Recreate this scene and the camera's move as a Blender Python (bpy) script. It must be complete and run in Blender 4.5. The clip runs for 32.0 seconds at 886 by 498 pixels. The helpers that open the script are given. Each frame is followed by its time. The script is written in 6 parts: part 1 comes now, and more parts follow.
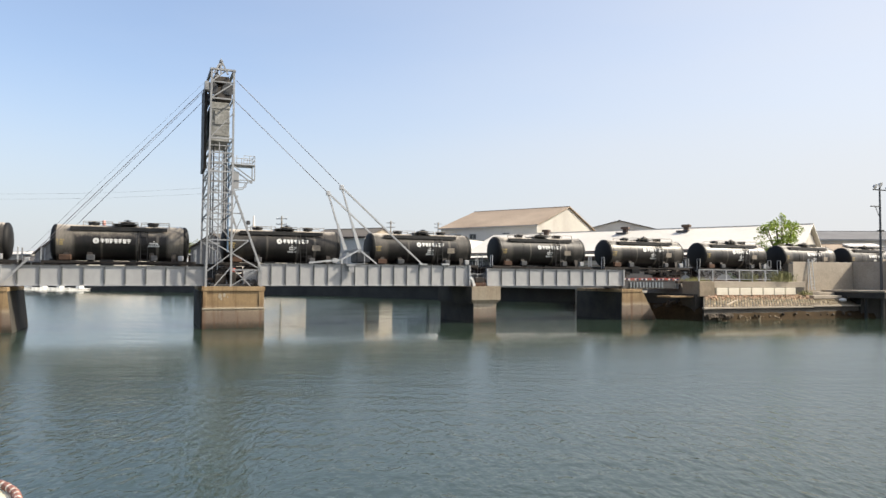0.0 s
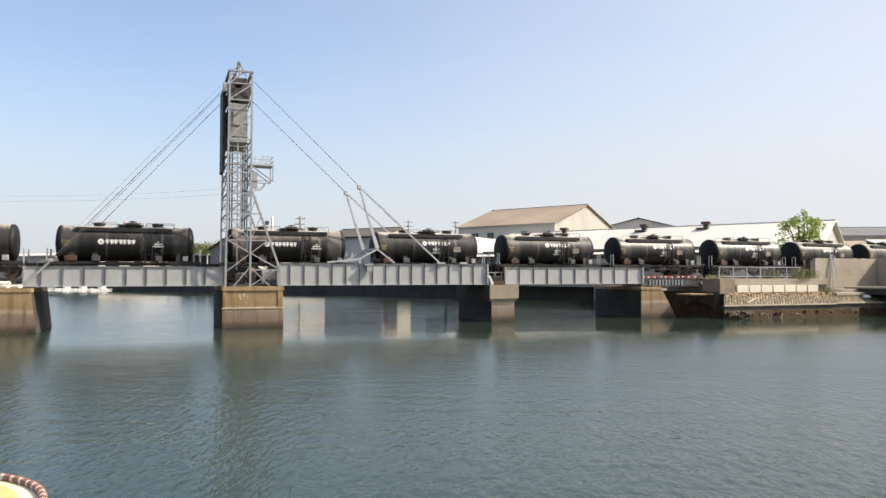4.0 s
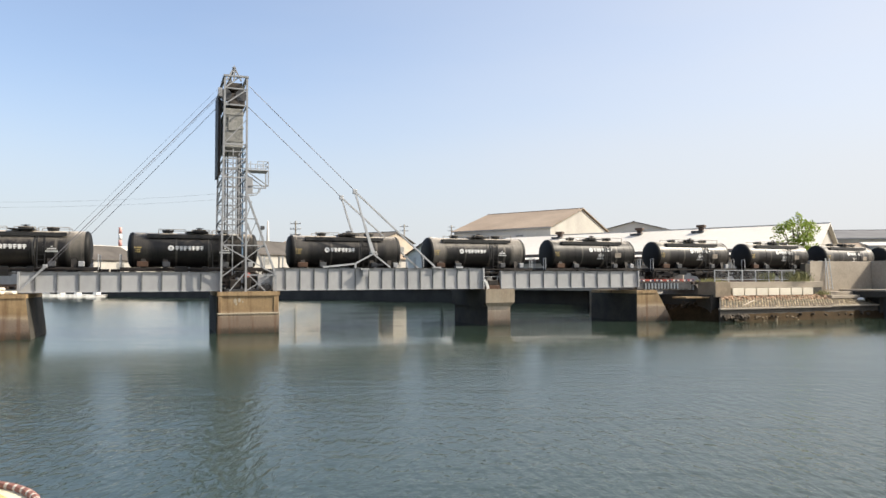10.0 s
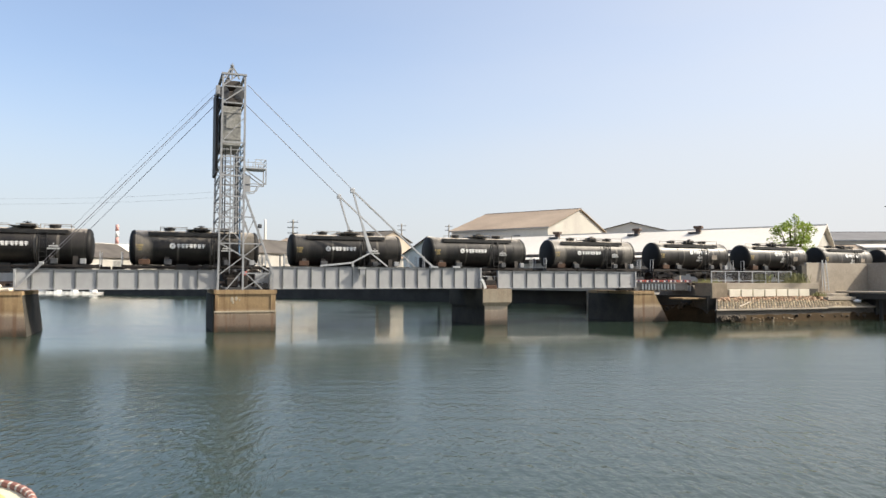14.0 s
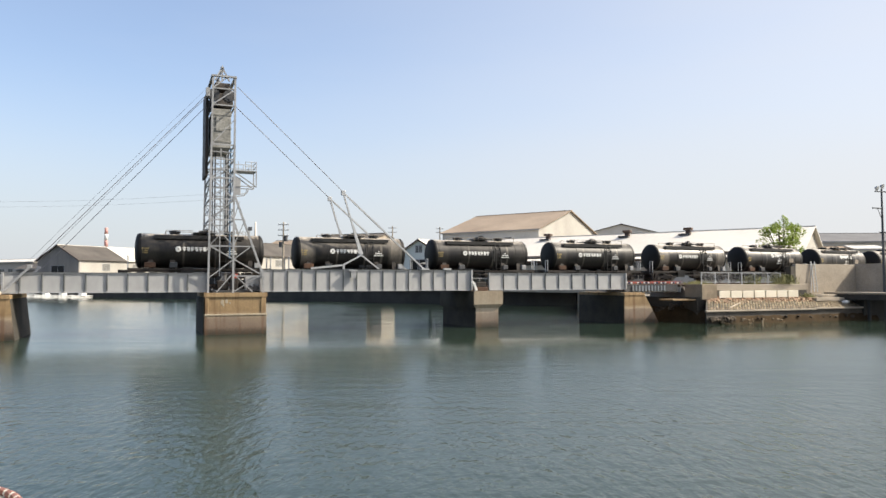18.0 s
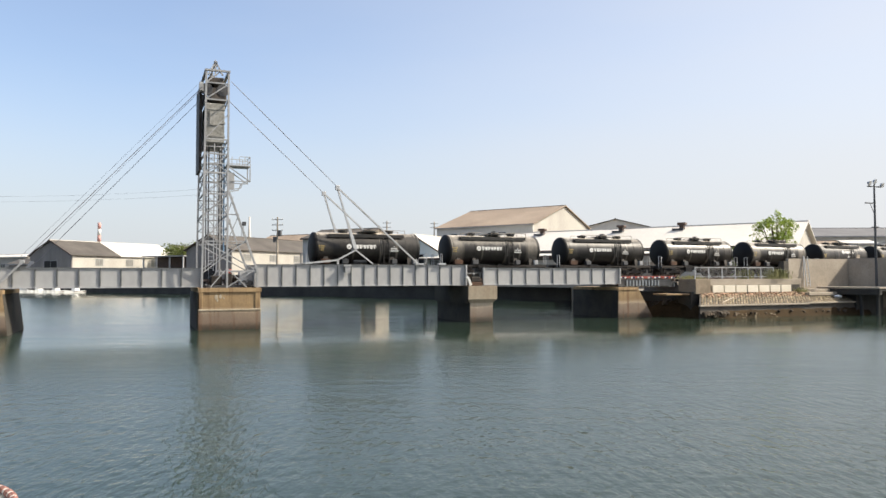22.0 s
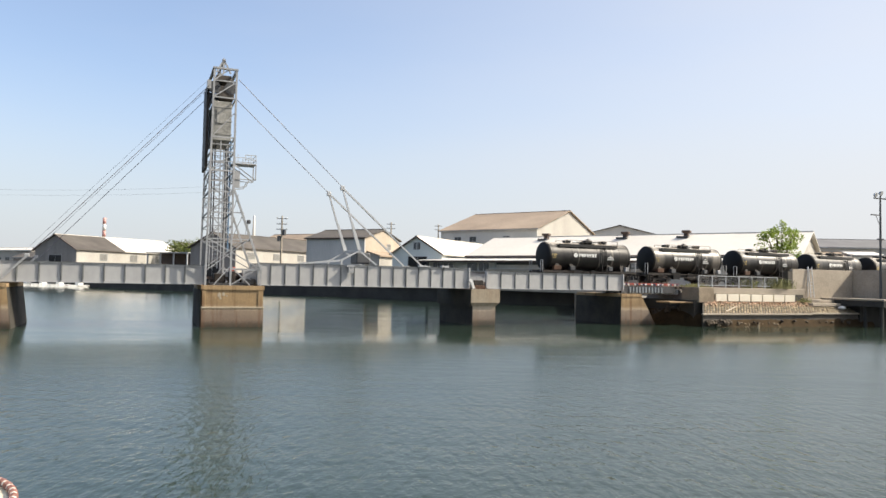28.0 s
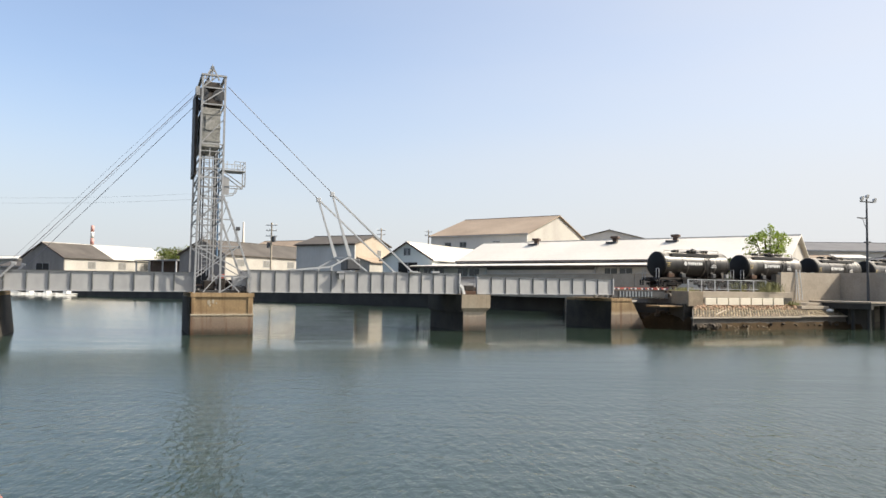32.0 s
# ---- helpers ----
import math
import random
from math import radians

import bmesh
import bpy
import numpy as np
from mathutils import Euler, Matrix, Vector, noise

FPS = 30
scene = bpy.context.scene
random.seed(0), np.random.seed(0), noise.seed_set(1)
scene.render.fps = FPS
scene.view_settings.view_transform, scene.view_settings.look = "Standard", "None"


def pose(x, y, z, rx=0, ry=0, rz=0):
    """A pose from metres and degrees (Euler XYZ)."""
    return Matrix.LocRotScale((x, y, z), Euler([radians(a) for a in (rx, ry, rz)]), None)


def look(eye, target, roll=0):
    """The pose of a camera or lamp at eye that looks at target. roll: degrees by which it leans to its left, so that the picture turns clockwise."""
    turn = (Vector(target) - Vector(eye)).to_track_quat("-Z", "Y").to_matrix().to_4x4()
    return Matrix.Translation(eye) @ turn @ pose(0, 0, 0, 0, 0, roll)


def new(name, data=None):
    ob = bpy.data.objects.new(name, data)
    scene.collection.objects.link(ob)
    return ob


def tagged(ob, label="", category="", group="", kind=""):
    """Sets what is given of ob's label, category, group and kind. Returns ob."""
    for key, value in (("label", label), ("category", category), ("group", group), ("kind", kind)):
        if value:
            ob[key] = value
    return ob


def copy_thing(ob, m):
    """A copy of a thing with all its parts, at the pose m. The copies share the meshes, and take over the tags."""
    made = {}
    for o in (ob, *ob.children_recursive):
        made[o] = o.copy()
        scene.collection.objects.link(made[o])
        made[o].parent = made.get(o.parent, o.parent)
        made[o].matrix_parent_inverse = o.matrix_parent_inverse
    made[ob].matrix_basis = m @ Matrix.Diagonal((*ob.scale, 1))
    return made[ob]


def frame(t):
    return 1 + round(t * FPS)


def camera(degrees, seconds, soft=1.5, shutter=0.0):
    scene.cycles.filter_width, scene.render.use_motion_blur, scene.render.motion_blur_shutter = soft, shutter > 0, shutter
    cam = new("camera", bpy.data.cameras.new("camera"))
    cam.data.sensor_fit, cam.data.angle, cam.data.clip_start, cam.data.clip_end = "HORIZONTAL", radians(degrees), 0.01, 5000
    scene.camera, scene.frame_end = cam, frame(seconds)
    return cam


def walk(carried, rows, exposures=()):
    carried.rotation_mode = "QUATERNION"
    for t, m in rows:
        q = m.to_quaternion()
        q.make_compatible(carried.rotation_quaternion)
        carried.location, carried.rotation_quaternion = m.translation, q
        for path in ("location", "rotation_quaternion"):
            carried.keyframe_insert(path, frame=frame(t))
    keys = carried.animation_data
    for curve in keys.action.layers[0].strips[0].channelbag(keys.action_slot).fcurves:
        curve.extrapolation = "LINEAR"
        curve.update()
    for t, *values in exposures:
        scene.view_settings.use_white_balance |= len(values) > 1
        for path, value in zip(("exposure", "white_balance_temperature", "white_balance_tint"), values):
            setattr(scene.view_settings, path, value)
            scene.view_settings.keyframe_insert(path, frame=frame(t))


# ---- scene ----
# the camera stands on the near quay, held by hand: seconds, turn, tilt and lean in degrees
EYE = (0.0, 0.0, 3.55)
PATH = [
    (0, 0.003, 2.258, 0.276),
    (0.5, 0.143, 2.275, 0.345),
    (1, 0.391, 2.287, -0.010),
    (1.5, 0.775, 2.244, -0.138),
    (2, 0.950, 2.236, -0.073),
    (2.5, 1.190, 2.206, -0.071),
    (3, 1.413, 2.177, -0.177),
    (3.5, 1.467, 2.152, -0.060),
    (5.5, 1.215, 2.307, -0.081),
    (6, 1.247, 2.362, -0.039),
    (6.5, 1.190, 2.399, -0.085),
    (7, 1.170, 2.436, -0.029),
    (7.5, 1.173, 2.518, 0.002),
    (8, 1.153, 2.618, -0.091),
    (8.5, 1.178, 2.657, 0.083),
    (9, 1.172, 2.700, -0.168),
    (9.5, 1.132, 2.681, -0.285),
    (10, 1.072, 2.506, -0.274),
    (10.5, 0.999, 2.359, -0.443),
    (11, 0.995, 2.278, -0.611),
    (11.5, 0.986, 2.201, -0.543),
    (12, 0.891, 2.102, -0.373),
    (12.5, 0.877, 2.058, -0.236),
    (13, 0.888, 2.096, -0.223),
    (13.5, 0.902, 2.264, -0.056),
    (14, 0.862, 2.461, 0.065),
    (14.5, 0.837, 2.657, 0.262),
    (16.5, 0.717, 2.726, -0.036),
    (17, 0.488, 2.762, -0.312),
    (17.5, 0.279, 2.733, -0.177),
    (18, 0.150, 2.632, -0.106),
    (18.5, 0.103, 2.431, -0.111),
    (19, 0.030, 2.228, -0.159),
    (19.5, -0.010, 2.172, -0.113),
    (20, -0.069, 2.129, -0.090),
    (20.5, -0.114, 2.105, -0.031),
    (21, -0.200, 2.107, -0.034),
    (21.5, -0.249, 2.232, -0.187),
    (22, -0.294, 2.230, -0.152),
    (22.5, -0.399, 2.206, 0.020),
    (23, -0.441, 2.188, 0.178),
    (23.5, -0.479, 2.202, 0.242),
    (24, -0.442, 2.111, 0.410),
    (24.5, -0.075, 2.054, 0.133),
    (25, 0.136, 2.085, 0.075),
    (25.5, 0.089, 2.178, 0.145),
    (27.5, 0.030, 2.315, 1.033),
    (28, -0.000, 2.430, 1.119),
    (28.5, -0.290, 2.597, 0.930),
    (29, -0.433, 2.689, 0.918),
    (29.5, -0.485, 2.746, 0.953),
    (30, -0.540, 2.840, 0.829),
    (30.5, -0.614, 2.895, 0.943),
    (31, -0.728, 2.858, 0.828),
    (31.5, -0.766, 2.840, 0.758),
    (32, -0.763, 2.886, 0.711),
]
cam = camera(62.87, 32.0, soft=1.5)
walk(cam, [(t, pose(*EYE, 90 + tilt, 0, turn) @ pose(0, 0, 0, 0, 0, lean)) for t, turn, tilt, lean in PATH], [(0, 0.68, 6730, 10), (32, 0.68, 6730, 10)])

# the bridge's own frame: x along the track, y across it and away, z above the water
BEARING = 22.471
BRIDGE = pose(-13.03, 51.14, 0, 0, 0, BEARING)


def on_bridge(s, n, z, rz=0):
    return BRIDGE @ pose(s, n, z, 0, 0, rz)


def spot(s, n, z=0.0):
    return BRIDGE @ Vector((s, n, z))


# ---- light ----
SUN = (BRIDGE.to_3x3() @ Vector((0.71, -0.25, 0.655))).normalized()
world = bpy.data.worlds.new("sky")
scene.world = world
world.use_nodes = True
wn = world.node_tree.nodes
sky = wn.new("ShaderNodeTexSky")
sky.sky_type, sky.sun_disc = "NISHITA", False
sky.sun_elevation = math.asin(SUN.z)
sky.sun_rotation = math.atan2(SUN.x, SUN.y)
sky.air_density, sky.dust_density, sky.ozone_density = 1.0, 1.3, 2.0
wl = world.node_tree.links


def veil():
    """Summer haze: an even share everywhere, and a thin streaky white veil that thickens towards the sun's side."""
    way, dot, fall = wn.new("ShaderNodeTexCoord"), wn.new("ShaderNodeVectorMath"), wn.new("ShaderNodeMapRange")
    dot.operation = "DOT_PRODUCT"
    dot.inputs[1].default_value = (0.777, -0.08, 0.0)
    wl.new(way.outputs["Generated"], dot.inputs[0])
    fall.interpolation_type = "SMOOTHSTEP"
    fall.inputs["From Min"].default_value, fall.inputs["From Max"].default_value, fall.inputs["To Max"].default_value = -0.42, 0.42, 0.68
    wl.new(dot.outputs["Value"], fall.inputs["Value"])
    turned, streak, more = wn.new("ShaderNodeMapping"), wn.new("ShaderNodeTexNoise"), wn.new("ShaderNodeMath")
    turned.inputs["Rotation"].default_value, turned.inputs["Scale"].default_value = (0, radians(28), 0), (1.0, 1.0, 4.5)
    wl.new(way.outputs["Generated"], turned.inputs["Vector"])
    wl.new(turned.outputs[0], streak.inputs["Vector"])
    streak.inputs["Scale"].default_value, streak.inputs["Detail"].default_value = 1.6, 4
    more.operation, more.use_clamp = "MULTIPLY_ADD", True
    more.inputs[1].default_value = 0.38
    wl.new(streak.outputs[0], more.inputs[0])
    off = wn.new("ShaderNodeMath")
    off.operation = "SUBTRACT"
    off.inputs[1].default_value = 0.19
    wl.new(fall.outputs[0], off.inputs[0])
    wl.new(off.outputs[0], more.inputs[2])
    return more.outputs[0]


even, thin_veil = wn.new("ShaderNodeMix"), wn.new("ShaderNodeMix")
even.data_type = thin_veil.data_type = "RGBA"
even.blend_type = "ADD"
even.inputs[0].default_value, even.inputs[7].default_value = 1.0, (0.54, 0.57, 0.75, 1)
thin_veil.inputs[7].default_value = (4.33, 4.39, 4.57, 1)
wl.new(sky.outputs[0], even.inputs[6])
# the pale haze that lies along the horizon
low, up, share_h, low_way = wn.new("ShaderNodeMix"), wn.new("ShaderNodeSeparateXYZ"), wn.new("ShaderNodeMapRange"), wn.new("ShaderNodeTexCoord")
low.data_type = "RGBA"
low.inputs[7].default_value = (3.42, 3.68, 4.08, 1)
wl.new(low_way.outputs["Generated"], up.inputs[0])
share_h.interpolation_type = "SMOOTHSTEP"
share_h.inputs["From Min"].default_value, share_h.inputs["From Max"].default_value, share_h.inputs["To Max"].default_value = 0.30, 0.0, 0.85
wl.new(up.outputs["Z"], share_h.inputs["Value"])
wl.new(share_h.outputs[0], low.inputs[0])
wl.new(even.outputs[2], low.inputs[6])
wl.new(low.outputs[2], thin_veil.inputs[6])
wl.new(veil(), thin_veil.inputs[0])


def aureole(colour):
    """Forward-scattered glare that brightens the hazy sky all round the sun."""
    way, dot, glow, lift = wn.new("ShaderNodeTexCoord"), wn.new("ShaderNodeVectorMath"), wn.new("ShaderNodeMapRange"), wn.new("ShaderNodeMix")
    dot.operation = "DOT_PRODUCT"
    dot.inputs[1].default_value = SUN
    wl.new(way.outputs["Generated"], dot.inputs[0])
    glow.interpolation_type = "SMOOTHSTEP"
    glow.inputs["From Min"].default_value, glow.inputs["From Max"].default_value, glow.inputs["To Max"].default_value = 0.62, 1.0, 1.0
    wl.new(dot.outputs["Value"], glow.inputs["Value"])
    lift.data_type, lift.blend_type, lift.inputs[7].default_value = "RGBA", "ADD", (9.0, 8.6, 8.0, 1)
    wl.new(glow.outputs[0], lift.inputs[0])
    wl.new(colour, lift.inputs[6])
    return lift.outputs[2]


wl.new(aureole(thin_veil.outputs[2]), wn["Background"].inputs[0])
wn["Background"].inputs[1].default_value = 0.118
sun = new("sun", bpy.data.lights.new("sun", "SUN"))
sun.data.energy, sun.data.angle, sun.data.color = 5.0, radians(0.55), (1.0, 0.92, 0.79)
sun.matrix_basis = look((0, 0, 60), Vector((0, 0, 60)) - SUN)


# ---- materials ----
def mat(name, c1, c2, rough=0.7, metal=0.0, coarse=0.6, fine=9.0, bump=0.15, stretch=(1, 1, 1), vary=0.0, extra=None, thick=0.01):
    """A painted, cast or grown surface: two colours mixed by coarse and fine noise, with fine relief."""
    m = bpy.data.materials.new(name)
    m.use_nodes = True
    nt = m.node_tree
    n, l = nt.nodes, nt.links
    bsdf = n["Principled BSDF"]
    tc, mp = n.new("ShaderNodeTexCoord"), n.new("ShaderNodeMapping")
    mp.inputs["Scale"].default_value = stretch
    l.new(tc.outputs["Object"], mp.inputs["Vector"])
    info = n.new("ShaderNodeObjectInfo")
    add = n.new("ShaderNodeVectorMath")
    add.operation = "MULTIPLY_ADD"
    l.new(info.outputs["Random"], add.inputs[0])
    add.inputs[1].default_value = (31.0, 17.0, 23.0)
    l.new(mp.outputs[0], add.inputs[2])
    a, b = n.new("ShaderNodeTexNoise"), n.new("ShaderNodeTexNoise")
    a.inputs["Scale"].default_value, a.inputs["Detail"].default_value = coarse, 5
    b.inputs["Scale"].default_value, b.inputs["Detail"].default_value = fine, 4
    l.new(add.outputs[0], a.inputs["Vector"])
    l.new(add.outputs[0], b.inputs["Vector"])
    mixf = n.new("ShaderNodeMix")
    mixf.inputs[0].default_value = 0.4
    l.new(a.outputs[0], mixf.inputs[2])
    l.new(b.outputs[0], mixf.inputs[3])
    ramp = n.new("ShaderNodeValToRGB")
    ramp.color_ramp.elements[0].position, ramp.color_ramp.elements[1].position = 0.36, 0.66
    ramp.color_ramp.elements[0].color, ramp.color_ramp.elements[1].color = (*c1, 1), (*c2, 1)
    l.new(mixf.outputs[0], ramp.inputs[0])
    colour = ramp.outputs[0]
    if vary:
        hsv = n.new("ShaderNodeHueSaturation")
        rng = n.new("ShaderNodeMapRange")
        rng.inputs["To Min"].default_value, rng.inputs["To Max"].default_value = 1 - vary, 1 + vary
        l.new(info.outputs["Random"], rng.inputs["Value"])
        l.new(rng.outputs[0], hsv.inputs["Value"])
        l.new(colour, hsv.inputs["Color"])
        colour = hsv.outputs[0]
    if extra:
        colour = extra(nt, tc, colour, mixf.outputs[0])
    l.new(colour, bsdf.inputs["Base Color"])
    rr = n.new("ShaderNodeMapRange")
    rr.inputs["To Min"].default_value, rr.inputs["To Max"].default_value = max(0.03, rough - 0.12), min(1, rough + 0.12)
    l.new(b.outputs[0], rr.inputs["Value"])
    l.new(rr.outputs[0], bsdf.inputs["Roughness"])
    bsdf.inputs["Metallic"].default_value = metal
    if bump:
        bp = n.new("ShaderNodeBump")
        bp.inputs["Strength"].default_value, bp.inputs["Distance"].default_value = bump, thick
        l.new(b.outputs[0], bp.inputs["Height"])
        l.new(bp.outputs[0], bsdf.inputs["Normal"])
    return m


def layered(levels):
    """Stains that lie in level bands: (height, colour, share) rows from below, over the surface's own height, with a ragged edge."""
    def extra(nt, tc, colour, noisy):
        n, l = nt.nodes, nt.links
        geo, sep = n.new("ShaderNodeNewGeometry"), n.new("ShaderNodeSeparateXYZ")
        l.new(geo.outputs["Position"], sep.inputs[0])
        wob = n.new("ShaderNodeMath")
        wob.operation = "MULTIPLY_ADD"
        wob.inputs[1].default_value = 0.5
        l.new(noisy, wob.inputs[0])
        l.new(sep.outputs["Z"], wob.inputs[2])
        rng = n.new("ShaderNodeMapRange")
        rng.inputs["From Max"].default_value = 5.0
        l.new(wob.outputs[0], rng.inputs["Value"])
        ramp = n.new("ShaderNodeValToRGB")
        while len(ramp.color_ramp.elements) < len(levels):
            ramp.color_ramp.elements.new(0.5)
        for e, (h, c, share) in zip(ramp.color_ramp.elements, levels):
            e.position, e.color = (h + 0.25) / 5.0, (*c, share)
        l.new(rng.outputs[0], ramp.inputs[0])
        mix = n.new("ShaderNodeMix")
        mix.data_type = "RGBA"
        l.new(ramp.outputs["Alpha"], mix.inputs[0])
        l.new(colour, mix.inputs[6])
        l.new(ramp.outputs["Color"], mix.inputs[7])
        return mix.outputs[2]
    return extra


def streaked(tint, most_share, after):
    """Rust water that has run down the faces in narrow streaks, under the stains of another layer."""
    def extra(nt, tc, colour, noisy):
        n, l = nt.nodes, nt.links
        mp, t, rng, mix = n.new("ShaderNodeMapping"), n.new("ShaderNodeTexNoise"), n.new("ShaderNodeMapRange"), n.new("ShaderNodeMix")
        mp.inputs["Scale"].default_value = (2.6, 2.6, 0.22)
        l.new(tc.outputs["Object"], mp.inputs["Vector"])
        l.new(mp.outputs[0], t.inputs["Vector"])
        t.inputs["Scale"].default_value, t.inputs["Detail"].default_value = 1.0, 5
        rng.inputs["From Min"].default_value, rng.inputs["From Max"].default_value, rng.inputs["To Max"].default_value = 0.5, 0.68, most_share
        l.new(t.outputs[0], rng.inputs["Value"])
        mix.data_type = "RGBA"
        mix.inputs[7].default_value = (*tint, 1)
        l.new(rng.outputs[0], mix.inputs[0])
        l.new(after(nt, tc, colour, noisy), mix.inputs[6])
        return mix.outputs[2]
    return extra


def dusty(dust, low, high):
    """Cement dust that has settled on the upper side of a thing, as thick as the object's own colour says."""
    def extra(nt, tc, colour, noisy):
        n, l = nt.nodes, nt.links
        sep = n.new("ShaderNodeSeparateXYZ")
        l.new(tc.outputs["Object"], sep.inputs[0])
        wob = n.new("ShaderNodeMath")
        wob.operation = "MULTIPLY_ADD"
        wob.inputs[1].default_value = 1.1
        l.new(noisy, wob.inputs[0])
        l.new(sep.outputs["Z"], wob.inputs[2])
        rng = n.new("ShaderNodeMapRange")
        rng.inputs["From Min"].default_value, rng.inputs["From Max"].default_value = low + 0.55, high + 0.55
        rng.inputs["To Max"].default_value = 0.85
        l.new(wob.outputs[0], rng.inputs["Value"])
        # and streaked over both end barrels
        mag, endr, endk, most = n.new("ShaderNodeMath"), n.new("ShaderNodeMapRange"), n.new("ShaderNodeMath"), n.new("ShaderNodeMath")
        mag.operation, endk.operation, most.operation = "ABSOLUTE", "MULTIPLY", "MAXIMUM"
        l.new(sep.outputs["X"], mag.inputs[0])
        endr.inputs["From Min"].default_value, endr.inputs["From Max"].default_value, endr.inputs["To Max"].default_value = 2.75, 3.05, 0.6
        l.new(mag.outputs[0], endr.inputs["Value"])
        cap, both_ = n.new("ShaderNodeMapRange"), n.new("ShaderNodeMath")
        cap.inputs["From Min"].default_value, cap.inputs["From Max"].default_value = 4.0, 3.85
        both_.operation = "MULTIPLY"
        l.new(mag.outputs[0], cap.inputs["Value"])
        l.new(cap.outputs[0], both_.inputs[0])
        l.new(endr.outputs[0], both_.inputs[1])
        l.new(both_.outputs[0], endk.inputs[0])
        l.new(noisy, endk.inputs[1])
        l.new(rng.outputs[0], most.inputs[0])
        l.new(endk.outputs[0], most.inputs[1])
        info, share, soft = n.new("ShaderNodeObjectInfo"), n.new("ShaderNodeMath"), n.new("ShaderNodeMapRange")
        share.operation = "MULTIPLY"
        l.new(most.outputs[0], share.inputs[0])
        soft.inputs["To Min"].default_value = 0.05
        l.new(info.outputs["Color"], soft.inputs["Value"])
        l.new(soft.outputs[0], share.inputs[1])
        # cement water that ran down below the hatches
        for at_x, wide, most_ in ((0.98, 0.16, 0.55), (2.25, 0.13, 0.40), (-1.2, 0.10, 0.25)):
            away, band, part_ = n.new("ShaderNodeMath"), n.new("ShaderNodeMapRange"), n.new("ShaderNodeMath")
            away.operation, part_.operation = "SUBTRACT", "MULTIPLY"
            away.inputs[1].default_value = at_x
            l.new(sep.outputs["X"], away.inputs[0])
            size = n.new("ShaderNodeMath")
            size.operation = "ABSOLUTE"
            l.new(away.outputs[0], size.inputs[0])
            band.inputs["From Min"].default_value, band.inputs["From Max"].default_value, band.inputs["To Max"].default_value = wide, wide * 0.3, most_
            l.new(size.outputs[0], band.inputs["Value"])
            l.new(band.outputs[0], part_.inputs[0])
            l.new(noisy, part_.inputs[1])
            joint = n.new("ShaderNodeMath")
            joint.operation = "MAXIMUM"
            l.new(share.outputs[0], joint.inputs[0])
            l.new(part_.outputs[0], joint.inputs[1])
            share = joint
        # every wagon carries it thick along the very top
        crest, either = n.new("ShaderNodeMapRange"), n.new("ShaderNodeMath")
        crest.inputs["From Min"].default_value, crest.inputs["From Max"].default_value, crest.inputs["To Max"].default_value = 1.45, 1.70, 0.8
        l.new(wob.outputs[0], crest.inputs["Value"])
        either.operation = "MAXIMUM"
        l.new(crest.outputs[0], either.inputs[0])
        l.new(share.outputs[0], either.inputs[1])
        share = either
        mix = n.new("ShaderNodeMix")
        mix.data_type = "RGBA"
        mix.inputs[7].default_value = (*dust, 1)
        l.new(share.outputs[0], mix.inputs[0])
        l.new(colour, mix.inputs[6])
        return mix.outputs[2]
    return extra


STEEL = mat("grey painted steel", (0.23, 0.235, 0.24), (0.37, 0.375, 0.38), 0.5, 0.1, 0.5, 6, 0.06)
STEEL_WEB = mat("weathered grey web plate", (0.305, 0.305, 0.305), (0.38, 0.38, 0.378), 0.55, 0.0, 0.35, 3, 0.05, (1, 1, 0.6))
# darker green-grey for the stiffeners and top flanges
STEEL_RIB = mat("dark green-grey steel", (0.115, 0.12, 0.12), (0.20, 0.205, 0.205), 0.55, 0.05, 0.8, 7, 0.06)
STEEL_DARK = mat("dark grey steel", (0.042, 0.0462, 0.0504), (0.1008, 0.1008, 0.105), 0.55, 0.3, 0.8, 9, 0.1)
STEEL_LIGHT = mat("pale grey painted steel", (0.336, 0.3444, 0.3528), (0.4536, 0.462, 0.4704), 0.45, 0.1, 0.8, 8, 0.05)
RUST = mat("rusted iron", (0.0462, 0.0252, 0.0168), (0.1176, 0.063, 0.0378), 0.85, 0.2, 1.5, 14, 0.2)
ROPE = mat("wire rope", (0.10, 0.096, 0.112), (0.17, 0.165, 0.18), 0.7, 0.0, 2, 8, 0)
PIER = mat("stained pier concrete", (0.16, 0.108, 0.060), (0.34, 0.235, 0.125), 0.85, 0, 0.8, 7, 0.35, extra=streaked((0.10, 0.042, 0.016), 0.65, layered(
    [(0.0, (0.015, 0.014, 0.01), 0.95), (0.28, (0.042, 0.033, 0.025), 0.88), (0.55, (0.13, 0.098, 0.08), 0.8), (1.15, (0.185, 0.145, 0.12), 0.75), (1.34, (0.37, 0.30, 0.21), 0.75), (1.60, (0.22, 0.145, 0.07), 0.55), (2.7, (0.36, 0.25, 0.13), 0.55)])), thick=0.03)
PIER_GREY = mat("weathered tan pier concrete", (0.20, 0.165, 0.12), (0.38, 0.32, 0.24), 0.85, 0, 0.8, 7, 0.35, extra=streaked((0.13, 0.07, 0.03), 0.25, layered(
    [(0.0, (0.015, 0.014, 0.01), 0.95), (0.28, (0.042, 0.033, 0.025), 0.88), (0.55, (0.13, 0.098, 0.08), 0.8), (1.15, (0.185, 0.15, 0.125), 0.75), (1.34, (0.36, 0.31, 0.24), 0.6), (2.7, (0.34, 0.28, 0.20), 0.4)])), thick=0.03)
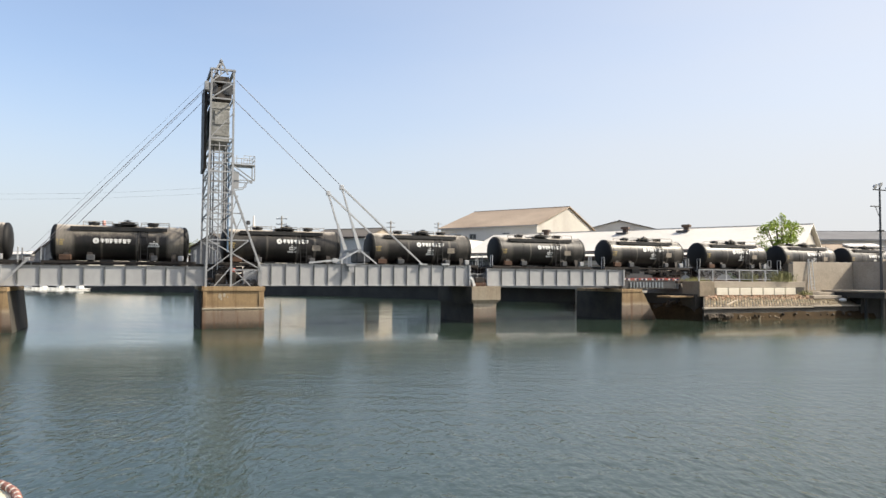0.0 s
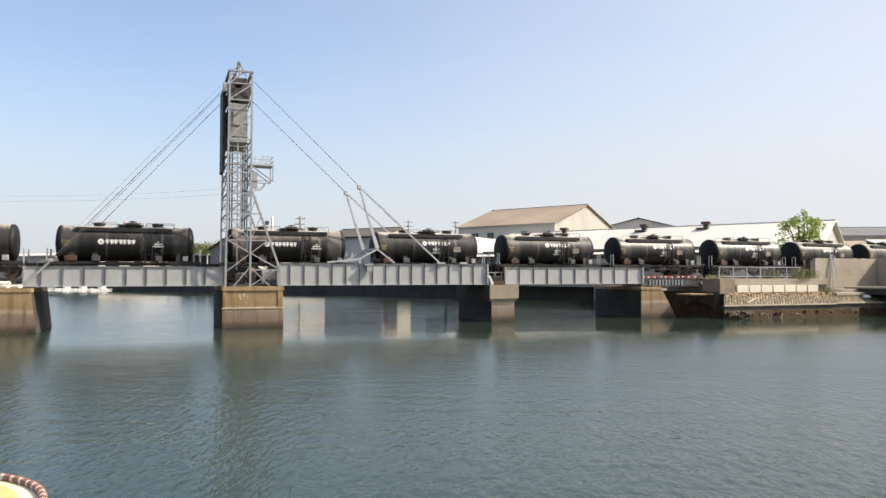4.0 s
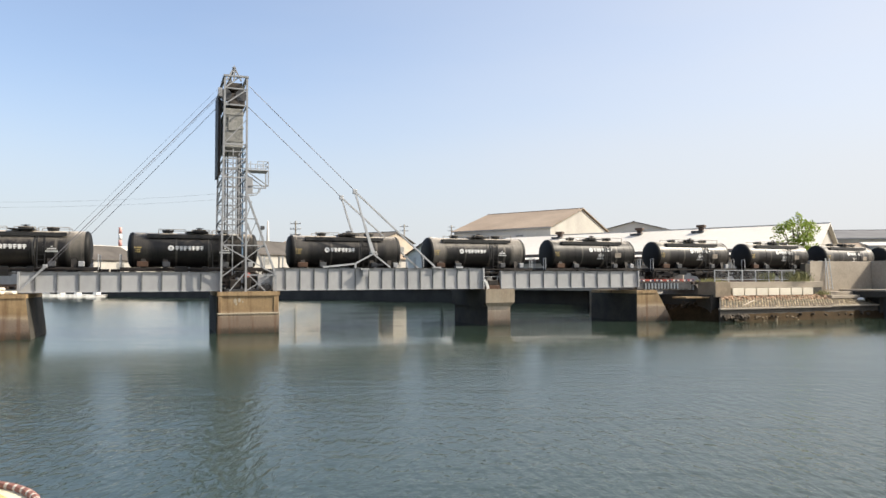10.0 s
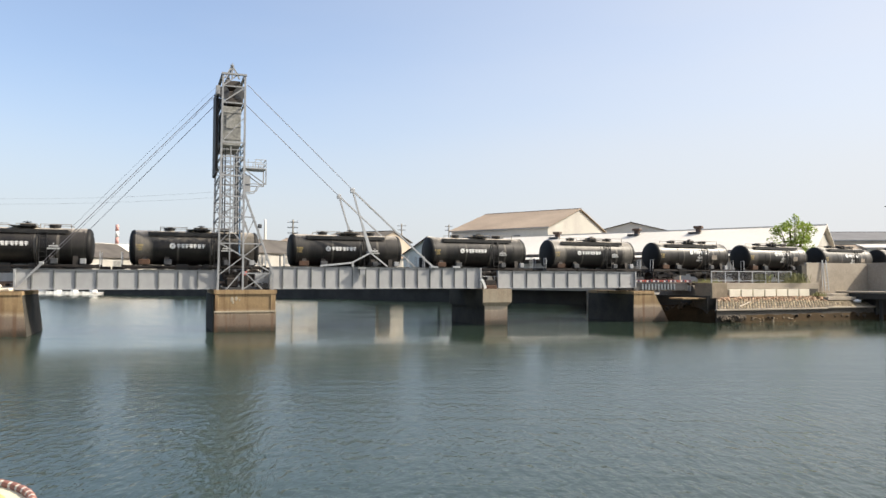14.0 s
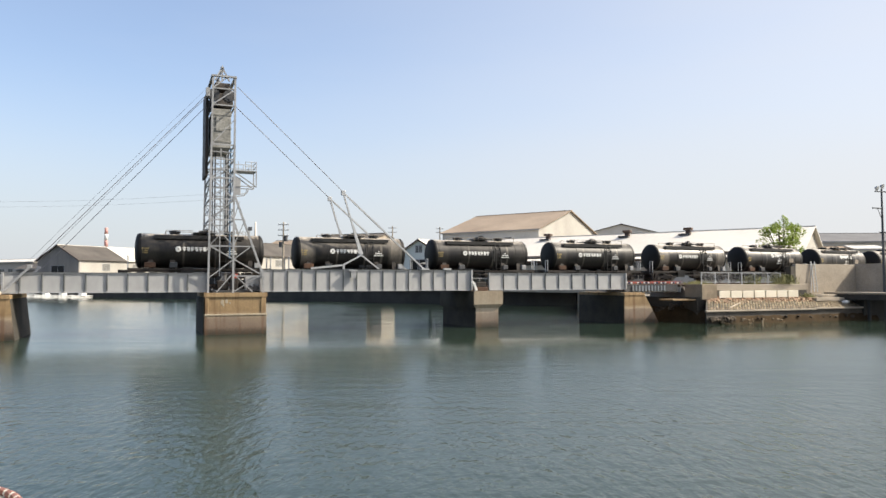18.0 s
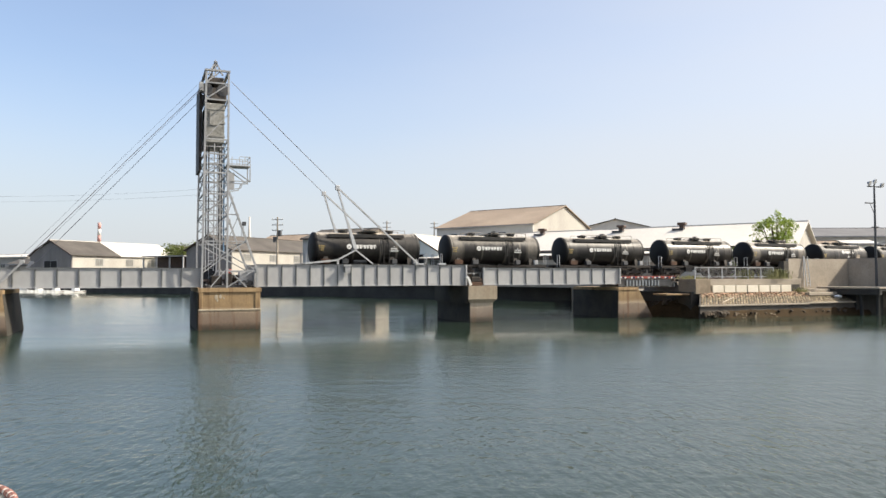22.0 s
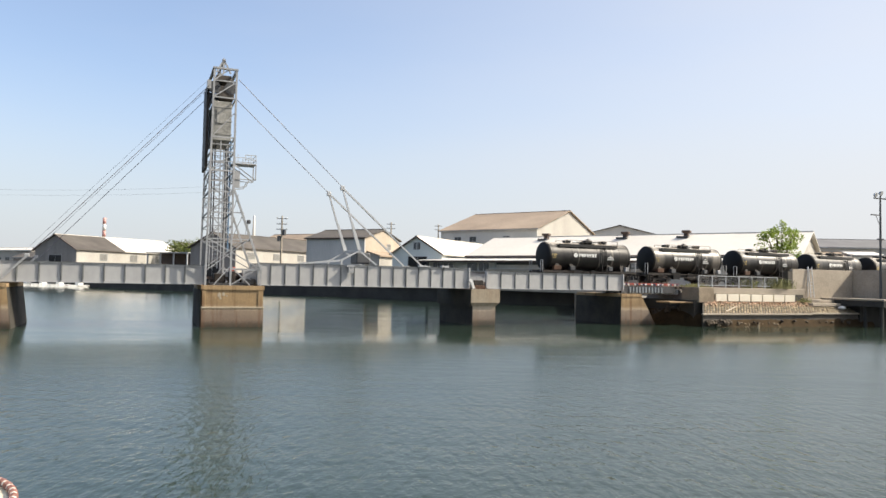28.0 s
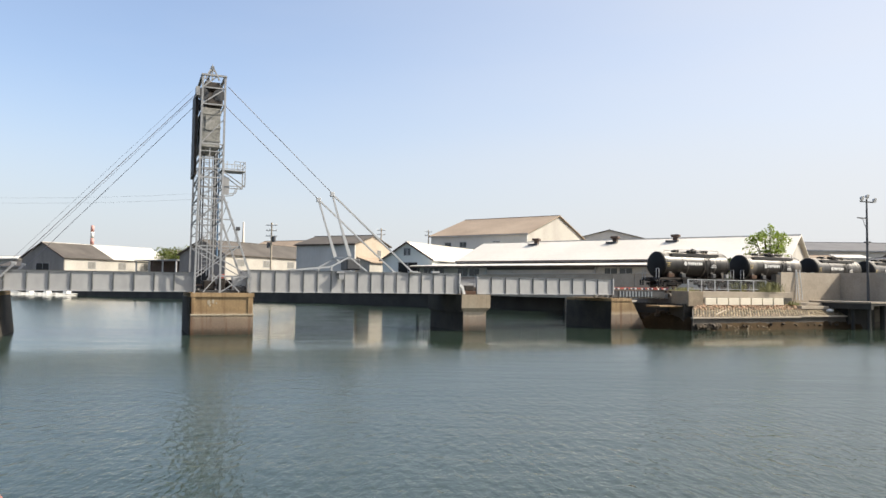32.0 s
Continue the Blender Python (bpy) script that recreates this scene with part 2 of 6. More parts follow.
# near-black, with the shade on the piers' flanks put into its colour
FLANK = mat("shade-black flank concrete", (0.014, 0.013, 0.010), (0.055, 0.046, 0.034), 0.9, 0, 0.7, 7, 0.35, thick=0.03)
PIER_PALE = mat("pale ledge concrete", (0.252, 0.21, 0.1512), (0.3864, 0.336, 0.252), 0.85, 0, 1.2, 9, 0.3, thick=0.02)
CONCRETE = mat("aged concrete", (0.27, 0.23, 0.18), (0.40, 0.345, 0.275), 0.85, 0, 0.5, 8, 0.3, thick=0.02)
CONCRETE_PALE = mat("pale cast concrete", (0.58, 0.53, 0.43), (0.72, 0.67, 0.56), 0.8, 0, 0.8, 10, 0.2)
# dark brown for the coping, beneath the slab and behind panels and setts
CONCRETE_DARK = mat("dark brown concrete", (0.0294, 0.0252, 0.021), (0.084, 0.0714, 0.0546), 0.7, 0, 0.6, 7, 0.35, thick=0.03)
MUD = mat("wet shore mud", (0.022, 0.0145, 0.0075), (0.056, 0.037, 0.019), 0.88, 0, 0.7, 6, 0.4, thick=0.04)
MUD.node_tree.nodes["Principled BSDF"].inputs["Specular IOR Level"].default_value = 0.08
# near-black: the shade on quay, shore wall and dock underside put into its colour
QUAY = mat("shade-dark quay concrete", (0.01848, 0.01848, 0.0168), (0.0504, 0.04788, 0.042), 0.8, 0, 0.4, 5, 0.3, thick=0.03)
BRICK = mat("weathered brown setts", (0.12, 0.092, 0.056), (0.30, 0.24, 0.15), 0.9, 0, 2, 16, 0.4, vary=0.35)
ROCK = mat("shore rock", (0.022, 0.016, 0.011), (0.10, 0.074, 0.048), 0.9, 0, 1.2, 9, 0.5, vary=0.3, thick=0.03)
BALLAST = mat("ballast and dirt", (0.084, 0.0714, 0.0588), (0.2016, 0.168, 0.1344), 0.95, 0, 0.6, 12, 0.5, thick=0.03)
LAND = mat("bare yard ground", (0.1344, 0.1176, 0.0924), (0.2352, 0.21, 0.168), 0.95, 0, 0.15, 4, 0.3, thick=0.03)
SLEEPER = mat("creosoted timber", (0.042, 0.0294, 0.021), (0.1008, 0.0714, 0.0504), 0.9, 0, 2, 18, 0.4, (1, 6, 6))
RAILSTEEL = mat("worn rail steel", (0.1176, 0.084, 0.0672), (0.21, 0.168, 0.1428), 0.5, 0.7, 2, 20, 0.1)
TANK = mat("black tank paint", (0.00588, 0.00588, 0.0063), (0.02184, 0.01848, 0.01596), 0.42, 0, 0.9, 7, 0.05, (1.6, 1.6, 0.35), extra=dusty((0.47, 0.42, 0.35), 0.35, 1.45))
# darker, duller copy of the tank paint, with the ends' shade in its colour
TANK_END = mat("shaded black tank end", (0.004, 0.004, 0.0045), (0.012, 0.0115, 0.011), 0.62, 0, 1.2, 8, 0.08)
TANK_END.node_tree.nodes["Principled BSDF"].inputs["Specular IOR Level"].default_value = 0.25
TANK.node_tree.nodes["Principled BSDF"].inputs["Specular IOR Level"].default_value = 0.36
DUSTED = mat("cement-dusted steel", (0.16, 0.135, 0.105), (0.36, 0.31, 0.25), 0.8, 0, 2, 14, 0.12)
TANK_BARE = mat("black tank fittings", (0.00756, 0.00756, 0.00756), (0.0252, 0.02352, 0.02184), 0.5, 0.1, 2, 14, 0.12)
BOGIE = mat("oily black running gear", (0.01176, 0.01008, 0.00924), (0.042, 0.0336, 0.02772), 0.65, 0.3, 2, 16, 0.2)
WHITE = mat("white lettering paint", (0.5208, 0.5208, 0.504), (0.672, 0.672, 0.6552), 0.6, 0, 3, 30, 0.02)
YELLOW = mat("faded yellow paint", (0.336, 0.2436, 0.0756), (0.462, 0.3528, 0.1344), 0.6, 0, 3, 30, 0.02)
WHEEL = mat("steel wheel", (0.084, 0.0672, 0.0588), (0.168, 0.1428, 0.126), 0.4, 0.8, 3, 20, 0.1)
ROOF_BROWN = mat("brown corrugated roofing", (0.2016, 0.1512, 0.1092), (0.3108, 0.2436, 0.1806), 0.8, 0, 0.12, 2, 0.2, (1, 1, 1))
ROOF_DARK = mat("dark slate roofing", (0.05, 0.043, 0.037), (0.10, 0.088, 0.076), 0.85, 0, 0.25, 3, 0.25)
ROOF_SLATE = mat("grey slate roofing", (0.085, 0.085, 0.09), (0.13, 0.13, 0.135), 0.85, 0, 0.25, 3, 0.25)
ROOF_WHITE = mat("white painted sheet roofing", (0.504, 0.4746, 0.4284), (0.6132, 0.5838, 0.5292), 0.6, 0, 0.1, 2, 0.08)
WALL_GREY = mat("grey board cladding", (0.42, 0.4116, 0.3906), (0.5208, 0.5124, 0.483), 0.8, 0, 0.3, 4, 0.12, (1, 1, 0.3))
WALL_BLUE = mat("blue-grey sheet cladding", (0.42, 0.405, 0.385), (0.52, 0.505, 0.485), 0.6, 0.1, 0.3, 4, 0.1, (1, 1, 0.2))
WALL_CREAM = mat("cream rendered wall", (0.3108, 0.294, 0.2646), (0.4116, 0.3948, 0.357), 0.85, 0, 0.25, 4, 0.1, (1, 1, 0.4))
WALL_TAN = mat("tan rendered wall", (0.31, 0.262, 0.205), (0.41, 0.352, 0.282), 0.85, 0, 0.25, 4, 0.1, (1, 1, 0.4))
WALL_PALE = mat("pale green-grey boards", (0.5208, 0.5544, 0.5376), (0.6132, 0.6468, 0.63), 0.75, 0, 0.3, 5, 0.1)
WALL_BLACK = mat("dark weathered boards", (0.1596, 0.147, 0.1386), (0.2436, 0.2268, 0.2142), 0.85, 0, 0.4, 5, 0.15, (1, 1, 0.25))
TRIM = mat("dark brown trim", (0.0504, 0.0294, 0.021), (0.0924, 0.0588, 0.042), 0.7, 0, 1, 8, 0.05)
GLASS = mat("dusty dark glass", (0.0252, 0.0294, 0.0336), (0.0504, 0.0546, 0.0588), 0.2, 0, 1, 6, 0.02)
GLASS_PALE = mat("dusty pale glass", (0.1428, 0.1428, 0.1344), (0.2268, 0.2226, 0.21), 0.3, 0, 1, 6, 0.02)
DARK = mat("unlit interior", (0.01008, 0.01008, 0.01008), (0.0252, 0.02352, 0.02184), 0.9, 0, 1, 6, 0.05)
RED = mat("red signal paint", (0.3528, 0.0588, 0.042), (0.462, 0.0924, 0.0672), 0.6, 0, 1, 6, 0.05)
BARK = mat("bark", (0.0504, 0.0378, 0.0252), (0.1176, 0.084, 0.0588), 0.95, 0, 3, 16, 0.5, (1, 1, 0.2))
LEAF = mat("broad green leaves", (0.085, 0.13, 0.02), (0.20, 0.26, 0.05), 0.55, 0, 0.6, 6, 0.1)
LEAF_DULL = mat("dull dark leaves", (0.042, 0.0756, 0.0168), (0.1008, 0.1428, 0.0378), 0.6, 0, 0.5, 6, 0.1)
GRASS = mat("dry grass", (0.1008, 0.1092, 0.0336), (0.2268, 0.21, 0.084), 0.8, 0, 1.5, 9, 0.1)
BOAT_WHITE = mat("white boat hull", (0.6552, 0.6552, 0.6384), (0.7224, 0.7224, 0.7056), 0.35, 0, 1, 8, 0.03)
LEAF_OLIVE = mat("dusty olive leaves", (0.05, 0.066, 0.02), (0.13, 0.145, 0.05), 0.6, 0, 0.5, 6, 0.1)
for m in (LEAF, LEAF_DULL, LEAF_OLIVE):
    # thin leaves let part of the sun through
    nt = m.node_tree
    thin, blend = nt.nodes.new("ShaderNodeBsdfTranslucent"), nt.nodes.new("ShaderNodeMixShader")
    thin.inputs[0].default_value = (0.30, 0.40, 0.06, 1) if m is LEAF else (0.20, 0.25, 0.05, 1)
    blend.inputs[0].default_value = 0.4
    nt.links.new(nt.nodes["Principled BSDF"].outputs[0], blend.inputs[1])
    nt.links.new(thin.outputs[0], blend.inputs[2])
    nt.links.new(blend.outputs[0], nt.nodes["Material Output"].inputs[0])


def water_material():
    """Murky harbour water: a still mirror in the bridge's lee, ruffled by fine wind ripples on the open reach and before the quay."""
    m = bpy.data.materials.new("harbour water")
    m.use_nodes = True
    nt = m.node_tree
    n, l = nt.nodes, nt.links
    b = n["Principled BSDF"]
    b.inputs["Base Color"].default_value = (0.021, 0.034, 0.0245, 1)
    b.inputs["IOR"].default_value = 1.33

    def node(op, x, y):
        k = n.new("ShaderNodeMath")
        k.operation = op
        for i, v in enumerate((x, y)):
            if isinstance(v, (int, float)):
                k.inputs[i].default_value = v
            else:
                l.new(v, k.inputs[i])
        return k.outputs[0]

    def between(value, lo, hi, least=0.0, most=1.0):
        k = n.new("ShaderNodeMapRange")
        k.interpolation_type = "SMOOTHSTEP"
        for key, v in (("From Min", lo), ("From Max", hi), ("To Min", least), ("To Max", most)):
            k.inputs[key].default_value = v
        l.new(value, k.inputs["Value"])
        return k.outputs[0]

    def noisy(scale, stretch, detail, turn=0.0, where=None):
        mp, t = n.new("ShaderNodeMapping"), n.new("ShaderNodeTexNoise")
        mp.inputs["Scale"].default_value, mp.inputs["Rotation"].default_value = stretch, (0, 0, radians(turn))
        l.new(where, mp.inputs[0])
        t.inputs["Scale"].default_value, t.inputs["Detail"].default_value, t.inputs["Distortion"].default_value = scale, detail, 0.4
        l.new(mp.outputs[0], t.inputs["Vector"])
        return t.outputs[0]
    drifting, place, sep = n.new("ShaderNodeTexCoord").outputs["Object"], n.new("ShaderNodeNewGeometry").outputs["Position"], n.new("ShaderNodeSeparateXYZ")
    l.new(place, sep.inputs[0])
    x, y = sep.outputs["X"], sep.outputs["Y"]
    # where the wind touches the water
    wob = node("MULTIPLY", node("SUBTRACT", noisy(0.09, (0.5, 1.0, 1.0), 4, 0, place), 0.5), 5.0)
    gust = noisy(0.11, (0.35, 1.0, 1.0), 4, 8, place)
    near_wind = between(node("ADD", node("SUBTRACT", y, node("MULTIPLY", x, 0.2)), wob), 49.0, 36.0)
    behind = node("SUBTRACT", y, node("MULTIPLY", x, 0.414))
    reach_wind = node("MULTIPLY", node("MULTIPLY", between(node("ADD", x, wob), -10.0, -17.0), between(behind, 44.0, 48.5)), between(node("ADD", y, node("MULTIPLY", wob, 0.4)), 131.0, 127.0))
    near_rough = node("MULTIPLY", node("MULTIPLY", near_wind, between(y, 10.0, 30.0, 0.02, 0.13)), between(gust, 0.3, 0.6, 0.85, 1.0))
    rough = node("ADD", node("MAXIMUM", near_rough, node("MULTIPLY", reach_wind, 0.06)), 0.08)
    l.new(rough, b.inputs["Roughness"])
    # short ripples that can be told apart near the quay, and long level swells that streak the reflections in the lee
    chop = node("ADD", node("MULTIPLY", noisy(3.3, (1.0, 0.45, 1), 2, 24, drifting), 0.52), node("MULTIPLY", noisy(9.5, (1.0, 0.45, 1), 2, -12, drifting), 0.24))
    swell = node("ADD", node("MULTIPLY", noisy(1.3, (0.22, 1.0, 1), 3, 4, drifting), 0.26), node("MULTIPLY", noisy(0.2, (0.3, 1.0, 1), 1, 4, drifting), 0.5))
    height = node("ADD", node("MULTIPLY", chop, node("MULTIPLY", near_wind, between(y, 36.0, 13.0, 0.05, 0.62))), swell)
    bp = n.new("ShaderNodeBump")
    bp.inputs["Distance"].default_value = 0.09
    l.new(height, bp.inputs["Height"])
    # normals of ruffled water tilted towards the quay, to mirror higher, brighter sky
    lean, upright, turned = n.new("ShaderNodeCombineXYZ"), n.new("ShaderNodeVectorMath"), n.new("ShaderNodeVectorMath")
    tilt_share = node("MULTIPLY", near_wind, node("MULTIPLY", between(y, 12.0, 26.0), between(x, -12.0, 14.0, 0.42, 1.0)))
    l.new(node("MULTIPLY", node("MAXIMUM", tilt_share, node("MULTIPLY", reach_wind, 0.45)), -0.062), lean.inputs["Y"])
    turned.operation = "NORMALIZE"
    l.new(bp.outputs[0], upright.inputs[0])
    l.new(lean.outputs[0], upright.inputs[1])
    l.new(upright.outputs[0], turned.inputs[0])
    l.new(turned.outputs[0], b.inputs["Normal"])
    return m


WATER = water_material()


# ---- building blocks ----
def box(bm, x0, x1, y0, y1, z0, z1):
    v = [bm.verts.new(p) for p in ((x0, y0, z0), (x1, y0, z0), (x1, y1, z0), (x0, y1, z0), (x0, y0, z1), (x1, y0, z1), (x1, y1, z1), (x0, y1, z1))]
    for q in ((3, 2, 1, 0), (4, 5, 6, 7), (0, 1, 5, 4), (1, 2, 6, 5), (2, 3, 7, 6), (3, 0, 4, 7)):
        bm.faces.new([v[i] for i in q])
    return v


def hull(bm, low, high):
    """A solid between two rings of as many corners."""
    a, b = [bm.verts.new(p) for p in low], [bm.verts.new(p) for p in high]
    k = len(a)
    bm.faces.new(a[::-1])
    bm.faces.new(b)
    for i in range(k):
        bm.faces.new((a[i], a[(i + 1) % k], b[(i + 1) % k], b[i]))


def bar(bm, p, q, w, h=None, up=(0, 0, 1)):
    """A straight square bar from p to q."""
    p, q = Vector(p), Vector(q)
    h = w if h is None else h
    d = (q - p).normalized()
    u = Vector(up)
    if abs(d.dot(u)) > 0.95:
        u = Vector((1, 0, 0))
    side = d.cross(u).normalized() * w / 2
    top = side.cross(d).normalized() * h / 2
    ring = [side + top, -side + top, -side - top, side - top]
    hull(bm, [p + c for c in ring][::-1], [q + c for c in ring][::-1])


def tube(bm, p, q, r, seg=10, r2=None):
    p, q = Vector(p), Vector(q)
    r2 = r if r2 is None else r2
    d = (q - p).normalized()
    u = Vector((0, 0, 1)) if abs(d.z) < 0.95 else Vector((1, 0, 0))
    a = d.cross(u).normalized()
    b = d.cross(a)
    ring = [a * math.cos(2 * math.pi * i / seg) + b * math.sin(2 * math.pi * i / seg) for i in range(seg)]
    hull(bm, [p + c * r for c in ring], [q + c * r2 for c in ring])


def lathe(bm, rows, seg=32, axis="x"):
    """A turned solid: rows of (along, radius)."""
    rings = []
    for along, r in rows:
        ring = []
        for i in range(seg):
            a = 2 * math.pi * i / seg
            c, s = r * math.cos(a), r * math.sin(a)
            ring.append(bm.verts.new((along, c, s) if axis == "x" else (c, s, along)))
        rings.append(ring)
    for a, b in zip(rings, rings[1:]):
        for i in range(seg):
            bm.faces.new((a[i], a[(i + 1) % seg], b[(i + 1) % seg], b[i]))
    bm.faces.new(rings[0][::-1])
    bm.faces.new(rings[-1])


def mesh_of(name, bm, material, smooth=False):
    bmesh.ops.recalc_face_normals(bm, faces=bm.faces)
    me = bpy.data.meshes.new(name)
    if smooth:
        for f in bm.faces:
            f.smooth = len(f.verts) <= 4
    bm.to_mesh(me)
    bm.free()
    me.materials.append(material)
    return me


def part(name, bm, material, parent, label="", smooth=False, at=None):
    ob = new(name, mesh_of(name, bm, material, smooth))
    ob.parent = parent
    if at is not None:
        ob.matrix_basis = at
    return tagged(ob, label)


def share(name, me, parent, at):
    """One more piece on the same mesh."""
    ob = new(name, me)
    ob.parent = parent
    ob.matrix_basis = at
    return ob


def thing(name, m, label, category, group="", kind=""):
    ob = new(name)
    ob.empty_display_size = 0.3
    ob.matrix_basis = m
    return tagged(ob, label, category, group, kind)


def solid(name, bm, material, m, label, category, group="", kind="", smooth=False):
    ob = new(name, mesh_of(name, bm, material, smooth))
    ob.matrix_basis = m
    return tagged(ob, label, category, group, kind)


def B():
    return bmesh.new()


def boxed(*spans):
    bm = bmesh.new()
    for s in spans:
        box(bm, *s)
    return bm


def bars(rows, w, h=None):
    bm = bmesh.new()
    for p, q in rows:
        bar(bm, p, q, w, h)
    return bm


def bevelled(bm, width, segments=2):
    bmesh.ops.bevel(bm, geom=list(bm.edges), offset=width, segments=segments, affect="EDGES", profile=0.5)
    return bm


# ---- ground, water, land ----
bed = B()
bmesh.ops.create_grid(bed, x_segments=8, y_segments=8, size=2400)
solid("ground", bed, LAND, pose(0, 600, -2.2), "dark harbour bed that reaches the horizon", "ground", kind="structure")


def ripples(gx, gy, shortest, spread, count, slope, seed, spread_way=0.75):
    """Heights of a field of small wind waves: many short wave trains, most of them running across the channel, of a given mean slope."""
    rng = np.random.default_rng(seed)
    z = np.zeros_like(gx)
    for i in range(count):
        k = 2 * np.pi / (shortest * spread ** rng.uniform(0, 1))
        way = rng.normal(0, spread_way)
        z += slope * math.sqrt(2.0 / count) / k * np.sin(k * (gx * np.cos(way) + gy * np.sin(way)) + rng.uniform(0, 6.28))
    return z


def ease(v, lo, hi):
    u = np.clip((v - lo) / (hi - lo), 0, 1)
    return u * u * (3 - 2 * u)


def sheet_of(gx, gy, z, start):
    ny, nx = gx.shape
    idx = np.arange(nx * ny).reshape(ny, nx) + start
    quads = np.stack([idx[:-1, :-1], idx[:-1, 1:], idx[1:, 1:], idx[1:, :-1]], -1).reshape(-1, 4)
    return np.stack([gx, gy, z], -1).reshape(-1, 3), quads


def rippled_water():
    """The harbour's surface: lively on the open reach and before the quay, breezy over midstream, calm in the bridge's lee."""
    sheets, count = [], 0

    def lay(x0, x1, y0, y1, step, shortest, spread, trains, slope, seed, liveliness, deep=1.0, spread_way=0.75):
        gx, gy = np.meshgrid(np.linspace(x0, x1, int((x1 - x0) / step)), np.linspace(y0, y1, int((y1 - y0) / step / deep)))
        rim = ease(gx - x0, 0, 2) * ease(x1 - gx, 0, 2) * ease(gy - y0, 0, 2) * ease(y1 - gy, 0, 2)
        sheets.append(sheet_of(gx, gy, ripples(gx, gy, shortest, spread, trains, slope, seed, spread_way) * np.clip(liveliness(gx, gy), 0, 1) * rim, count))
        return count + gx.size

    def open_reach(gx, gy):
        wob = 4 * np.sin(gx * 0.11 + 1.0) * np.sin(gy * 0.07) + 3 * np.sin(gx * 0.05 - gy * 0.13)
        return 0.10 + 0.25 * ease(-gx - 0.27 * gy + wob, -2, 8)

    def before_bridge(gx, gy):
        wob = 3 * np.sin(gx * 0.21 + 1.0) * np.sin(gy * 0.17) + 1.5 * np.sin(gx * 0.35 - gy * 0.23)
        chop = ease(-gy + wob, -30, -13)
        return 0.12 + 0.08 * ease(-gy + wob * 0.5, -43, -38) + 0.20 * chop
    count = lay(-84, -5, 54, 122, 0.135, 0.36, 2.0, 60, 0.075, 7, open_reach)
    count = lay(-5, 66, 54, 122, 0.27, 0.8, 1.9, 44, 0.10, 8, open_reach)
    count = lay(-122, 66, 122, 198, 0.32, 0.9, 1.9, 44, 0.10, 11, open_reach)
    lay(-46, 52, -3, 54, 0.07, 0.20, 2.6, 80, 0.135, 9, before_bridge, 1.9, 0.6)
    co, quads = np.concatenate([p for p, q in sheets]), np.concatenate([q for p, q in sheets])
    me = bpy.data.meshes.new("water")
    me.vertices.add(len(co))
    me.vertices.foreach_set("co", co.astype(np.float32).ravel())
    me.loops.add(quads.size)
    me.loops.foreach_set("vertex_index", quads.astype(np.int32).ravel())
    me.polygons.add(len(quads))
    me.polygons.foreach_set("loop_start", np.arange(0, quads.size, 4, dtype=np.int32))
    me.polygons.foreach_set("use_smooth", np.ones(len(quads), dtype=bool))
    me.update(calc_edges=True)
    me.validate()
    me.materials.append(WATER)
    return me


water = new("water", rippled_water())
tagged(water, "calm blue-green harbour water with small wind ripples", "water", kind="structure")
sheet = B()
bmesh.ops.create_grid(sheet, x_segments=4, y_segments=4, size=900)
solid("outer_water", sheet, WATER, pose(0, 300, -0.25), "harbour water beyond the bridge's reach", "water", kind="structure")

LANDZ = 2.2
quay_line = [Vector((-1800, 1262, 0)), Vector((-97, 184, 0)), Vector((20, 110, 0)), spot(36, 14), spot(34.5, 6), spot(37.5, -1.2), spot(57.2, -1.2), spot(57.4, 5), spot(86, 5.5), spot(900, 5.5)]
edge = [Vector((2400, 2600, 0)), Vector((-1800, 2600, 0))]
ring = [(p.x, p.y) for p in quay_line + edge]
bm = B()
hull(bm, [(x, y, -2.3) for x, y in ring], [(x, y, LANDZ) for x, y in ring])
solid("land", bm, LAND, pose(0, 0, 0), "flat harbour land of bare ground behind the quays", "ground", kind="structure")
# thin dark wall added for the shade under the shore end of the bridge
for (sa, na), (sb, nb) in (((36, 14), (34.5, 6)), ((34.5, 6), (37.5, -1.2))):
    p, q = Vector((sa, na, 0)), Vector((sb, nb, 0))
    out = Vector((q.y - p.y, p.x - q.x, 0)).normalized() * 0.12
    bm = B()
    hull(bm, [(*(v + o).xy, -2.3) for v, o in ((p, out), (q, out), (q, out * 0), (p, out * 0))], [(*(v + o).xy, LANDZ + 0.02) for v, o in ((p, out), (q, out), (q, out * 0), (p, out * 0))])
    solid("shore_wall", bm, QUAY, BRIDGE, "dark wall for the shade under the bridge's shore end", "quay wall", kind="structure")
# the far quay's face and its coping
far_a, far_b = Vector((-150, 217.6)), Vector((20, 110))
run = (far_b - far_a).length
turn_q = math.degrees(math.atan2(far_b.y - far_a.y, far_b.x - far_a.x))
quay = thing("quay_wall", pose(far_a.x, far_a.y, 0, 0, 0, turn_q), "long shade-dark concrete quay wall along the far water", "quay wall", kind="structure")
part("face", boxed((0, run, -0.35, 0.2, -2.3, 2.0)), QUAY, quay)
part("coping", boxed((0, run, -0.5, 0.6, 2.0, 2.32)), CONCRETE_DARK, quay, "dark concrete coping")
# near quay under the camera
bm = B()
box(bm, -60, 60, -40, 0.9, -2.3, 1.95)
solid("near_quay", bm, CONCRETE, pose(0, 0, 0), "concrete quay on which one stands to watch the bridge", "quay", kind="structure")


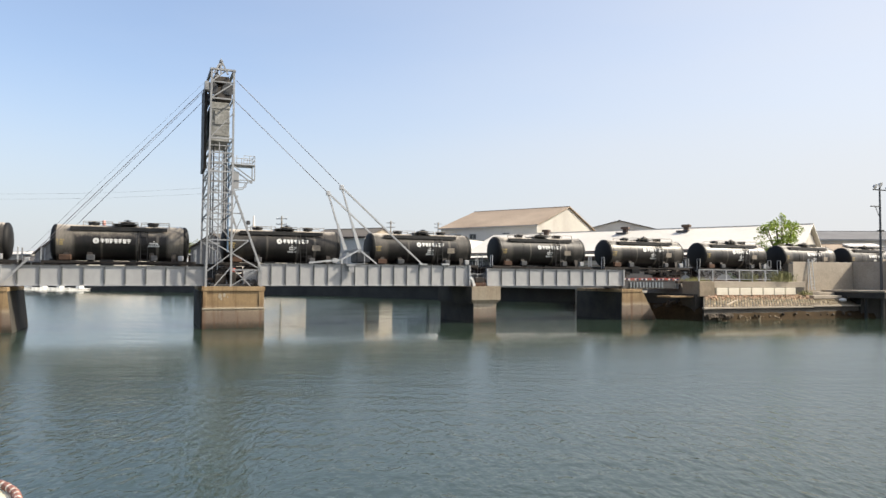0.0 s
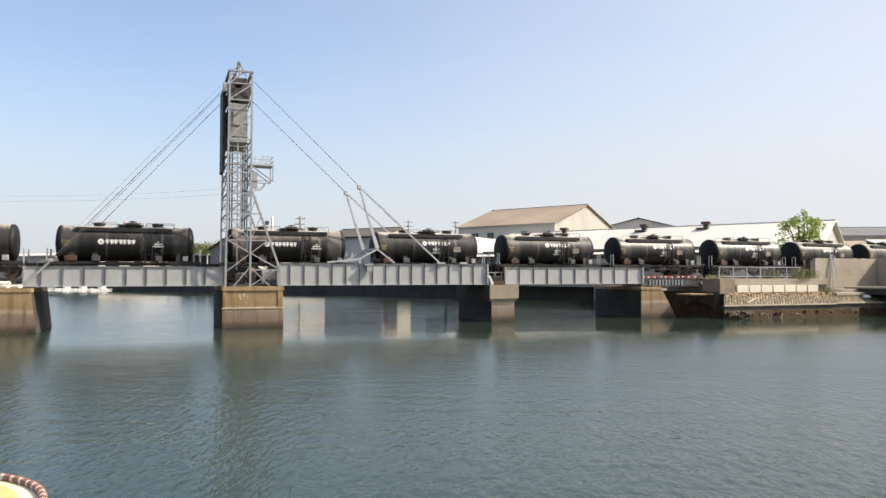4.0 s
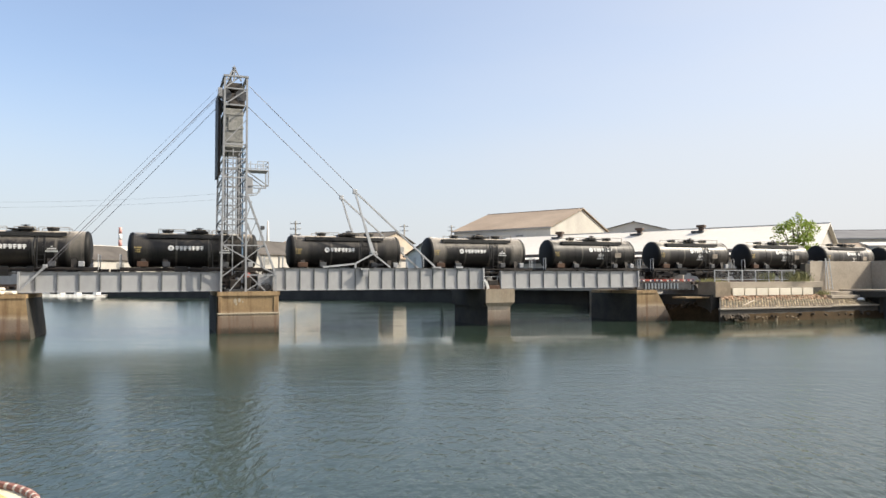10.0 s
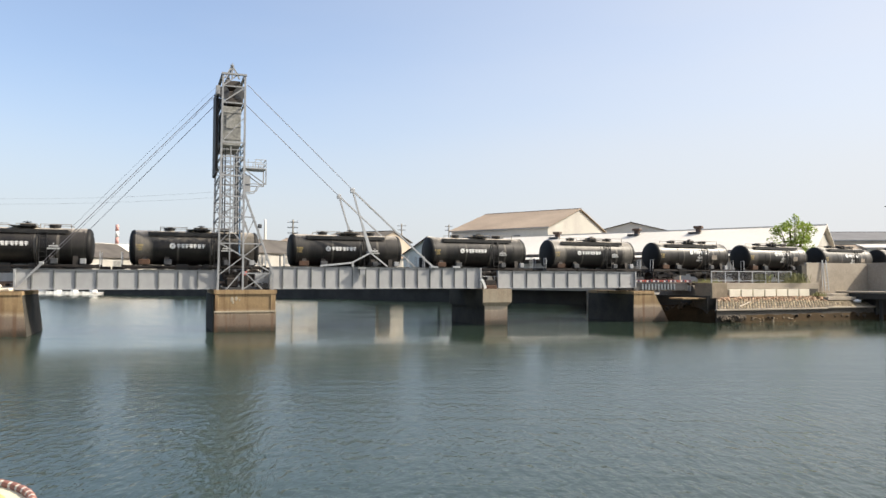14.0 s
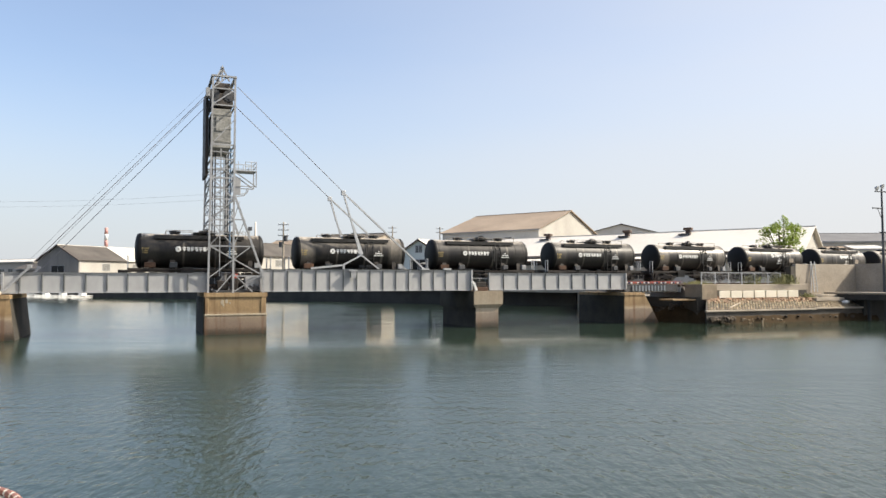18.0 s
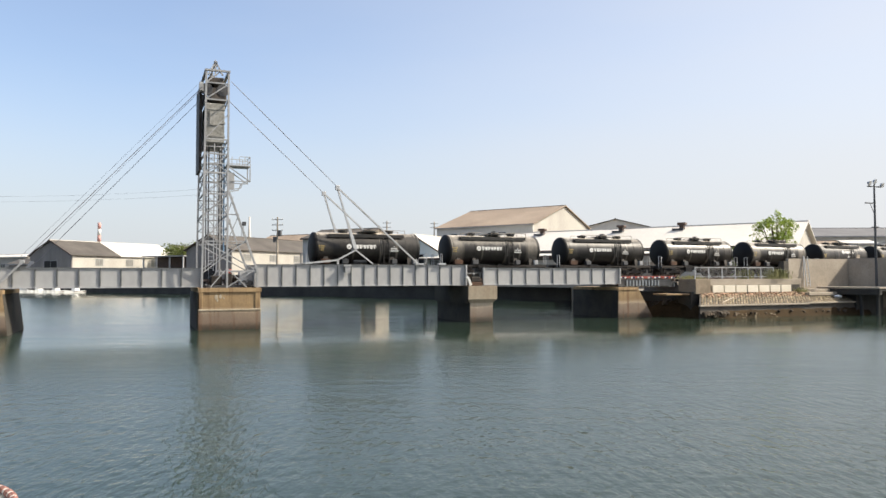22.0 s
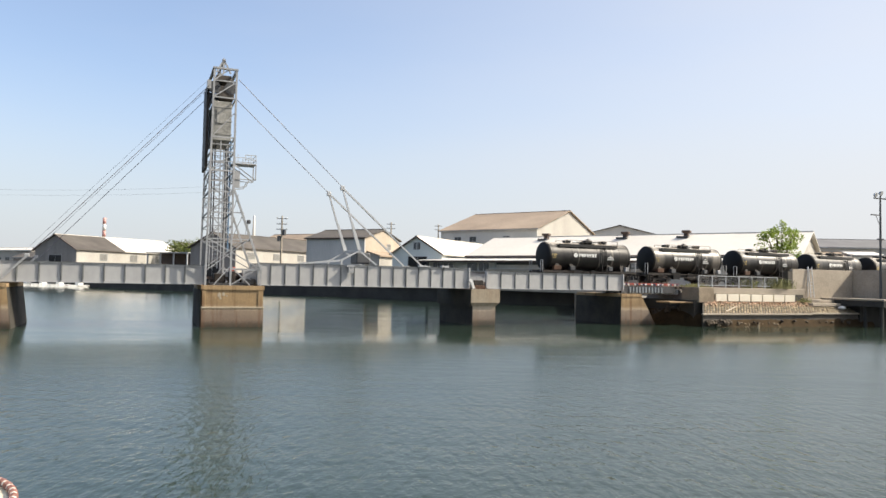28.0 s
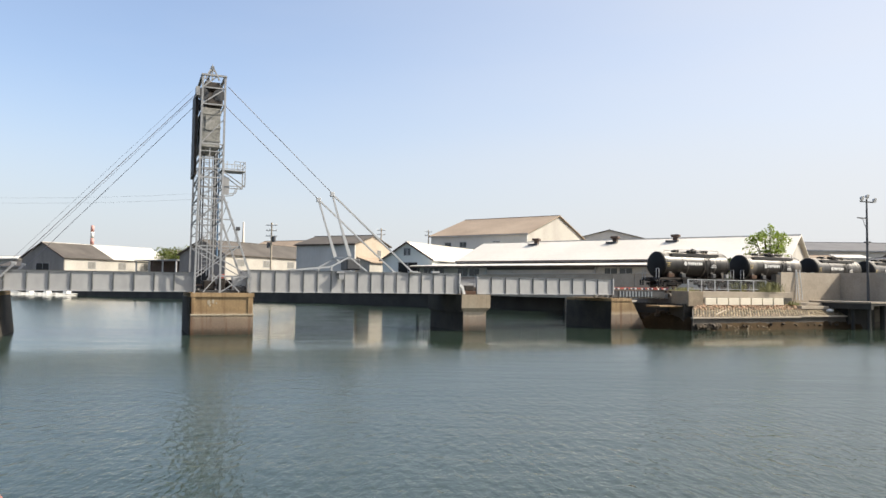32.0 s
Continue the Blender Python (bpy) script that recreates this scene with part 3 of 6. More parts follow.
# ---- piers ----
def pier(s0, s1, n0, n1, top, kind_of, label):
    p = thing("bridge_pier", BRIDGE, label, "bridge pier", "bridge piers")
    if kind_of == "block":
        part("cap", boxed((s0 - 0.06, s1 + 0.08, n0 - 0.08, n1, top - 0.28, top)), PIER, p, "chipped concrete coping course")
        part("upper_course", boxed((s0, s1, n0, n1, 1.32, top - 0.28)), PIER, p, "rust-streaked upper concrete")
        part("ledge", bevelled(boxed((s0 - 0.05, s1 + 0.06, n0 - 0.07, n1 + 0.02, 1.30, 1.42)), 0.02, 1), PIER_PALE, p, "pale ledge above the tide mark")
        for u0, u1 in ((s0, s0 + 0.24), (s1 - 0.34, s1)):
            part("edge_strip", bevelled(boxed((u0, u1, n0 - 0.05, n0 - 0.005, 1.42, top - 0.28)), 0.015, 1), PIER, p, "tan concrete edge strip")
        for u, z, r in ((s0 + 1.12, 2.22, 0.12), (s0 + 1.40, 2.28, 0.10), (s0 + 1.2, 2.02, 0.07), (s0 + 1.62, 2.16, 0.05)):
            bm = B()
            bmesh.ops.create_icosphere(bm, subdivisions=2, radius=1.0, matrix=Matrix.Translation((u, n0 - 0.003, z)) @ Matrix.Diagonal((r, 0.012, r * 1.5, 1)))
            part("lime_stain", bm, PIER_PALE, p, "pale bird-lime stain")
        part("flank", boxed((s0 - 0.11, s0 - 0.06, n0 + 0.03, n1, -2.2, top - 0.3)), FLANK, p, "flank with its shade painted near-black")
        part("footing", boxed((s0 - 0.02, s1 + 0.04, n0 - 0.03, n1 + 0.05, -2.2, 1.32)), PIER, p, "tide-stained lower concrete")
    elif kind_of == "cap":
        bm = B()
        hull(bm, [(s0, n0, top - 1.05), (s1, n0, top - 1.05), (s1, n1, top - 1.05), (s0, n1, top - 1.05)], [(s0, n0 - 0.02, top), (s1, n0 - 0.02, top), (s1, n1, top), (s0, n1, top)])
        part("cap", bm, PIER_GREY, p, "broad concrete cap")
        bm = B()
        hull(bm, [(s0 + 0.25, n0 + 0.22, top - 1.35), (s1 - 0.28, n0 + 0.22, top - 1.35), (s1 - 0.28, n1, top - 1.35), (s0 + 0.25, n1, top - 1.35)],
             [(s0 + 0.02, n0 + 0.02, top - 1.05), (s1 - 0.02, n0 + 0.02, top - 1.05), (s1 - 0.02, n1, top - 1.05), (s0 + 0.02, n1, top - 1.05)])
        part("corbel", bm, PIER_GREY, p)
        part("flank", boxed((s0 + 0.21, s0 + 0.248, n0 + 0.25, n1, -2.2, top - 1.34), (s0 - 0.04, s0 - 0.004, n0 + 0.03, n1, top - 1.09, top - 0.02), (s0 - 0.02, s0 + 0.248, n0 + 0.27, n1 - 0.02, top - 1.36, top - 1.06)), FLANK, p, "flank with its shade painted near-black")
        part("shaft", boxed((s0 + 0.25, s1 - 0.28, n0 + 0.22, n1, -2.2, top - 1.35)), PIER_GREY, p, "tide-stained shaft")
    else:
        a, b = kind_of
        bm = B()
        hull(bm, [(s0 - a, n0, -2.2), (s1 + b, n0, -2.2), (s1 + b, n1, -2.2), (s0 - a, n1, -2.2)], [(s0, n0, top), (s1, n0, top), (s1, n1, top), (s0, n1, top)])
        part("shaft", bm, PIER, p, "battered concrete shaft")
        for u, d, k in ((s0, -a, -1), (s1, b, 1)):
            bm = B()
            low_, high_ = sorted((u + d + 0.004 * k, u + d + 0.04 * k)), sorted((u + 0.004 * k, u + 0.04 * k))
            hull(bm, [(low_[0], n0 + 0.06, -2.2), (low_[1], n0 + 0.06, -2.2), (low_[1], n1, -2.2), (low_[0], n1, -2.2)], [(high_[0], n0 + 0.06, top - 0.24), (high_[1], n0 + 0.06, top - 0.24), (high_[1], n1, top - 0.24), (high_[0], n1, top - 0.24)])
            part("flank", bm, FLANK, p, "flank with its shade painted near-black")
        part("cap", boxed((s0 - 0.05, s1 + 0.05, n0 - 0.05, n1, top - 0.22, top + 0.02)), PIER, p)
    return p


pier(-3.75, 0.3, -0.75, 6.6, 2.86, "block", "square concrete bridge pier under the tower, stained by tides")
pier(16.25, 18.75, -0.75, 6.2, 2.86, "cap", "capped concrete bridge pier standing in the water")
pier(30.4, 32.4, -0.75, 6.2, 2.62, (0.1, 2.9), "battered concrete pier at the shore end of the bridge")
pier(-21.5, -15.25, -0.75, 6.2, 2.8, (0.0, 0.6), "broad battered concrete pier at the approach")


# ---- girder spans ----
def girder_span(name, s0, s1, depth, first, pitch, count, label, wide=4.0):
    g = thing(name, on_bridge(0, 0, 2.9), label, "bridge span", "spans of the railway bridge")
    for y in (0.0, wide):
        sgn = 1 if y == 0 else -1
        part("web", boxed((s0, s1, y + sgn * 0.10, y + sgn * 0.12, 0.03, depth - 0.03)), STEEL_WEB, g, "flat grey web plate")
        part("top_flange", boxed((s0, s1, y + 0.02 * sgn, y + 0.30 * sgn, depth - 0.03, depth)) if sgn == 1 else boxed((s0, s1, y - 0.30, y - 0.02, depth - 0.03, depth)), STEEL_RIB, g)
        part("bottom_flange", boxed((s0, s1, y + 0.02, y + 0.30, 0.0, 0.03)) if sgn == 1 else boxed((s0, s1, y - 0.30, y - 0.02, 0.0, 0.03)), STEEL, g)
        part("angle", boxed((s0, s1, y + sgn * 0.07, y + sgn * 0.10, 0.03, 0.13) if sgn == 1 else (s0, s1, y - 0.10, y - 0.07, 0.03, 0.13),
                            (s0, s1, y + 0.07, y + 0.10, depth - 0.13, depth - 0.03) if sgn == 1 else (s0, s1, y - 0.10, y - 0.07, depth - 0.13, depth - 0.03)), STEEL_WEB, g)
        me = mesh_of("stiffener", boxed((-0.05, 0.05, 0, 0.012, 0.03, depth - 0.03), (-0.012, 0.012, -0.075, 0, 0.03, depth - 0.03)), STEEL_RIB)
        for i in range(count):
            share("stiffener", me, g, pose(first + i * pitch, y + 0.088 if sgn == 1 else y - 0.088, 0, 0, 0, 0 if sgn == 1 else 180))
        for x in (s0, s1):
            part("end_post", boxed((x - 0.06, x + 0.06, min(y - 0.06 * sgn, y + 0.2 * sgn), max(y - 0.06 * sgn, y + 0.2 * sgn), 0.03, depth + 0.015)), STEEL, g)
    beams = max(2, round((s1 - s0) / 2.4))
    me = mesh_of("cross_beam", boxed((-0.1, 0.1, 0.14, wide - 0.14, 0.09, 0.32)), STEEL_DARK)
    for i in range(beams + 1):
        share("cross_beam", me, g, pose(s0 + 0.2 + i * (s1 - s0 - 0.4) / beams, 0, 0))
    for y in (1.2, wide - 1.2):
        part("stringer", boxed((s0, s1, y - 0.1, y + 0.1, 0.1, 0.30)), STEEL_DARK, g)
    # unseen plate, added to keep the sun off the piers beneath
    part("deck_plate", boxed((s0 + 0.05, s1 - 0.05, 0.15, wide - 0.15, 0.05, 0.09)), STEEL_DARK, g)
    return g


girder_span("girder_span", -15.75, -3.55, 1.33, -14.81, 1.247, 9, "fixed grey steel plate girder span with upright stiffeners")
lift = girder_span("bascule_span", 0.05, 16.4, 1.61, 0.92, 1.0203, 15, "hinged grey steel plate girder span that can be raised")
girder_span("girder_span", 17.95, 31.1, 1.40, 17.97, 1.288, 10, "fixed grey steel plate girder span near the shore")
# short low spans at both shores
low_r = thing("deck_span", BRIDGE, "low grey steel deck span over the shore", "bridge span", "spans of the railway bridge")
part("girder", boxed((31.3, 37.6, 0.7, 0.9, 2.62, 3.1)), STEEL, low_r)
part("girder", boxed((31.3, 37.6, 3.1, 3.3, 2.62, 3.1)), STEEL, low_r)
me = mesh_of("rib", boxed((-0.05, 0.05, 0.45, 0.70, 2.62, 3.05)), STEEL_LIGHT)
for i in range(11):
    share("rib", me, low_r, pose(31.6 + i * 0.58, 0, 0))
part("kerb_plate", boxed((31.3, 37.6, 0.35, 0.5, 3.05, 3.13)), STEEL_DARK, low_r)
low_l = thing("deck_span", BRIDGE, "low grey steel deck span of the far approach", "bridge span", "spans of the railway bridge")
part("girder", boxed((-21.4, -15.9, 0.7, 0.9, 2.82, 3.12)), STEEL, low_l)
part("girder", boxed((-21.4, -15.9, 3.1, 3.3, 2.82, 3.12)), STEEL, low_l)



def track_at(u):
    """The track's middle, and its heading, u metres along: straight over the bridge, then a gentle curve away."""
    v = max(0.0, min(u, 90.0) - 28.0)
    n, slope = 2.0 + 0.0019 * v * v, 0.0038 * v
    if u > 90.0:
        n += slope * (u - 90.0)
    return u, n, math.degrees(math.atan(slope))


def beside(u, off, z):
    s, n, a = track_at(u)
    return (s - off * math.sin(radians(a)), n + off * math.cos(radians(a)), z)


STATIONS = [-120.0, 28.0] + [28.0 + 4.0 * i for i in range(1, 17)] + [300.0]


def run_along(bm, stations, ring):
    """A profile of (off, z) corners drawn along the track."""
    rings = [[bm.verts.new(beside(u, off, z)) for off, z in ring] for u in stations]
    k = len(ring)
    for a, b in zip(rings, rings[1:]):
        for i in range(k):
            bm.faces.new((a[i], a[(i + 1) % k], b[(i + 1) % k], b[i]))
    bm.faces.new(rings[0])
    bm.faces.new(rings[-1][::-1])


# left bank beyond the last pier
bm = B()
hull(bm, [(-400, -1.5, -2.3), (-19.5, -1.5, -2.3), (-19.5, 8, -2.3), (-400, 8, -2.3)], [(-400, -0.6, 3.0), (-20.2, -0.6, 3.0), (-20.2, 6, 3.0), (-400, 6, 3.0)])
solid("bank", bm, BALLAST, BRIDGE, "railway embankment on the shore", "embankment", kind="structure")
bm = B()
run_along(bm, [37.5] + [u for u in STATIONS if u > 38], [(-2.9, 1.5), (-1.8, 3.12), (1.9, 3.12), (3.4, 1.5)])
solid("embankment", bm, BALLAST, BRIDGE, "gravel track bed beyond the bridge", "embankment", kind="structure")

# ---- track ----
RAILZ = 3.45
track = thing("railway_track", BRIDGE, "single railway track of narrow gauge on timber sleepers", "railway track", kind="structure")
for y in (-0.5665, 0.5665):
    bm = B()
    run_along(bm, STATIONS, [(y - 0.06, RAILZ - 0.15), (y - 0.06, RAILZ - 0.13), (y - 0.012, RAILZ - 0.12), (y - 0.012, RAILZ - 0.05), (y - 0.033, RAILZ - 0.04), (y - 0.033, RAILZ),
                             (y + 0.033, RAILZ), (y + 0.033, RAILZ - 0.04), (y + 0.012, RAILZ - 0.05), (y + 0.012, RAILZ - 0.12), (y + 0.06, RAILZ - 0.13), (y + 0.06, RAILZ - 0.15)])
    part("rail", bm, RAILSTEEL, track)
me = mesh_of("sleeper", boxed((-0.1, 0.1, -1.05, 1.05, RAILZ - 0.33, RAILZ - 0.15)), SLEEPER)
for i in range(150):
    s_, n_, a_ = track_at(-24 + i * 0.62)
    share("sleeper", me, track, pose(s_, n_, 0, 0, 0, a_))
bm = B()
for i in range(670):
    x = -118 + i * 0.62
    if not -24.3 < x < 68.7:
        c = [beside(x + dx, off, 0) for dx, off in ((-0.1, -1.05), (0.1, -1.05), (0.1, 1.05), (-0.1, 1.05))]
        hull(bm, [(a, b, RAILZ - 0.33) for a, b, z in c], [(a, b, RAILZ - 0.15) for a, b, z in c])
tagged(part("far_sleepers", bm, SLEEPER, track), kind="stuff")

# ---- the bascule tower ----
CW_MAT = mat("stained grey counterweight", (0.15, 0.15, 0.138), (0.36, 0.355, 0.33), 0.8, 0, 1.1, 6, 0.2)
tower = thing("bridge_tower", on_bridge(0, 0, 2.86), "tall grey steel lattice tower with a counterweight, on a pier", "lattice tower")
TX0, TX1, TY0, TY1, TZ = -3.56, -1.92, -0.62, 4.5, 14.95


def back(z):
    """The back legs lean in a little towards the top."""
    return TX0 + 0.011 * z


for y in (TY0, TY1):
    part("leg", bars([((TX0, y, 0), (back(TZ), y, TZ))], 0.128), STEEL, tower)
    part("leg", bars([((TX1, y, 0), (TX1, y, TZ))], 0.128), STEEL, tower)
LEVELS = (1.15, 3.2, 5.0, 6.45, 7.9, 9.2, 10.2, 12.95, 14.1, TZ)
for z in LEVELS[1:]:
    for y in (TY0, TY1):
        part("girt", bars([((back(z), y, z), (TX1, y, z))], 0.088), STEEL, tower)
for z in (5.0, 6.45, 7.9, 9.2, 10.2, 12.95, TZ):
    for x in (back(z), TX1):
        part("cross_girt", bars([((x, TY0, z), (x, TY1, z))], 0.088), STEEL, tower)
zs = LEVELS[1:6]
for i, (a, b) in enumerate(zip(zs, zs[1:])):
    for y in (TY0, TY1):
        p, q = ((back(a), y, a), (TX1, y, b)) if i % 2 else ((TX1, y, a), (back(b), y, b))
        part("brace", bars([(p, q)], 0.060), STEEL, tower)
    for y in (TY0, TY1):
        p, q = ((TX1, y, a), (back(b), y, b)) if i % 2 else ((back(a), y, a), (TX1, y, b))
        part("brace", bars([(p, q)], 0.040), STEEL, tower)
    if a > 4:
        for x, w in ((back(a), back(b)), (TX1, TX1)):
            p, q = ((x, TY0, a), (w, TY1, b)) if i % 2 else ((x, TY1, a), (w, TY0, b))
            part("brace", bars([(p, q)], 0.056), STEEL, tower)
for y in (TY0, TY1):
    part("brace", bars([((back(10.2), y, 10.2), (TX1, y, 12.0))], 0.056), STEEL, tower)
    part("brace", bars([((back(12.95), y, 12.95), (TX1, y, 14.1))], 0.080), STEEL, tower)
    part("brace", bars([((back(14.1), y, 14.1), (TX1 - 0.5, y, TZ))], 0.080), STEEL, tower)
    # raking leg towards the hinge
    part("raking_leg", bars([((TX1 + 0.05, y, 6.7), (0.12, y, 1.15))], 0.136), STEEL, tower)
    part("post", bars([((0.12, y, 0), (0.12, y, 1.15))], 0.120), STEEL, tower)
    part("girt", bars([((TX1, y, 1.15), (0.12, y, 1.15))], 0.088), STEEL, tower)
    part("girt", bars([((TX1, y, 3.2), (-0.55, y, 3.2))], 0.072), STEEL, tower)
    part("girt", bars([((TX1, y, 5.05), (-1.16, y, 5.05))], 0.072), STEEL, tower)
    part("brace", bars([((TX0, y, 3.25), (0.1, y, 1.18))], 0.080), STEEL, tower)
    part("brace", bars([((TX0, y, 1.0), (-0.62, y, 3.3))], 0.064), STEEL, tower)
    part("brace", bars([((TX1, y, 3.2), (-1.16, y, 5.05))], 0.056), STEEL, tower)
    part("brace", bars([((TX1, y, 5.05), (-1.55, y, 6.3))], 0.056), STEEL, tower)
    part("brace", bars([((-3.0, y, 0.05), (TX1 - 0.05, y, 1.3))], 0.068), STEEL, tower)
    part("brace", bars([((TX1 + 0.05, y, 1.3), (-0.6, y, 0.05))], 0.068), STEEL, tower)
    part("brace", bars([((TX1 + 0.1, y, 0.1), (-0.2, y, 1.15))], 0.068), STEEL, tower)
part("cross_girt", bars([((0.12, TY0, 1.15), (0.12, TY1, 1.15))], 0.080), STEEL, tower)
part("cross_girt", bars([((-0.55, TY0, 3.2), (-0.55, TY1, 3.2))], 0.080), STEEL, tower)
# lighter struts at half height between the main levels, and the thin inner frame
HALVES = [(p + q) / 2 for p, q in zip(LEVELS[1:6], LEVELS[2:7])]
for z in HALVES:
    for y in (TY0, TY1):
        part("half_girt", bars([((back(z), y, z), (TX1, y, z))], 0.055), STEEL, tower)
    for x in (back(z), TX1):
        part("half_girt", bars([((x, TY0, z), (x, TY1, z))], 0.055), STEEL, tower)
for x, y in ((-3.0, TY1 - 0.7), (-2.2, TY1 - 0.7), (-2.75, TY0 + 0.8)):
    part("inner_post", bars([((x, y, 1.15), (x, y, 10.1))], 0.07), STEEL, tower)
for z in (3.9, 5.7, 7.2, 8.6):
    part("inner_girt", bars([((-3.0, TY1 - 0.7, z), (-2.2, TY1 - 0.7, z + 0.35))], 0.05), STEEL, tower)
# guide rails of the counterweight and the counterweight itself
for x in (-3.05, -2.15):
    for y in (1.1, 3.1):
        part("guide_rail", bars([((x, y, 3.2), (x, y, TZ))], 0.085), STEEL_DARK, tower, "blue-grey guide rail")
cw = part("counterweight", bevelled(boxed((-3.35, -2.1, 0.1, 3.85, 10.1, 12.85)), 0.04), CW_MAT, tower, "dark hanging counterweight block")
for i in range(3):
    part("band", boxed((-3.38, -2.07, 0.07, 3.88, 10.5 + i * 0.95, 10.6 + i * 0.95)), CW_MAT, cw)
part("hatch_plate", boxed((-3.1, -2.5, 0.04, 0.09, 11.3, 12.3)), CW_MAT, cw)
# upper housing plate on the left side, sheaves and the peaked head
part("side_plate", boxed((TX0 - 0.19, TX0 - 0.01, 0.7, 3.5, 8.2, 14.1)), BOGIE, tower, "dark side housing")
part("side_box", boxed((TX0 - 0.22, TX0 + 0.04, 0.2, 0.9, 13.7, 14.3)), STEEL, tower)
for y in (0.35, 3.85):
    for x in (-3.3, -2.2):
        bm = B()
        lathe(bm, [(-0.09, 0.05), (-0.09, 0.42), (-0.03, 0.36), (0.03, 0.36), (0.09, 0.42), (0.09, 0.05)], 24)
        part("sheave", bm, STEEL_DARK, tower, "grooved cable wheel", at=pose(x, y, 13.85, 0, 0, 90))
GEAR = mat("grimy winding gear", (0.035, 0.03, 0.027), (0.10, 0.085, 0.072), 0.7, 0.1, 1.5, 9, 0.2)
part("machine_box", bevelled(boxed((-3.0, -1.95, 0.3, 3.7, 13.1, 14.0)), 0.04), GEAR, tower, "grimy winding gear box")
part("machine_box", bevelled(boxed((-3.2, -2.15, 0.3, 3.8, 14.25, 14.75)), 0.04), GEAR, tower)
top = part("top_frame", boxed((TX0 + 0.06, TX1 + 0.1, TY0 - 0.1, TY0 + 0.08, TZ - 0.05, TZ + 0.07), (TX0 + 0.06, TX1 + 0.1, TY1 - 0.08, TY1 + 0.1, TZ - 0.05, TZ + 0.07),
                              (TX0 + 0.06, TX0 + 0.24, TY0, TY1, TZ - 0.05, TZ + 0.07), (TX1 - 0.08, TX1 + 0.1, TY0, TY1, TZ - 0.05, TZ + 0.07)), STEEL, tower)
for y in (0.5, 3.7):
    for x in (TX0 + 0.38, TX1 - 0.28):
        part("head_bar", bars([((x, y, TZ), (-2.7, y, TZ + 0.95))], 0.1), STEEL, tower)
    part("head_bar", bars([((-2.7, y, TZ), (-2.7, y, TZ + 0.95))], 0.1), STEEL, tower)
    part("head_tie", bars([((-3.02, y, TZ + 0.3), (-2.38, y, TZ + 0.3))], 0.08), STEEL, tower)
    part("head_plate", boxed((-2.82, -2.58, y - 0.05, y + 0.05, TZ + 0.62, TZ + 0.98)), STEEL, tower)
part("ridge_beam", bars([((-2.7, 0.4, TZ + 0.92), (-2.7, 3.8, TZ + 0.92))], 0.1), STEEL, tower)
part("finial", bars([((-2.7, 0.5, TZ + 0.92), (-2.7, 0.5, TZ + 1.1))], 0.05), STEEL, tower)
# work platform with its railing and stair on the right side
plat = part("platform", boxed((TX1, -0.28, 0.3, 1.7, 8.58, 8.64)), STEEL, tower, "grated work platform")
for x in (-1.55, -1.05, -0.65, -0.3):
    for y in (0.33, 1.67):
        part("railing_post", bars([((x, y, 8.6), (x, y, 9.25))], 0.045), STEEL_LIGHT, plat)
for z in (8.92, 9.25):
    part("railing", bars([((-1.05, 0.33, z), (-0.3, 0.33, z)), ((-0.3, 0.33, z), (-0.3, 1.67, z)), ((-0.3, 1.67, z), (-1.6, 1.67, z))], 0.045), STEEL_LIGHT, plat)
for y in (0.33, 1.67):
    part("bracket", bars([((TX1, y, 8.6), (-0.3, y, 7.5))], 0.07), STEEL, plat)
    part("bracket", bars([((-0.3, y, 8.6), (-0.3, y, 7.5))], 0.07), STEEL, plat)
    part("bracket", bars([((TX1, y, 7.5), (-0.3, y, 7.5))], 0.06), STEEL, plat)
    part("bracket", bars([((TX1, y, 6.85), (-0.95, y, 7.0)), ((-0.95, y, 7.0), (-0.75, y, 7.5))], 0.06), STEEL, plat)
part("switch_box", bevelled(boxed((TX1 + 0.1, TX1 + 0.55, 0.35, 0.7, 6.9, 8.1)), 0.02), STEEL, plat, "upright grey switch cabinet")
# ladder up the tower
lad = part("ladder", bars([((-2.75, 4.2, 1.2), (-2.75, 4.2, 13.2)), ((-2.4, 4.2, 1.2), (-2.4, 4.2, 13.2))], 0.04), STEEL_LIGHT, tower, "narrow steel ladder")
bm = B()
for i in range(40):
    bar(bm, (-2.75, 4.2, 1.4 + i * 0.29), (-2.4, 4.2, 1.4 + i * 0.29), 0.03)
tagged(part("rungs", bm, STEEL_LIGHT, lad), kind="stuff")
bm = B()
tube(bm, (-2.05, 0.6, 2.4), (-2.05, 0.6, 10.2), 0.06)
part("drive_shaft", bm, mat("blue painted pipe", (0.084, 0.1512, 0.2352), (0.1344, 0.21, 0.3024), 0.5, 0.1), tower, "blue drive shaft")
part("lamp_head", bevelled(boxed((-0.86, -0.6, -0.15, 0.15, 4.35, 4.62)), 0.04), STEEL_DARK, tower, "dark signal lamp")
# winding machinery at the foot
winch = thing("winch", on_bridge(-2.2, 0.9, 2.86), "dark electric winch with gear wheels at the tower's foot", "winch")
part("bed_frame", boxed((-1.0, 1.9, -0.5, 2.2, 0, 0.18)), STEEL_DARK, winch)
bm = B()
lathe(bm, [(-0.5, 0.3), (-0.45, 0.45), (-0.4, 0.28), (0.4, 0.28), (0.45, 0.45), (0.5, 0.3)], 20)
part("drum", bm, BOGIE, winch, "rope drum", True, pose(0.9, 0.2, 0.62))
bm = B()
lathe(bm, [(-0.06, 0.1), (-0.06, 0.48), (0.06, 0.48), (0.06, 0.1)], 26)
part("gear_wheel", bm, RUST, winch, "rusty gear wheel", False, pose(1.55, 0.2, 0.6))
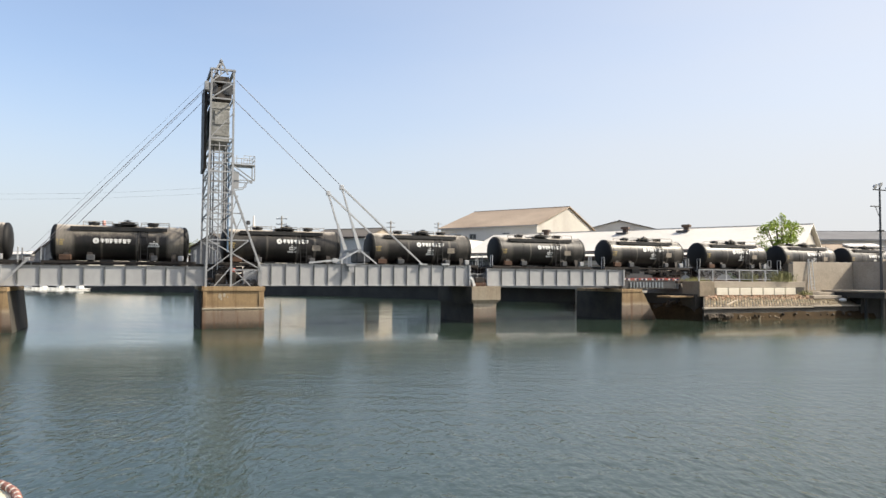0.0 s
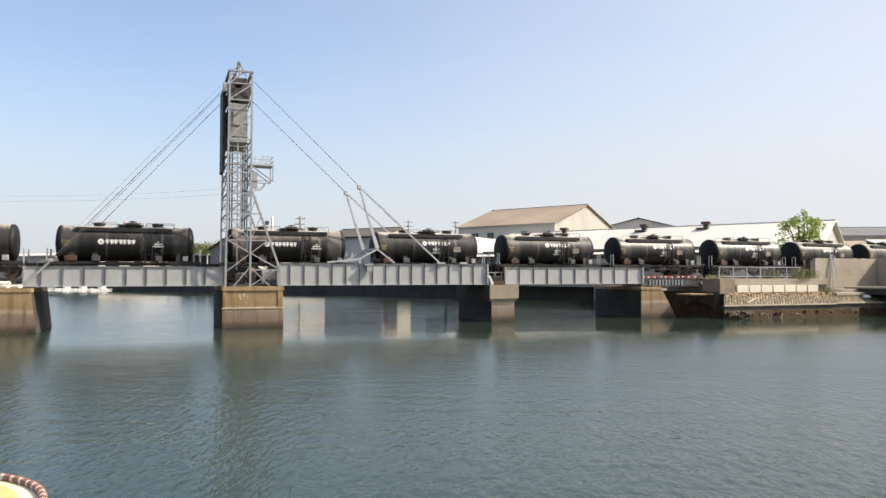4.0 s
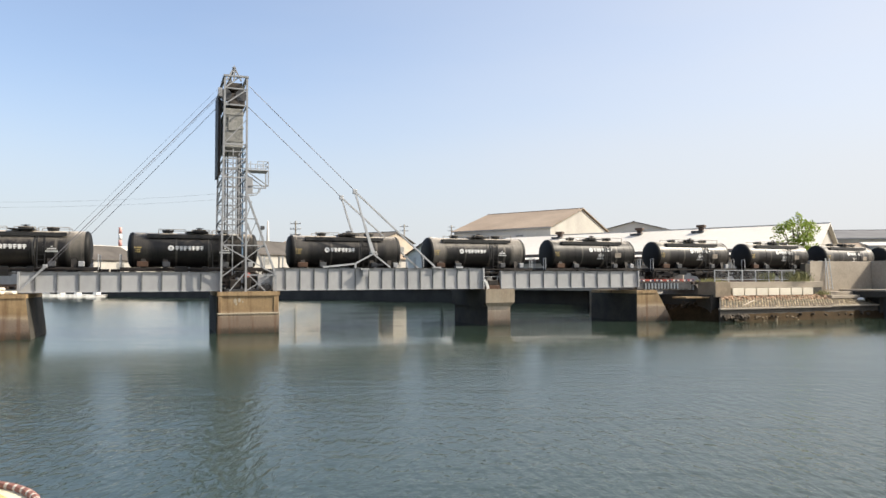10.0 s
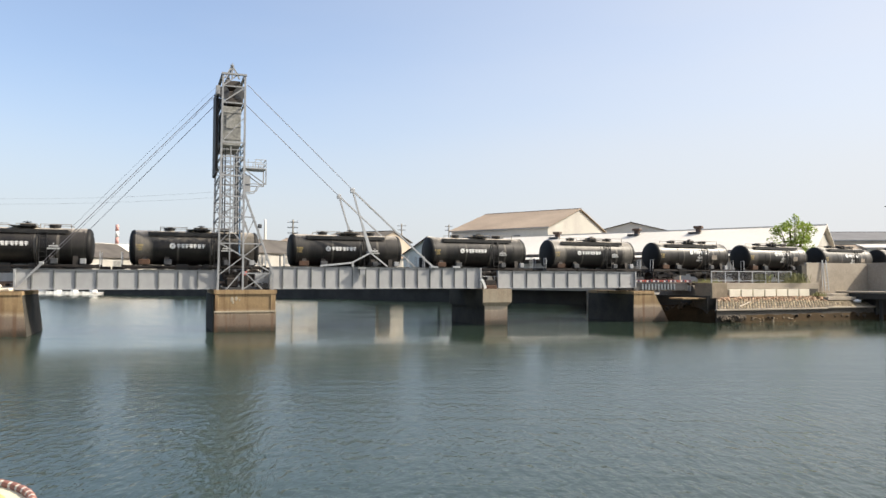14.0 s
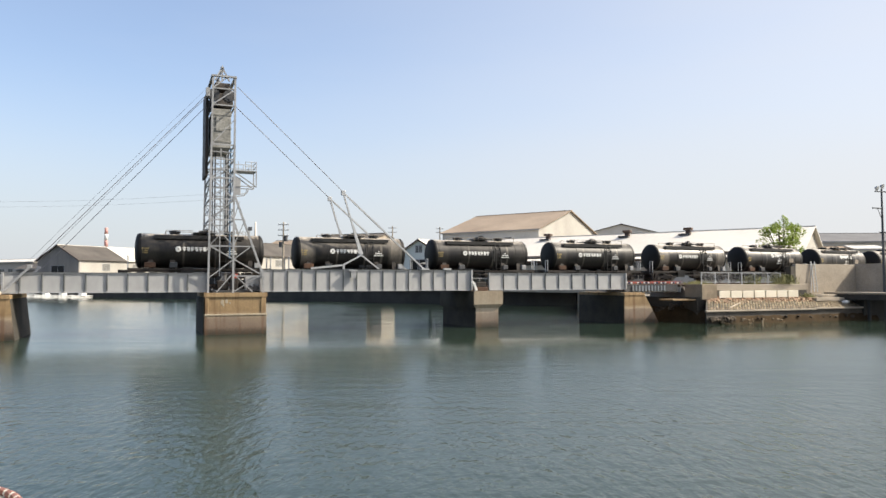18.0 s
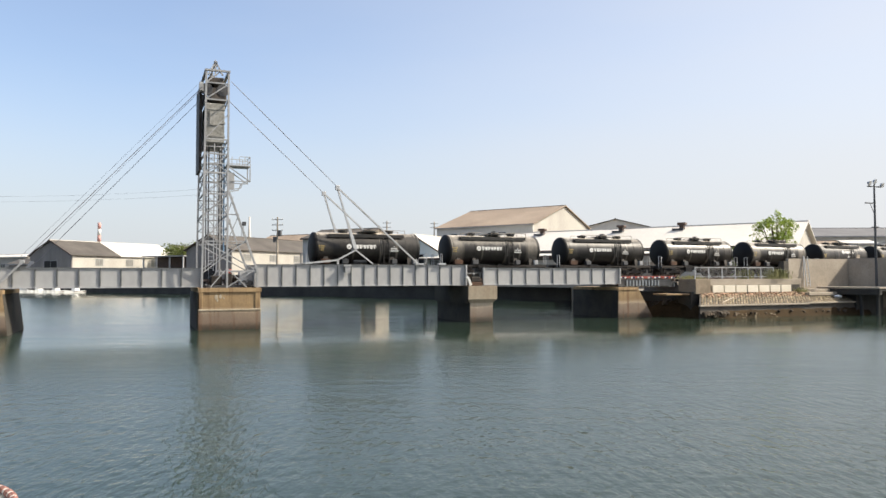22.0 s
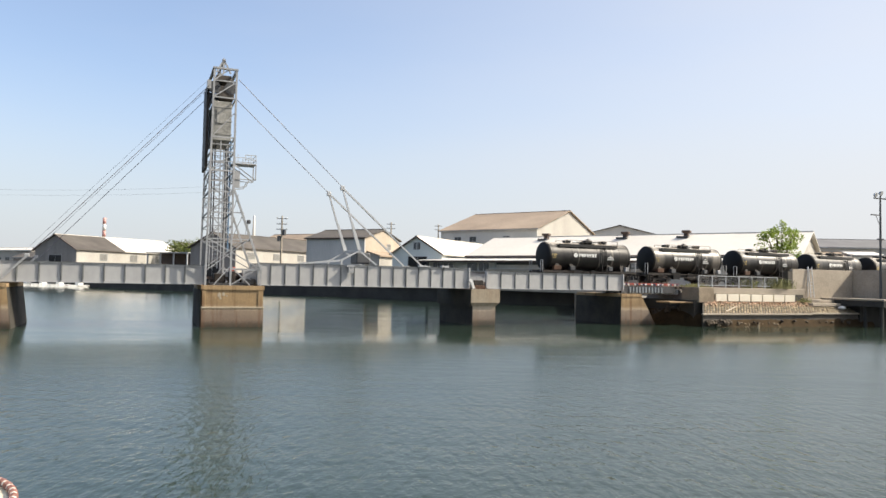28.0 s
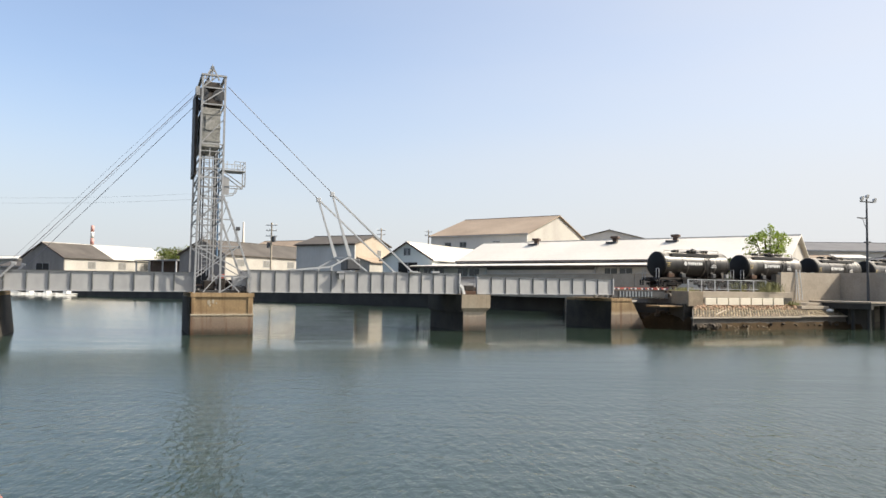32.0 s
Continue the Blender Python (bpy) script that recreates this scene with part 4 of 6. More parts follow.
part("motor", bevelled(boxed((-0.7, 0.1, -0.3, 0.5, 0.18, 0.85)), 0.08), BOGIE, winch)
part("cover", bevelled(boxed((0.3, 0.75, -0.45, 0.35, 0.18, 1.0)), 0.05), BOGIE, winch, "black gear cover")
part("brake", bevelled(boxed((0.35, 0.7, -0.4, 0.1, 1.0, 1.3)), 0.05), RED, winch, "red brake housing")
cab = thing("control_cabinet", on_bridge(-0.75, 0.45, 2.86), "grey sheet-steel control cabinet at the tower's foot", "cabinet")
part("body", bevelled(boxed((-0.22, 0.8, 0, 0.7, 0.1, 1.1)), 0.02), STEEL_LIGHT, cab)
part("base", boxed((-0.08, 0.78, 0.02, 0.68, 0, 0.1)), STEEL_DARK, cab)
for x in (0.1, 0.5):
    bm = B()
    lathe(bm, [(-0.05, 0.06), (-0.05, 0.2), (0.05, 0.2), (0.05, 0.06)], 18)
    part("hand_wheel", bm, STEEL_DARK, cab, "dark hand wheel", at=pose(x, -0.12, 0.3, 0, 0, 90))
part("handle", boxed((0.3, 0.42, -0.04, 0.0, 0.5, 0.56)), STEEL_DARK, cab)

# ---- lifting frame of the hinged span, ropes ----
lf = thing("lifting_frame", on_bridge(0, 0, 2.9), "pale grey steel lifting struts on the hinged span", "lifting frame")
for y, lab in ((-0.02, 5.95), (4.02, 5.9)):
    part("tie_strut", bars([((lab, y, 7.3), (12.35, y, 1.66))], 0.115, 0.115), STEEL_LIGHT, lf)
    part("upright_strut", bars([((lab, y, 7.3), (7.35, y, 2.6))], 0.115), STEEL_LIGHT, lf)
    bm = B()
    hull(bm, [(7.2, y - 0.08, 2.75), (7.5, y - 0.08, 2.75), (7.5, y + 0.08, 2.75), (7.2, y + 0.08, 2.75)], [(6.6, y - 0.06, 4.9), (6.75, y - 0.06, 4.9), (6.75, y + 0.06, 4.9), (6.6, y + 0.06, 4.9)])
    part("strut_foot", bm, STEEL_LIGHT, lf, "thickened foot of the strut")
    part("knee", bars([((7.4, y, 2.65), (8.7, y, 1.66))], 0.1), STEEL_LIGHT, lf)
    part("knee", bars([((7.3, y, 2.65), (5.9, y, 1.9))], 0.1), STEEL_LIGHT, lf)
    part("bed_bar", bars([((3.6, y + 0.05, 1.68), (5.9, y, 1.92))], 0.13), STEEL_LIGHT, lf)
    part("post", bars([((6.0, y, 1.62), (6.0, y, 2.0))], 0.15), STEEL_LIGHT, lf)
    part("pin_plate", bevelled(boxed((lab - 0.16, lab + 0.16, y - 0.09, y + 0.09, 7.1, 7.45)), 0.03), STEEL_LIGHT, lf)
    part("foot_plate", boxed((12.1, 12.75, y - 0.12, y + 0.2, 1.61, 1.72)), STEEL_LIGHT, lf)
    part("foot_plate", boxed((14.0, 14.6, y - 0.1, y + 0.2, 1.61, 1.75)), STEEL_LIGHT, lf)
part("cross_bar", bars([((7.35, -0.02, 2.7), (7.35, 4.02, 2.7))], 0.18), STEEL_LIGHT, lf)
part("housing", bevelled(boxed((7.5, 8.6, 1.2, 3.0, 1.75, 2.6)), 0.1), STEEL_DARK, lf, "dark brace housing")
part("bracket", boxed((6.5, 6.9, -0.3, -0.04, 1.0, 1.5), (6.35, 6.95, -0.34, 0.04, 1.46, 1.6)), STEEL, lf, "stout bracket on the girder's outer face")
part("hinge_plate", bars([((16.62, -0.35, 0.0), (16.45, -0.35, 0.5)), ((16.45, -0.35, 0.5), (16.25, -0.35, 0.7))], 0.2), WHITE, lf, "white-painted end latch")


hinge = thing("bearing", on_bridge(17.15, 0, 2.86), "rusty bearing blocks and catch between the spans", "bearing")
for y in (0.1, 3.9):
    part("shoe", bevelled(boxed((-0.5, 0.62, y - 0.25, y + 0.25, 0, 0.3)), 0.04), RUST, hinge)
    part("catch", bevelled(boxed((-0.3, 0.5, y - 0.12, y + 0.12, 0.3, 0.72)), 0.05), BOGIE, hinge)
part("tie_beam", boxed((-0.35, 0.55, 0.3, 3.7, 0.05, 0.45)), RUST, hinge)
part("handrail", bars([((-0.7, 0.2, 1.0), (0.75, 0.2, 1.0)), ((-0.0, 0.2, 0.3), (-0.0, 0.2, 1.0)), ((0.55, 0.2, 0.3), (0.55, 0.2, 1.0))], 0.05), STEEL, hinge)


def rope(a, b, r, label, sag=0.0):
    bm = B()
    a, b = Vector(a), Vector(b)
    steps = 10 if sag else 1
    pts = []
    for i in range(steps + 1):
        u = i / steps
        p = a.lerp(b, u)
        p.z -= sag * 4 * u * (1 - u)
        pts.append(p)
    for p, q in zip(pts, pts[1:]):
        tube(bm, p, q, r, 6)
    solid("wire_rope", bm, ROPE, BRIDGE, label, "cable", "ropes of the bascule bridge")


rope((-1.7, -0.02, 17.33), (5.95, -0.02, 10.25), 0.024, "taut steel lifting rope from tower to strut")
rope((-1.4, 4.02, 16.9), (5.9, 4.02, 10.2), 0.026, "taut steel lifting rope from tower to strut")
rope((-3.6, -0.02, 16.76), (-14.27, -0.02, 4.6), 0.022, "taut steel back-stay from tower to approach")
rope((-3.6, 0.2, 16.66), (-14.1, 0.25, 4.6), 0.012, "taut steel back-stay from tower to approach")
rope((-3.6, 4.02, 16.6), (-13.99, 4.02, 4.6), 0.02, "taut steel back-stay from tower to approach")
rope((-3.6, 4.3, 18.0), (-15.3, 4.3, 4.6), 0.009, "thin wire from tower to approach")
anchor = thing("stay_anchor", BRIDGE, "pale steel anchor bars of the back-stays on the girder", "anchor")
for y in (-0.12, 4.15):
    part("anchor_bar", bars([((-14.2, y, 4.62), (-15.75, y, 2.95))], 0.13), STEEL, anchor)
    part("shackle", bevelled(boxed((-14.4, -14.12, y - 0.06, y + 0.06, 4.5, 4.7)), 0.03), STEEL, anchor)


# ---- cement tank wagons ----
def tank_wagon(kind_of, about):
    w = thing("tank_wagon", pose(0, 0, 0), about, "rail wagon", "train of tank wagons")
    R, HALF = 1.2, 4.34
    zc = 2.33
    bm = B()
    rows = [(-HALF, 0.02), (-HALF + 0.02, 0.55), (-HALF + 0.09, 0.95), (-HALF + 0.17, 1.13), (-HALF + 0.28, 1.215), (-HALF + 0.42, R)]
    rows += [(x, R) for x in (-2.6, -1.3, 0, 1.3, 2.6)]
    rows += [(-x, r) for x, r in reversed(rows[:6])]
    lathe(bm, rows, 48)
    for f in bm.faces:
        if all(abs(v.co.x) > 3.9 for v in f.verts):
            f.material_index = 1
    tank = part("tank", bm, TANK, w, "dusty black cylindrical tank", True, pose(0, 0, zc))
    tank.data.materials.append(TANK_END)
    for x in (-3.75, -1.85, 0.7, 1.45, 3.05, 3.75):
        bm = B()
        lathe(bm, [(x - 0.035, R - 0.02), (x - 0.035, R + 0.018), (x + 0.035, R + 0.018), (x + 0.035, R - 0.02)], 48)
        part("hoop", bm, TANK, tank, smooth=False)
    # walkway along the top with its skirt, rails and three hatches
    walkway = part("walkway", boxed((-3.1, 2.85, -0.98, -0.62, 1.0, 1.04), (-3.1, 2.85, 0.62, 0.98, 1.0, 1.04)), DUSTED, tank, "dust-covered walkway")
    part("skirt", boxed((-3.1, 2.85, -1.03, -0.99, 0.80, 1.05)), TANK_BARE, walkway, "black walkway skirt")
    part("skirt", boxed((-3.1, 2.85, 0.99, 1.03, 0.80, 1.05)), TANK_BARE, walkway)
    part("step_plate", boxed((-0.55, 0.95, -0.98, 0.98, 1.24, 1.29)), TANK_BARE, walkway)
    for x0, x1 in ((-2.35, -0.6), (-0.2, 1.0), (1.2, 3.0)):
        for y in (-0.8, 0.8):
            part("handrail", bars([((x0, y, 1.40), (x1, y, 1.40)), ((x0, y, 1.0), (x0, y, 1.40)), ((x1, y, 1.0), (x1, y, 1.40))], 0.035), DUSTED, walkway, "dust-pale handrail")
    for x, r, h in ((-1.75, 0.34, 0.15), (0.35, 0.42, 0.22), (1.95, 0.34, 0.17)):
        bm = B()
        lathe(bm, [(1.15, r), (1.22 + h * 0.5, r), (1.22 + h * 0.5, r + 0.05), (1.24 + h, r + 0.05), (1.26 + h, r * 0.5), (1.30 + h, r * 0.3)], 18, "z")
        part("hatch", bm, TANK_BARE, tank, "round filling hatch", at=pose(x, 0, 0))
    for sg in (-1, 1):
        rise = [(1.0, 0.95), (1.13, 0.55), (1.225, 0.0), (1.225, -0.55), (1.2, -1.3)]
        for x in (1.18, 1.62):
            part("downpipe", bars([((x, sg * p[0], p[1]), (x, sg * q[0], q[1])) for p, q in zip(rise, rise[1:])], 0.05), TANK_BARE, tank)
        rungs = []
        for i in range(8):
            k = (i + 0.5) / 8 * (len(rise) - 1)
            p, q, u = rise[int(k)], rise[int(k) + 1], k - int(k)
            y_, z_ = sg * (p[0] + (q[0] - p[0]) * u) * 1.015, p[1] + (q[1] - p[1]) * u
            rungs.append(((1.18, y_, z_), (1.62, y_, z_)))
        tagged(part("ladder_rungs", bars(rungs, 0.028), TANK_BARE, tank, "black ladder rungs"), "black ladder rungs", kind="stuff")
    part("valve_wheel", bars([((0.1, -0.15, 1.55), (0.6, -0.15, 1.55)), ((0.35, -0.15, 1.3), (0.35, -0.15, 1.62))], 0.05), TANK_BARE, tank)
    part("pipe", bars([((1.0, -0.75, 1.0), (1.0, -1.22, 0.35)), ((1.0, -1.22, 0.35), (1.0, -1.26, -0.5)), ((1.0, -1.26, -0.5), (1.0, -0.9, -1.3))], 0.07), TANK_BARE, tank, "filling pipe")

    # lettering: a round emblem and bars that stand for the words, on both sides
    def on_tank(x, up):
        a = math.asin(up / R)
        return pose(x, -(R + 0.006) * math.cos(a), (R + 0.006) * math.sin(a), 90 - math.degrees(a), 0, 0)
    ex, eu = (-1.55, 0.1) if kind_of == "low" else (-0.35, 0.34)
    for flip in (0, 180):
        spin = pose(0, 0, 0, 0, 0, flip)
        bm = B()
        tube(bm, (0, 0, 0), (0, 0, 0.006), 0.19, 22)
        part("emblem", bm, WHITE, tank, "round white emblem", at=spin @ on_tank(ex, eu))
        bm = B()
        tube(bm, (0, 0.015, 0.006), (0, 0.015, 0.009), 0.05, 8)
        box(bm, -0.1, 0.1, -0.085, -0.06, 0.006, 0.009)
        part("emblem_mark", bm, TANK_BARE, tank, at=spin @ on_tank(ex, eu))
        for i in range(7):
            bm = boxed((-0.115, 0.115, 0.06, 0.13, 0, 0.006), (-0.115, 0.115, -0.04, 0.02, 0, 0.006), (-0.04 - 0.02 * (i % 3), 0.03, -0.15, 0.15, 0, 0.007))
            if i % 2:
                box(bm, 0.05, 0.105, -0.15, 0.1, 0, 0.0065)
            part("letter_bar", bm, WHITE, tank, at=spin @ on_tank(ex + 0.39 + i * 0.268, eu))
        if kind_of == "low":
            rows = ((2.05, 0.12, 0.16, 0.07), (2.05, -0.03, 0.62, 0.10), (2.05, -0.19, 0.85, 0.10))
        else:
            part("notice_plate", boxed((-0.3, 0.3, -0.2, 0.2, 0, 0.004)), DUSTED, tank, "small pale notice plate", at=spin @ on_tank(2.35, -0.1))
            rows = ((0.62, 0.05, 0.2, 0.08), (0.62, -0.1, 0.55, 0.10), (0.62, -0.24, 0.5, 0.08), (0.62, -0.4, 0.75, 0.12))
        for x, up, wd, ht in rows:
            part("small_lettering", boxed(*[(-wd / 2 + i * 0.11, -wd / 2 + i * 0.11 + 0.09, -ht / 2, ht / 2, 0, 0.006) for i in range(max(1, int(wd / 0.11)))]), WHITE, tank, at=spin @ on_tank(x, up))
        for up, wd in ((0.12, 0.55), (-0.03, 0.45), (-0.17, 0.45)):
            part("number_bar", boxed(*[(-wd / 2 + i * 0.12, -wd / 2 + i * 0.12 + 0.08, -0.04, 0.04, 0, 0.006) for i in range(int(wd / 0.12))]), YELLOW, tank, at=spin @ on_tank(-3.6, up))
    # underframe
    uf = part("underframe", boxed((-4.75, 4.75, -0.25, 0.25, 0.86, 1.10), (-4.75, -4.6, -1.2, 1.2, 0.84, 1.12), (4.6, 4.75, -1.2, 1.2, 0.84, 1.12),
                                  (-4.6, -2.2, -1.2, -1.08, 0.92, 1.10), (-4.6, -2.2, 1.08, 1.2, 0.92, 1.10), (2.2, 4.6, -1.2, -1.08, 0.92, 1.10), (2.2, 4.6, 1.08, 1.2, 0.92, 1.10)), BOGIE, w, "black steel underframe")
    for x in (-3.3, -1.9, 1.9, 3.3):
        bm = B()
        hull(bm, [(x - 0.16, -1.15, 1.08), (x + 0.16, -1.15, 1.08), (x + 0.16, 1.15, 1.08), (x - 0.16, 1.15, 1.08)], [(x - 0.16, -1.0, 1.75), (x + 0.16, -1.0, 1.75), (x + 0.16, 1.0, 1.75), (x - 0.16, 1.0, 1.75)])
        part("saddle", bm, BOGIE, uf)
    for x, wd, m_ in ((-3.35, 0.72, RUST), (-1.85, 0.5, STEEL_DARK), (2.05, 0.42, STEEL_DARK), (3.75, 0.36, STEEL)):
        part("side_box", bevelled(boxed((x - wd / 2, x + wd / 2, -1.24, -0.95, 1.14, 1.5)), 0.03), m_, uf)
    part("side_pipe", bars([((-2.9, -1.2, 1.0), (2.9, -1.2, 1.0)), ((-0.9, -1.18, 0.72), (2.4, -1.18, 0.72))], 0.07), BOGIE, uf)
    part("brake_cylinder", bevelled(boxed((0.2, 1.1, -0.9, -0.3, 0.45, 0.86)), 0.1), BOGIE, uf)
    part("hopper", boxed((-1.3, -0.5, -0.6, 0.6, 0.55, 1.2), (0.5, 0.9, -0.6, 0.6, 0.75, 1.2)), TANK_BARE, uf)
    for x, sg in ((-4.75, -1), (4.75, 1)):
        part("coupler", bevelled(boxed((min(x, x + sg * 0.62), max(x, x + sg * 0.62), -0.13, 0.13, 0.74, 1.0)), 0.04), BOGIE, uf)
        for y0, y1 in ((-1.1, -0.75), (0.75, 1.1)):
            part("end_rail", bars([((x, y0, 0.95), (x, y0, 1.95)), ((x, y1, 0.95), (x, y1, 1.95)), ((x, y0, 1.95), (x, y1, 1.95))], 0.045), STEEL_LIGHT, uf, "pale end handrail")
        for y0, y1 in ((-1.3, -1.1), (1.1, 1.3)):
            part("end_step", boxed((x - 0.16, x + 0.16, y0, y1, 0.4, 0.44), (x - 0.16, x - 0.13, y0, y1, 0.44, 0.9), (x + 0.13, x + 0.16, y0, y1, 0.44, 0.9)), BOGIE, uf)
    for x in (-3.15, 3.15):
        bog = part("bogie", boxed((-1.25, 1.25, -0.98, -0.86, 0.42, 0.66), (-1.25, 1.25, 0.86, 0.98, 0.42, 0.66), (-0.25, 0.25, -0.95, 0.95, 0.4, 0.82),
                                  (-0.95, -0.65, -1.03, -0.82, 0.3, 0.62), (0.65, 0.95, -1.03, -0.82, 0.3, 0.62), (-0.95, -0.65, 0.82, 1.03, 0.3, 0.62), (0.65, 0.95, 0.82, 1.03, 0.3, 0.62)), BOGIE, w, "cast black bogie frame", at=pose(x, 0, 0))
        for dx in (-0.825, 0.825):
            bm = B()
            for y in (-0.53, 0.53):
                sg = 1 if y > 0 else -1
                rows_ = [(y - 0.065 * sg, 0.43), (y - 0.045 * sg, 0.46), (y - 0.04 * sg, 0.435), (y + 0.065 * sg, 0.43), (y + 0.065 * sg, 0.36), (y + 0.02 * sg, 0.33), (y + 0.02 * sg, 0.12), (y + 0.08 * sg, 0.1)]
                lathe(bm, rows_, 24)
            tube(bm, (-0.9, 0, 0), (0.9, 0, 0), 0.08, 12)
            bmesh.ops.rotate(bm, verts=bm.verts, cent=(0, 0, 0), matrix=Matrix.Rotation(radians(90), 3, "Z"))
            part("wheelset", bm, WHEEL, bog, "steel wheels on an axle", at=pose(dx, 0, 0.43))
    return w


PITCH, WAGONS = 10.82, 14
first = tank_wagon("low", "black cement tank wagon, white lettering at half height, rolling")
second = tank_wagon("high", "black cement tank wagon, white lettering high on its side, rolling")
# the last five wagons carry their lettering low, those ahead of them high
wagons = [first] + [copy_thing(first, pose(0, 0, 0)) for i in range(4)]
wagons += [second] + [copy_thing(second, pose(0, 0, 0)) for i in range(WAGONS - 6)]


# how thickly each wagon is coated with cement dust, from the last one forward
for w, dust in zip(wagons, (0.08, 0.75, 0.10, 0.16, 1.0, 0.14, 0.30, 0.22, 0.50, 0.15, 0.40, 0.20, 0.30, 0.15)):
    for o in w.children_recursive:
        o.color = (dust, dust, dust, 1)


def train_at(t):
    """Where the last wagon's middle stands along the track: the train slowly gathers speed."""
    return -52.1536 + 2.43548 * t + 0.001162 * t ** 2 + 0.0010161 * t ** 3 + -0.00001779 * t ** 4


def on_track(u):
    s, n, a = track_at(u)
    return on_bridge(s, n, RAILZ, a)


def motions():
    steps = [0.5 * i for i in range(65)]
    for i, w in enumerate(wagons):
        walk(w, [(t, on_track(train_at(t) + i * PITCH)) for t in steps])
    # the wheels roll, on a tread of 0.43 m
    beats = [0.16 * i for i in range(201)]
    for w in wagons:
        for o in w.children_recursive:
            if o.name.startswith("wheelset"):
                x, y, z = o.location
                walk(o, [(t, pose(x, y, z, 0, math.degrees((train_at(t) - train_at(0)) / 0.43), 0)) for t in beats])
    # the harbour water drifts slowly past
    walk(water, [(t, pose(0.12 * t, -0.05 * t, 0)) for t in (0, 8, 16, 24, 32)])



# ---- far shore: sheds and houses ----
def shed(name, ax, ay, angle, width, depth, eave, ridge, along, front, side, roof, label, category="warehouse", windows=(), doors=(), roof2=None, split=0.4, over=0.5, trim=None, side_windows=()):
    """A gabled building: its front runs from (ax, ay) along angle; the ridge runs along the front or in depth."""
    h = thing(name, pose(ax, ay, LANDZ, 0, 0, angle), label, category)
    e, r = eave - LANDZ, ridge - LANDZ
    th = 0.25
    gable_front = along == "depth"

    def wall(x0, x1, y0, y1, peak=None):
        bm = B()
        if peak is None:
            box(bm, x0, x1, y0, y1, 0, e)
        elif peak == "x":
            mid = (x0 + x1) / 2
            ring = [(x0, 0), (x1, 0), (x1, e), (mid, r - 0.05), (x0, e)]
            hull(bm, [(x, y1, z) for x, z in ring], [(x, y0, z) for x, z in ring])
        else:
            mid = (y0 + y1) / 2
            ring = [(y0, 0), (y1, 0), (y1, e), (mid, r - 0.05), (y0, e)]
            hull(bm, [(x0, y, z) for y, z in ring], [(x1, y, z) for y, z in ring])
        return bm
    wf = part("front_wall", wall(0, width, 0, th, "x" if gable_front else None), front, h)
    part("back_wall", wall(0, width, depth - th, depth, "x" if gable_front else None), front, h)
    ws = part("side_wall", wall(width - th, width, th, depth - th, None if gable_front else "y"), side, h)
    part("side_wall", wall(0, th, th, depth - th, None if gable_front else "y"), side, h)
    # two roof slopes
    t = 0.16

    def slope(x0, x1, y0, y1, side_of):
        bm = B()
        if gable_front:
            mid = width / 2
            k = (r - e) / mid
            if side_of == 0:
                ring = [(x0 - over, e - k * over), (mid, r)]
            else:
                ring = [(mid, r), (x1 + over, e - k * over)]
            a, b = ring
            hull(bm, [(a[0], y0, a[1]), (b[0], y0, b[1]), (b[0], y1, b[1]), (a[0], y1, a[1])], [(a[0], y0, a[1] + t), (b[0], y0, b[1] + t), (b[0], y1, b[1] + t), (a[0], y1, a[1] + t)])
        else:
            mid = depth / 2
            k = (r - e) / mid
            a, b = ((y0 - over, e - k * over), (mid, r)) if side_of == 0 else ((mid, r), (y1 + over, e - k * over))
            hull(bm, [(x0, a[0], a[1]), (x1, a[0], a[1]), (x1, b[0], b[1]), (x0, b[0], b[1])], [(x0, a[0], a[1] + t), (x1, a[0], a[1] + t), (x1, b[0], b[1] + t), (x0, b[0], b[1] + t)])
        return bm
    for side_of in (0, 1):
        if gable_front:
            if roof2:
                cut = depth * split
                part("roof_slope", slope(0, width, -over, cut, side_of), roof, h)
                part("roof_slope", slope(0, width, cut, depth + over, side_of), roof2, h)
            else:
                part("roof_slope", slope(0, width, -over, depth + over, side_of), roof, h)
        else:
            part("roof_slope", slope(-over, width + over, 0, depth, side_of), roof, h)
    if gable_front:
        part("ridge_cap", boxed((width / 2 - 0.2, width / 2 + 0.2, -over, depth + over, r + t - 0.06, r + t + 0.07)), roof2 or roof, h)
        if trim:
            k = (r - e) / (width / 2)
            for sg in (0, 1):
                p = (-over, -over - 0.03, e - k * over + 0.05) if sg == 0 else (width + over, -over - 0.03, e - k * over + 0.05)
                part("barge_board", bars([(p, (width / 2, -over - 0.03, r + 0.05))], 0.08, 0.24), trim, h)
    else:
        part("ridge_cap", boxed((-over, width + over, depth / 2 - 0.2, depth / 2 + 0.2, r + t - 0.06, r + t + 0.07)), roof, h)
        k = (r - e) / (depth / 2)
        # rain gutter along the front eave
        part("gutter", boxed((-over, width + over, -over - 0.12, -over + 0.02, e - k * over - 0.12, e - k * over + 0.06)), trim or STEEL, h)
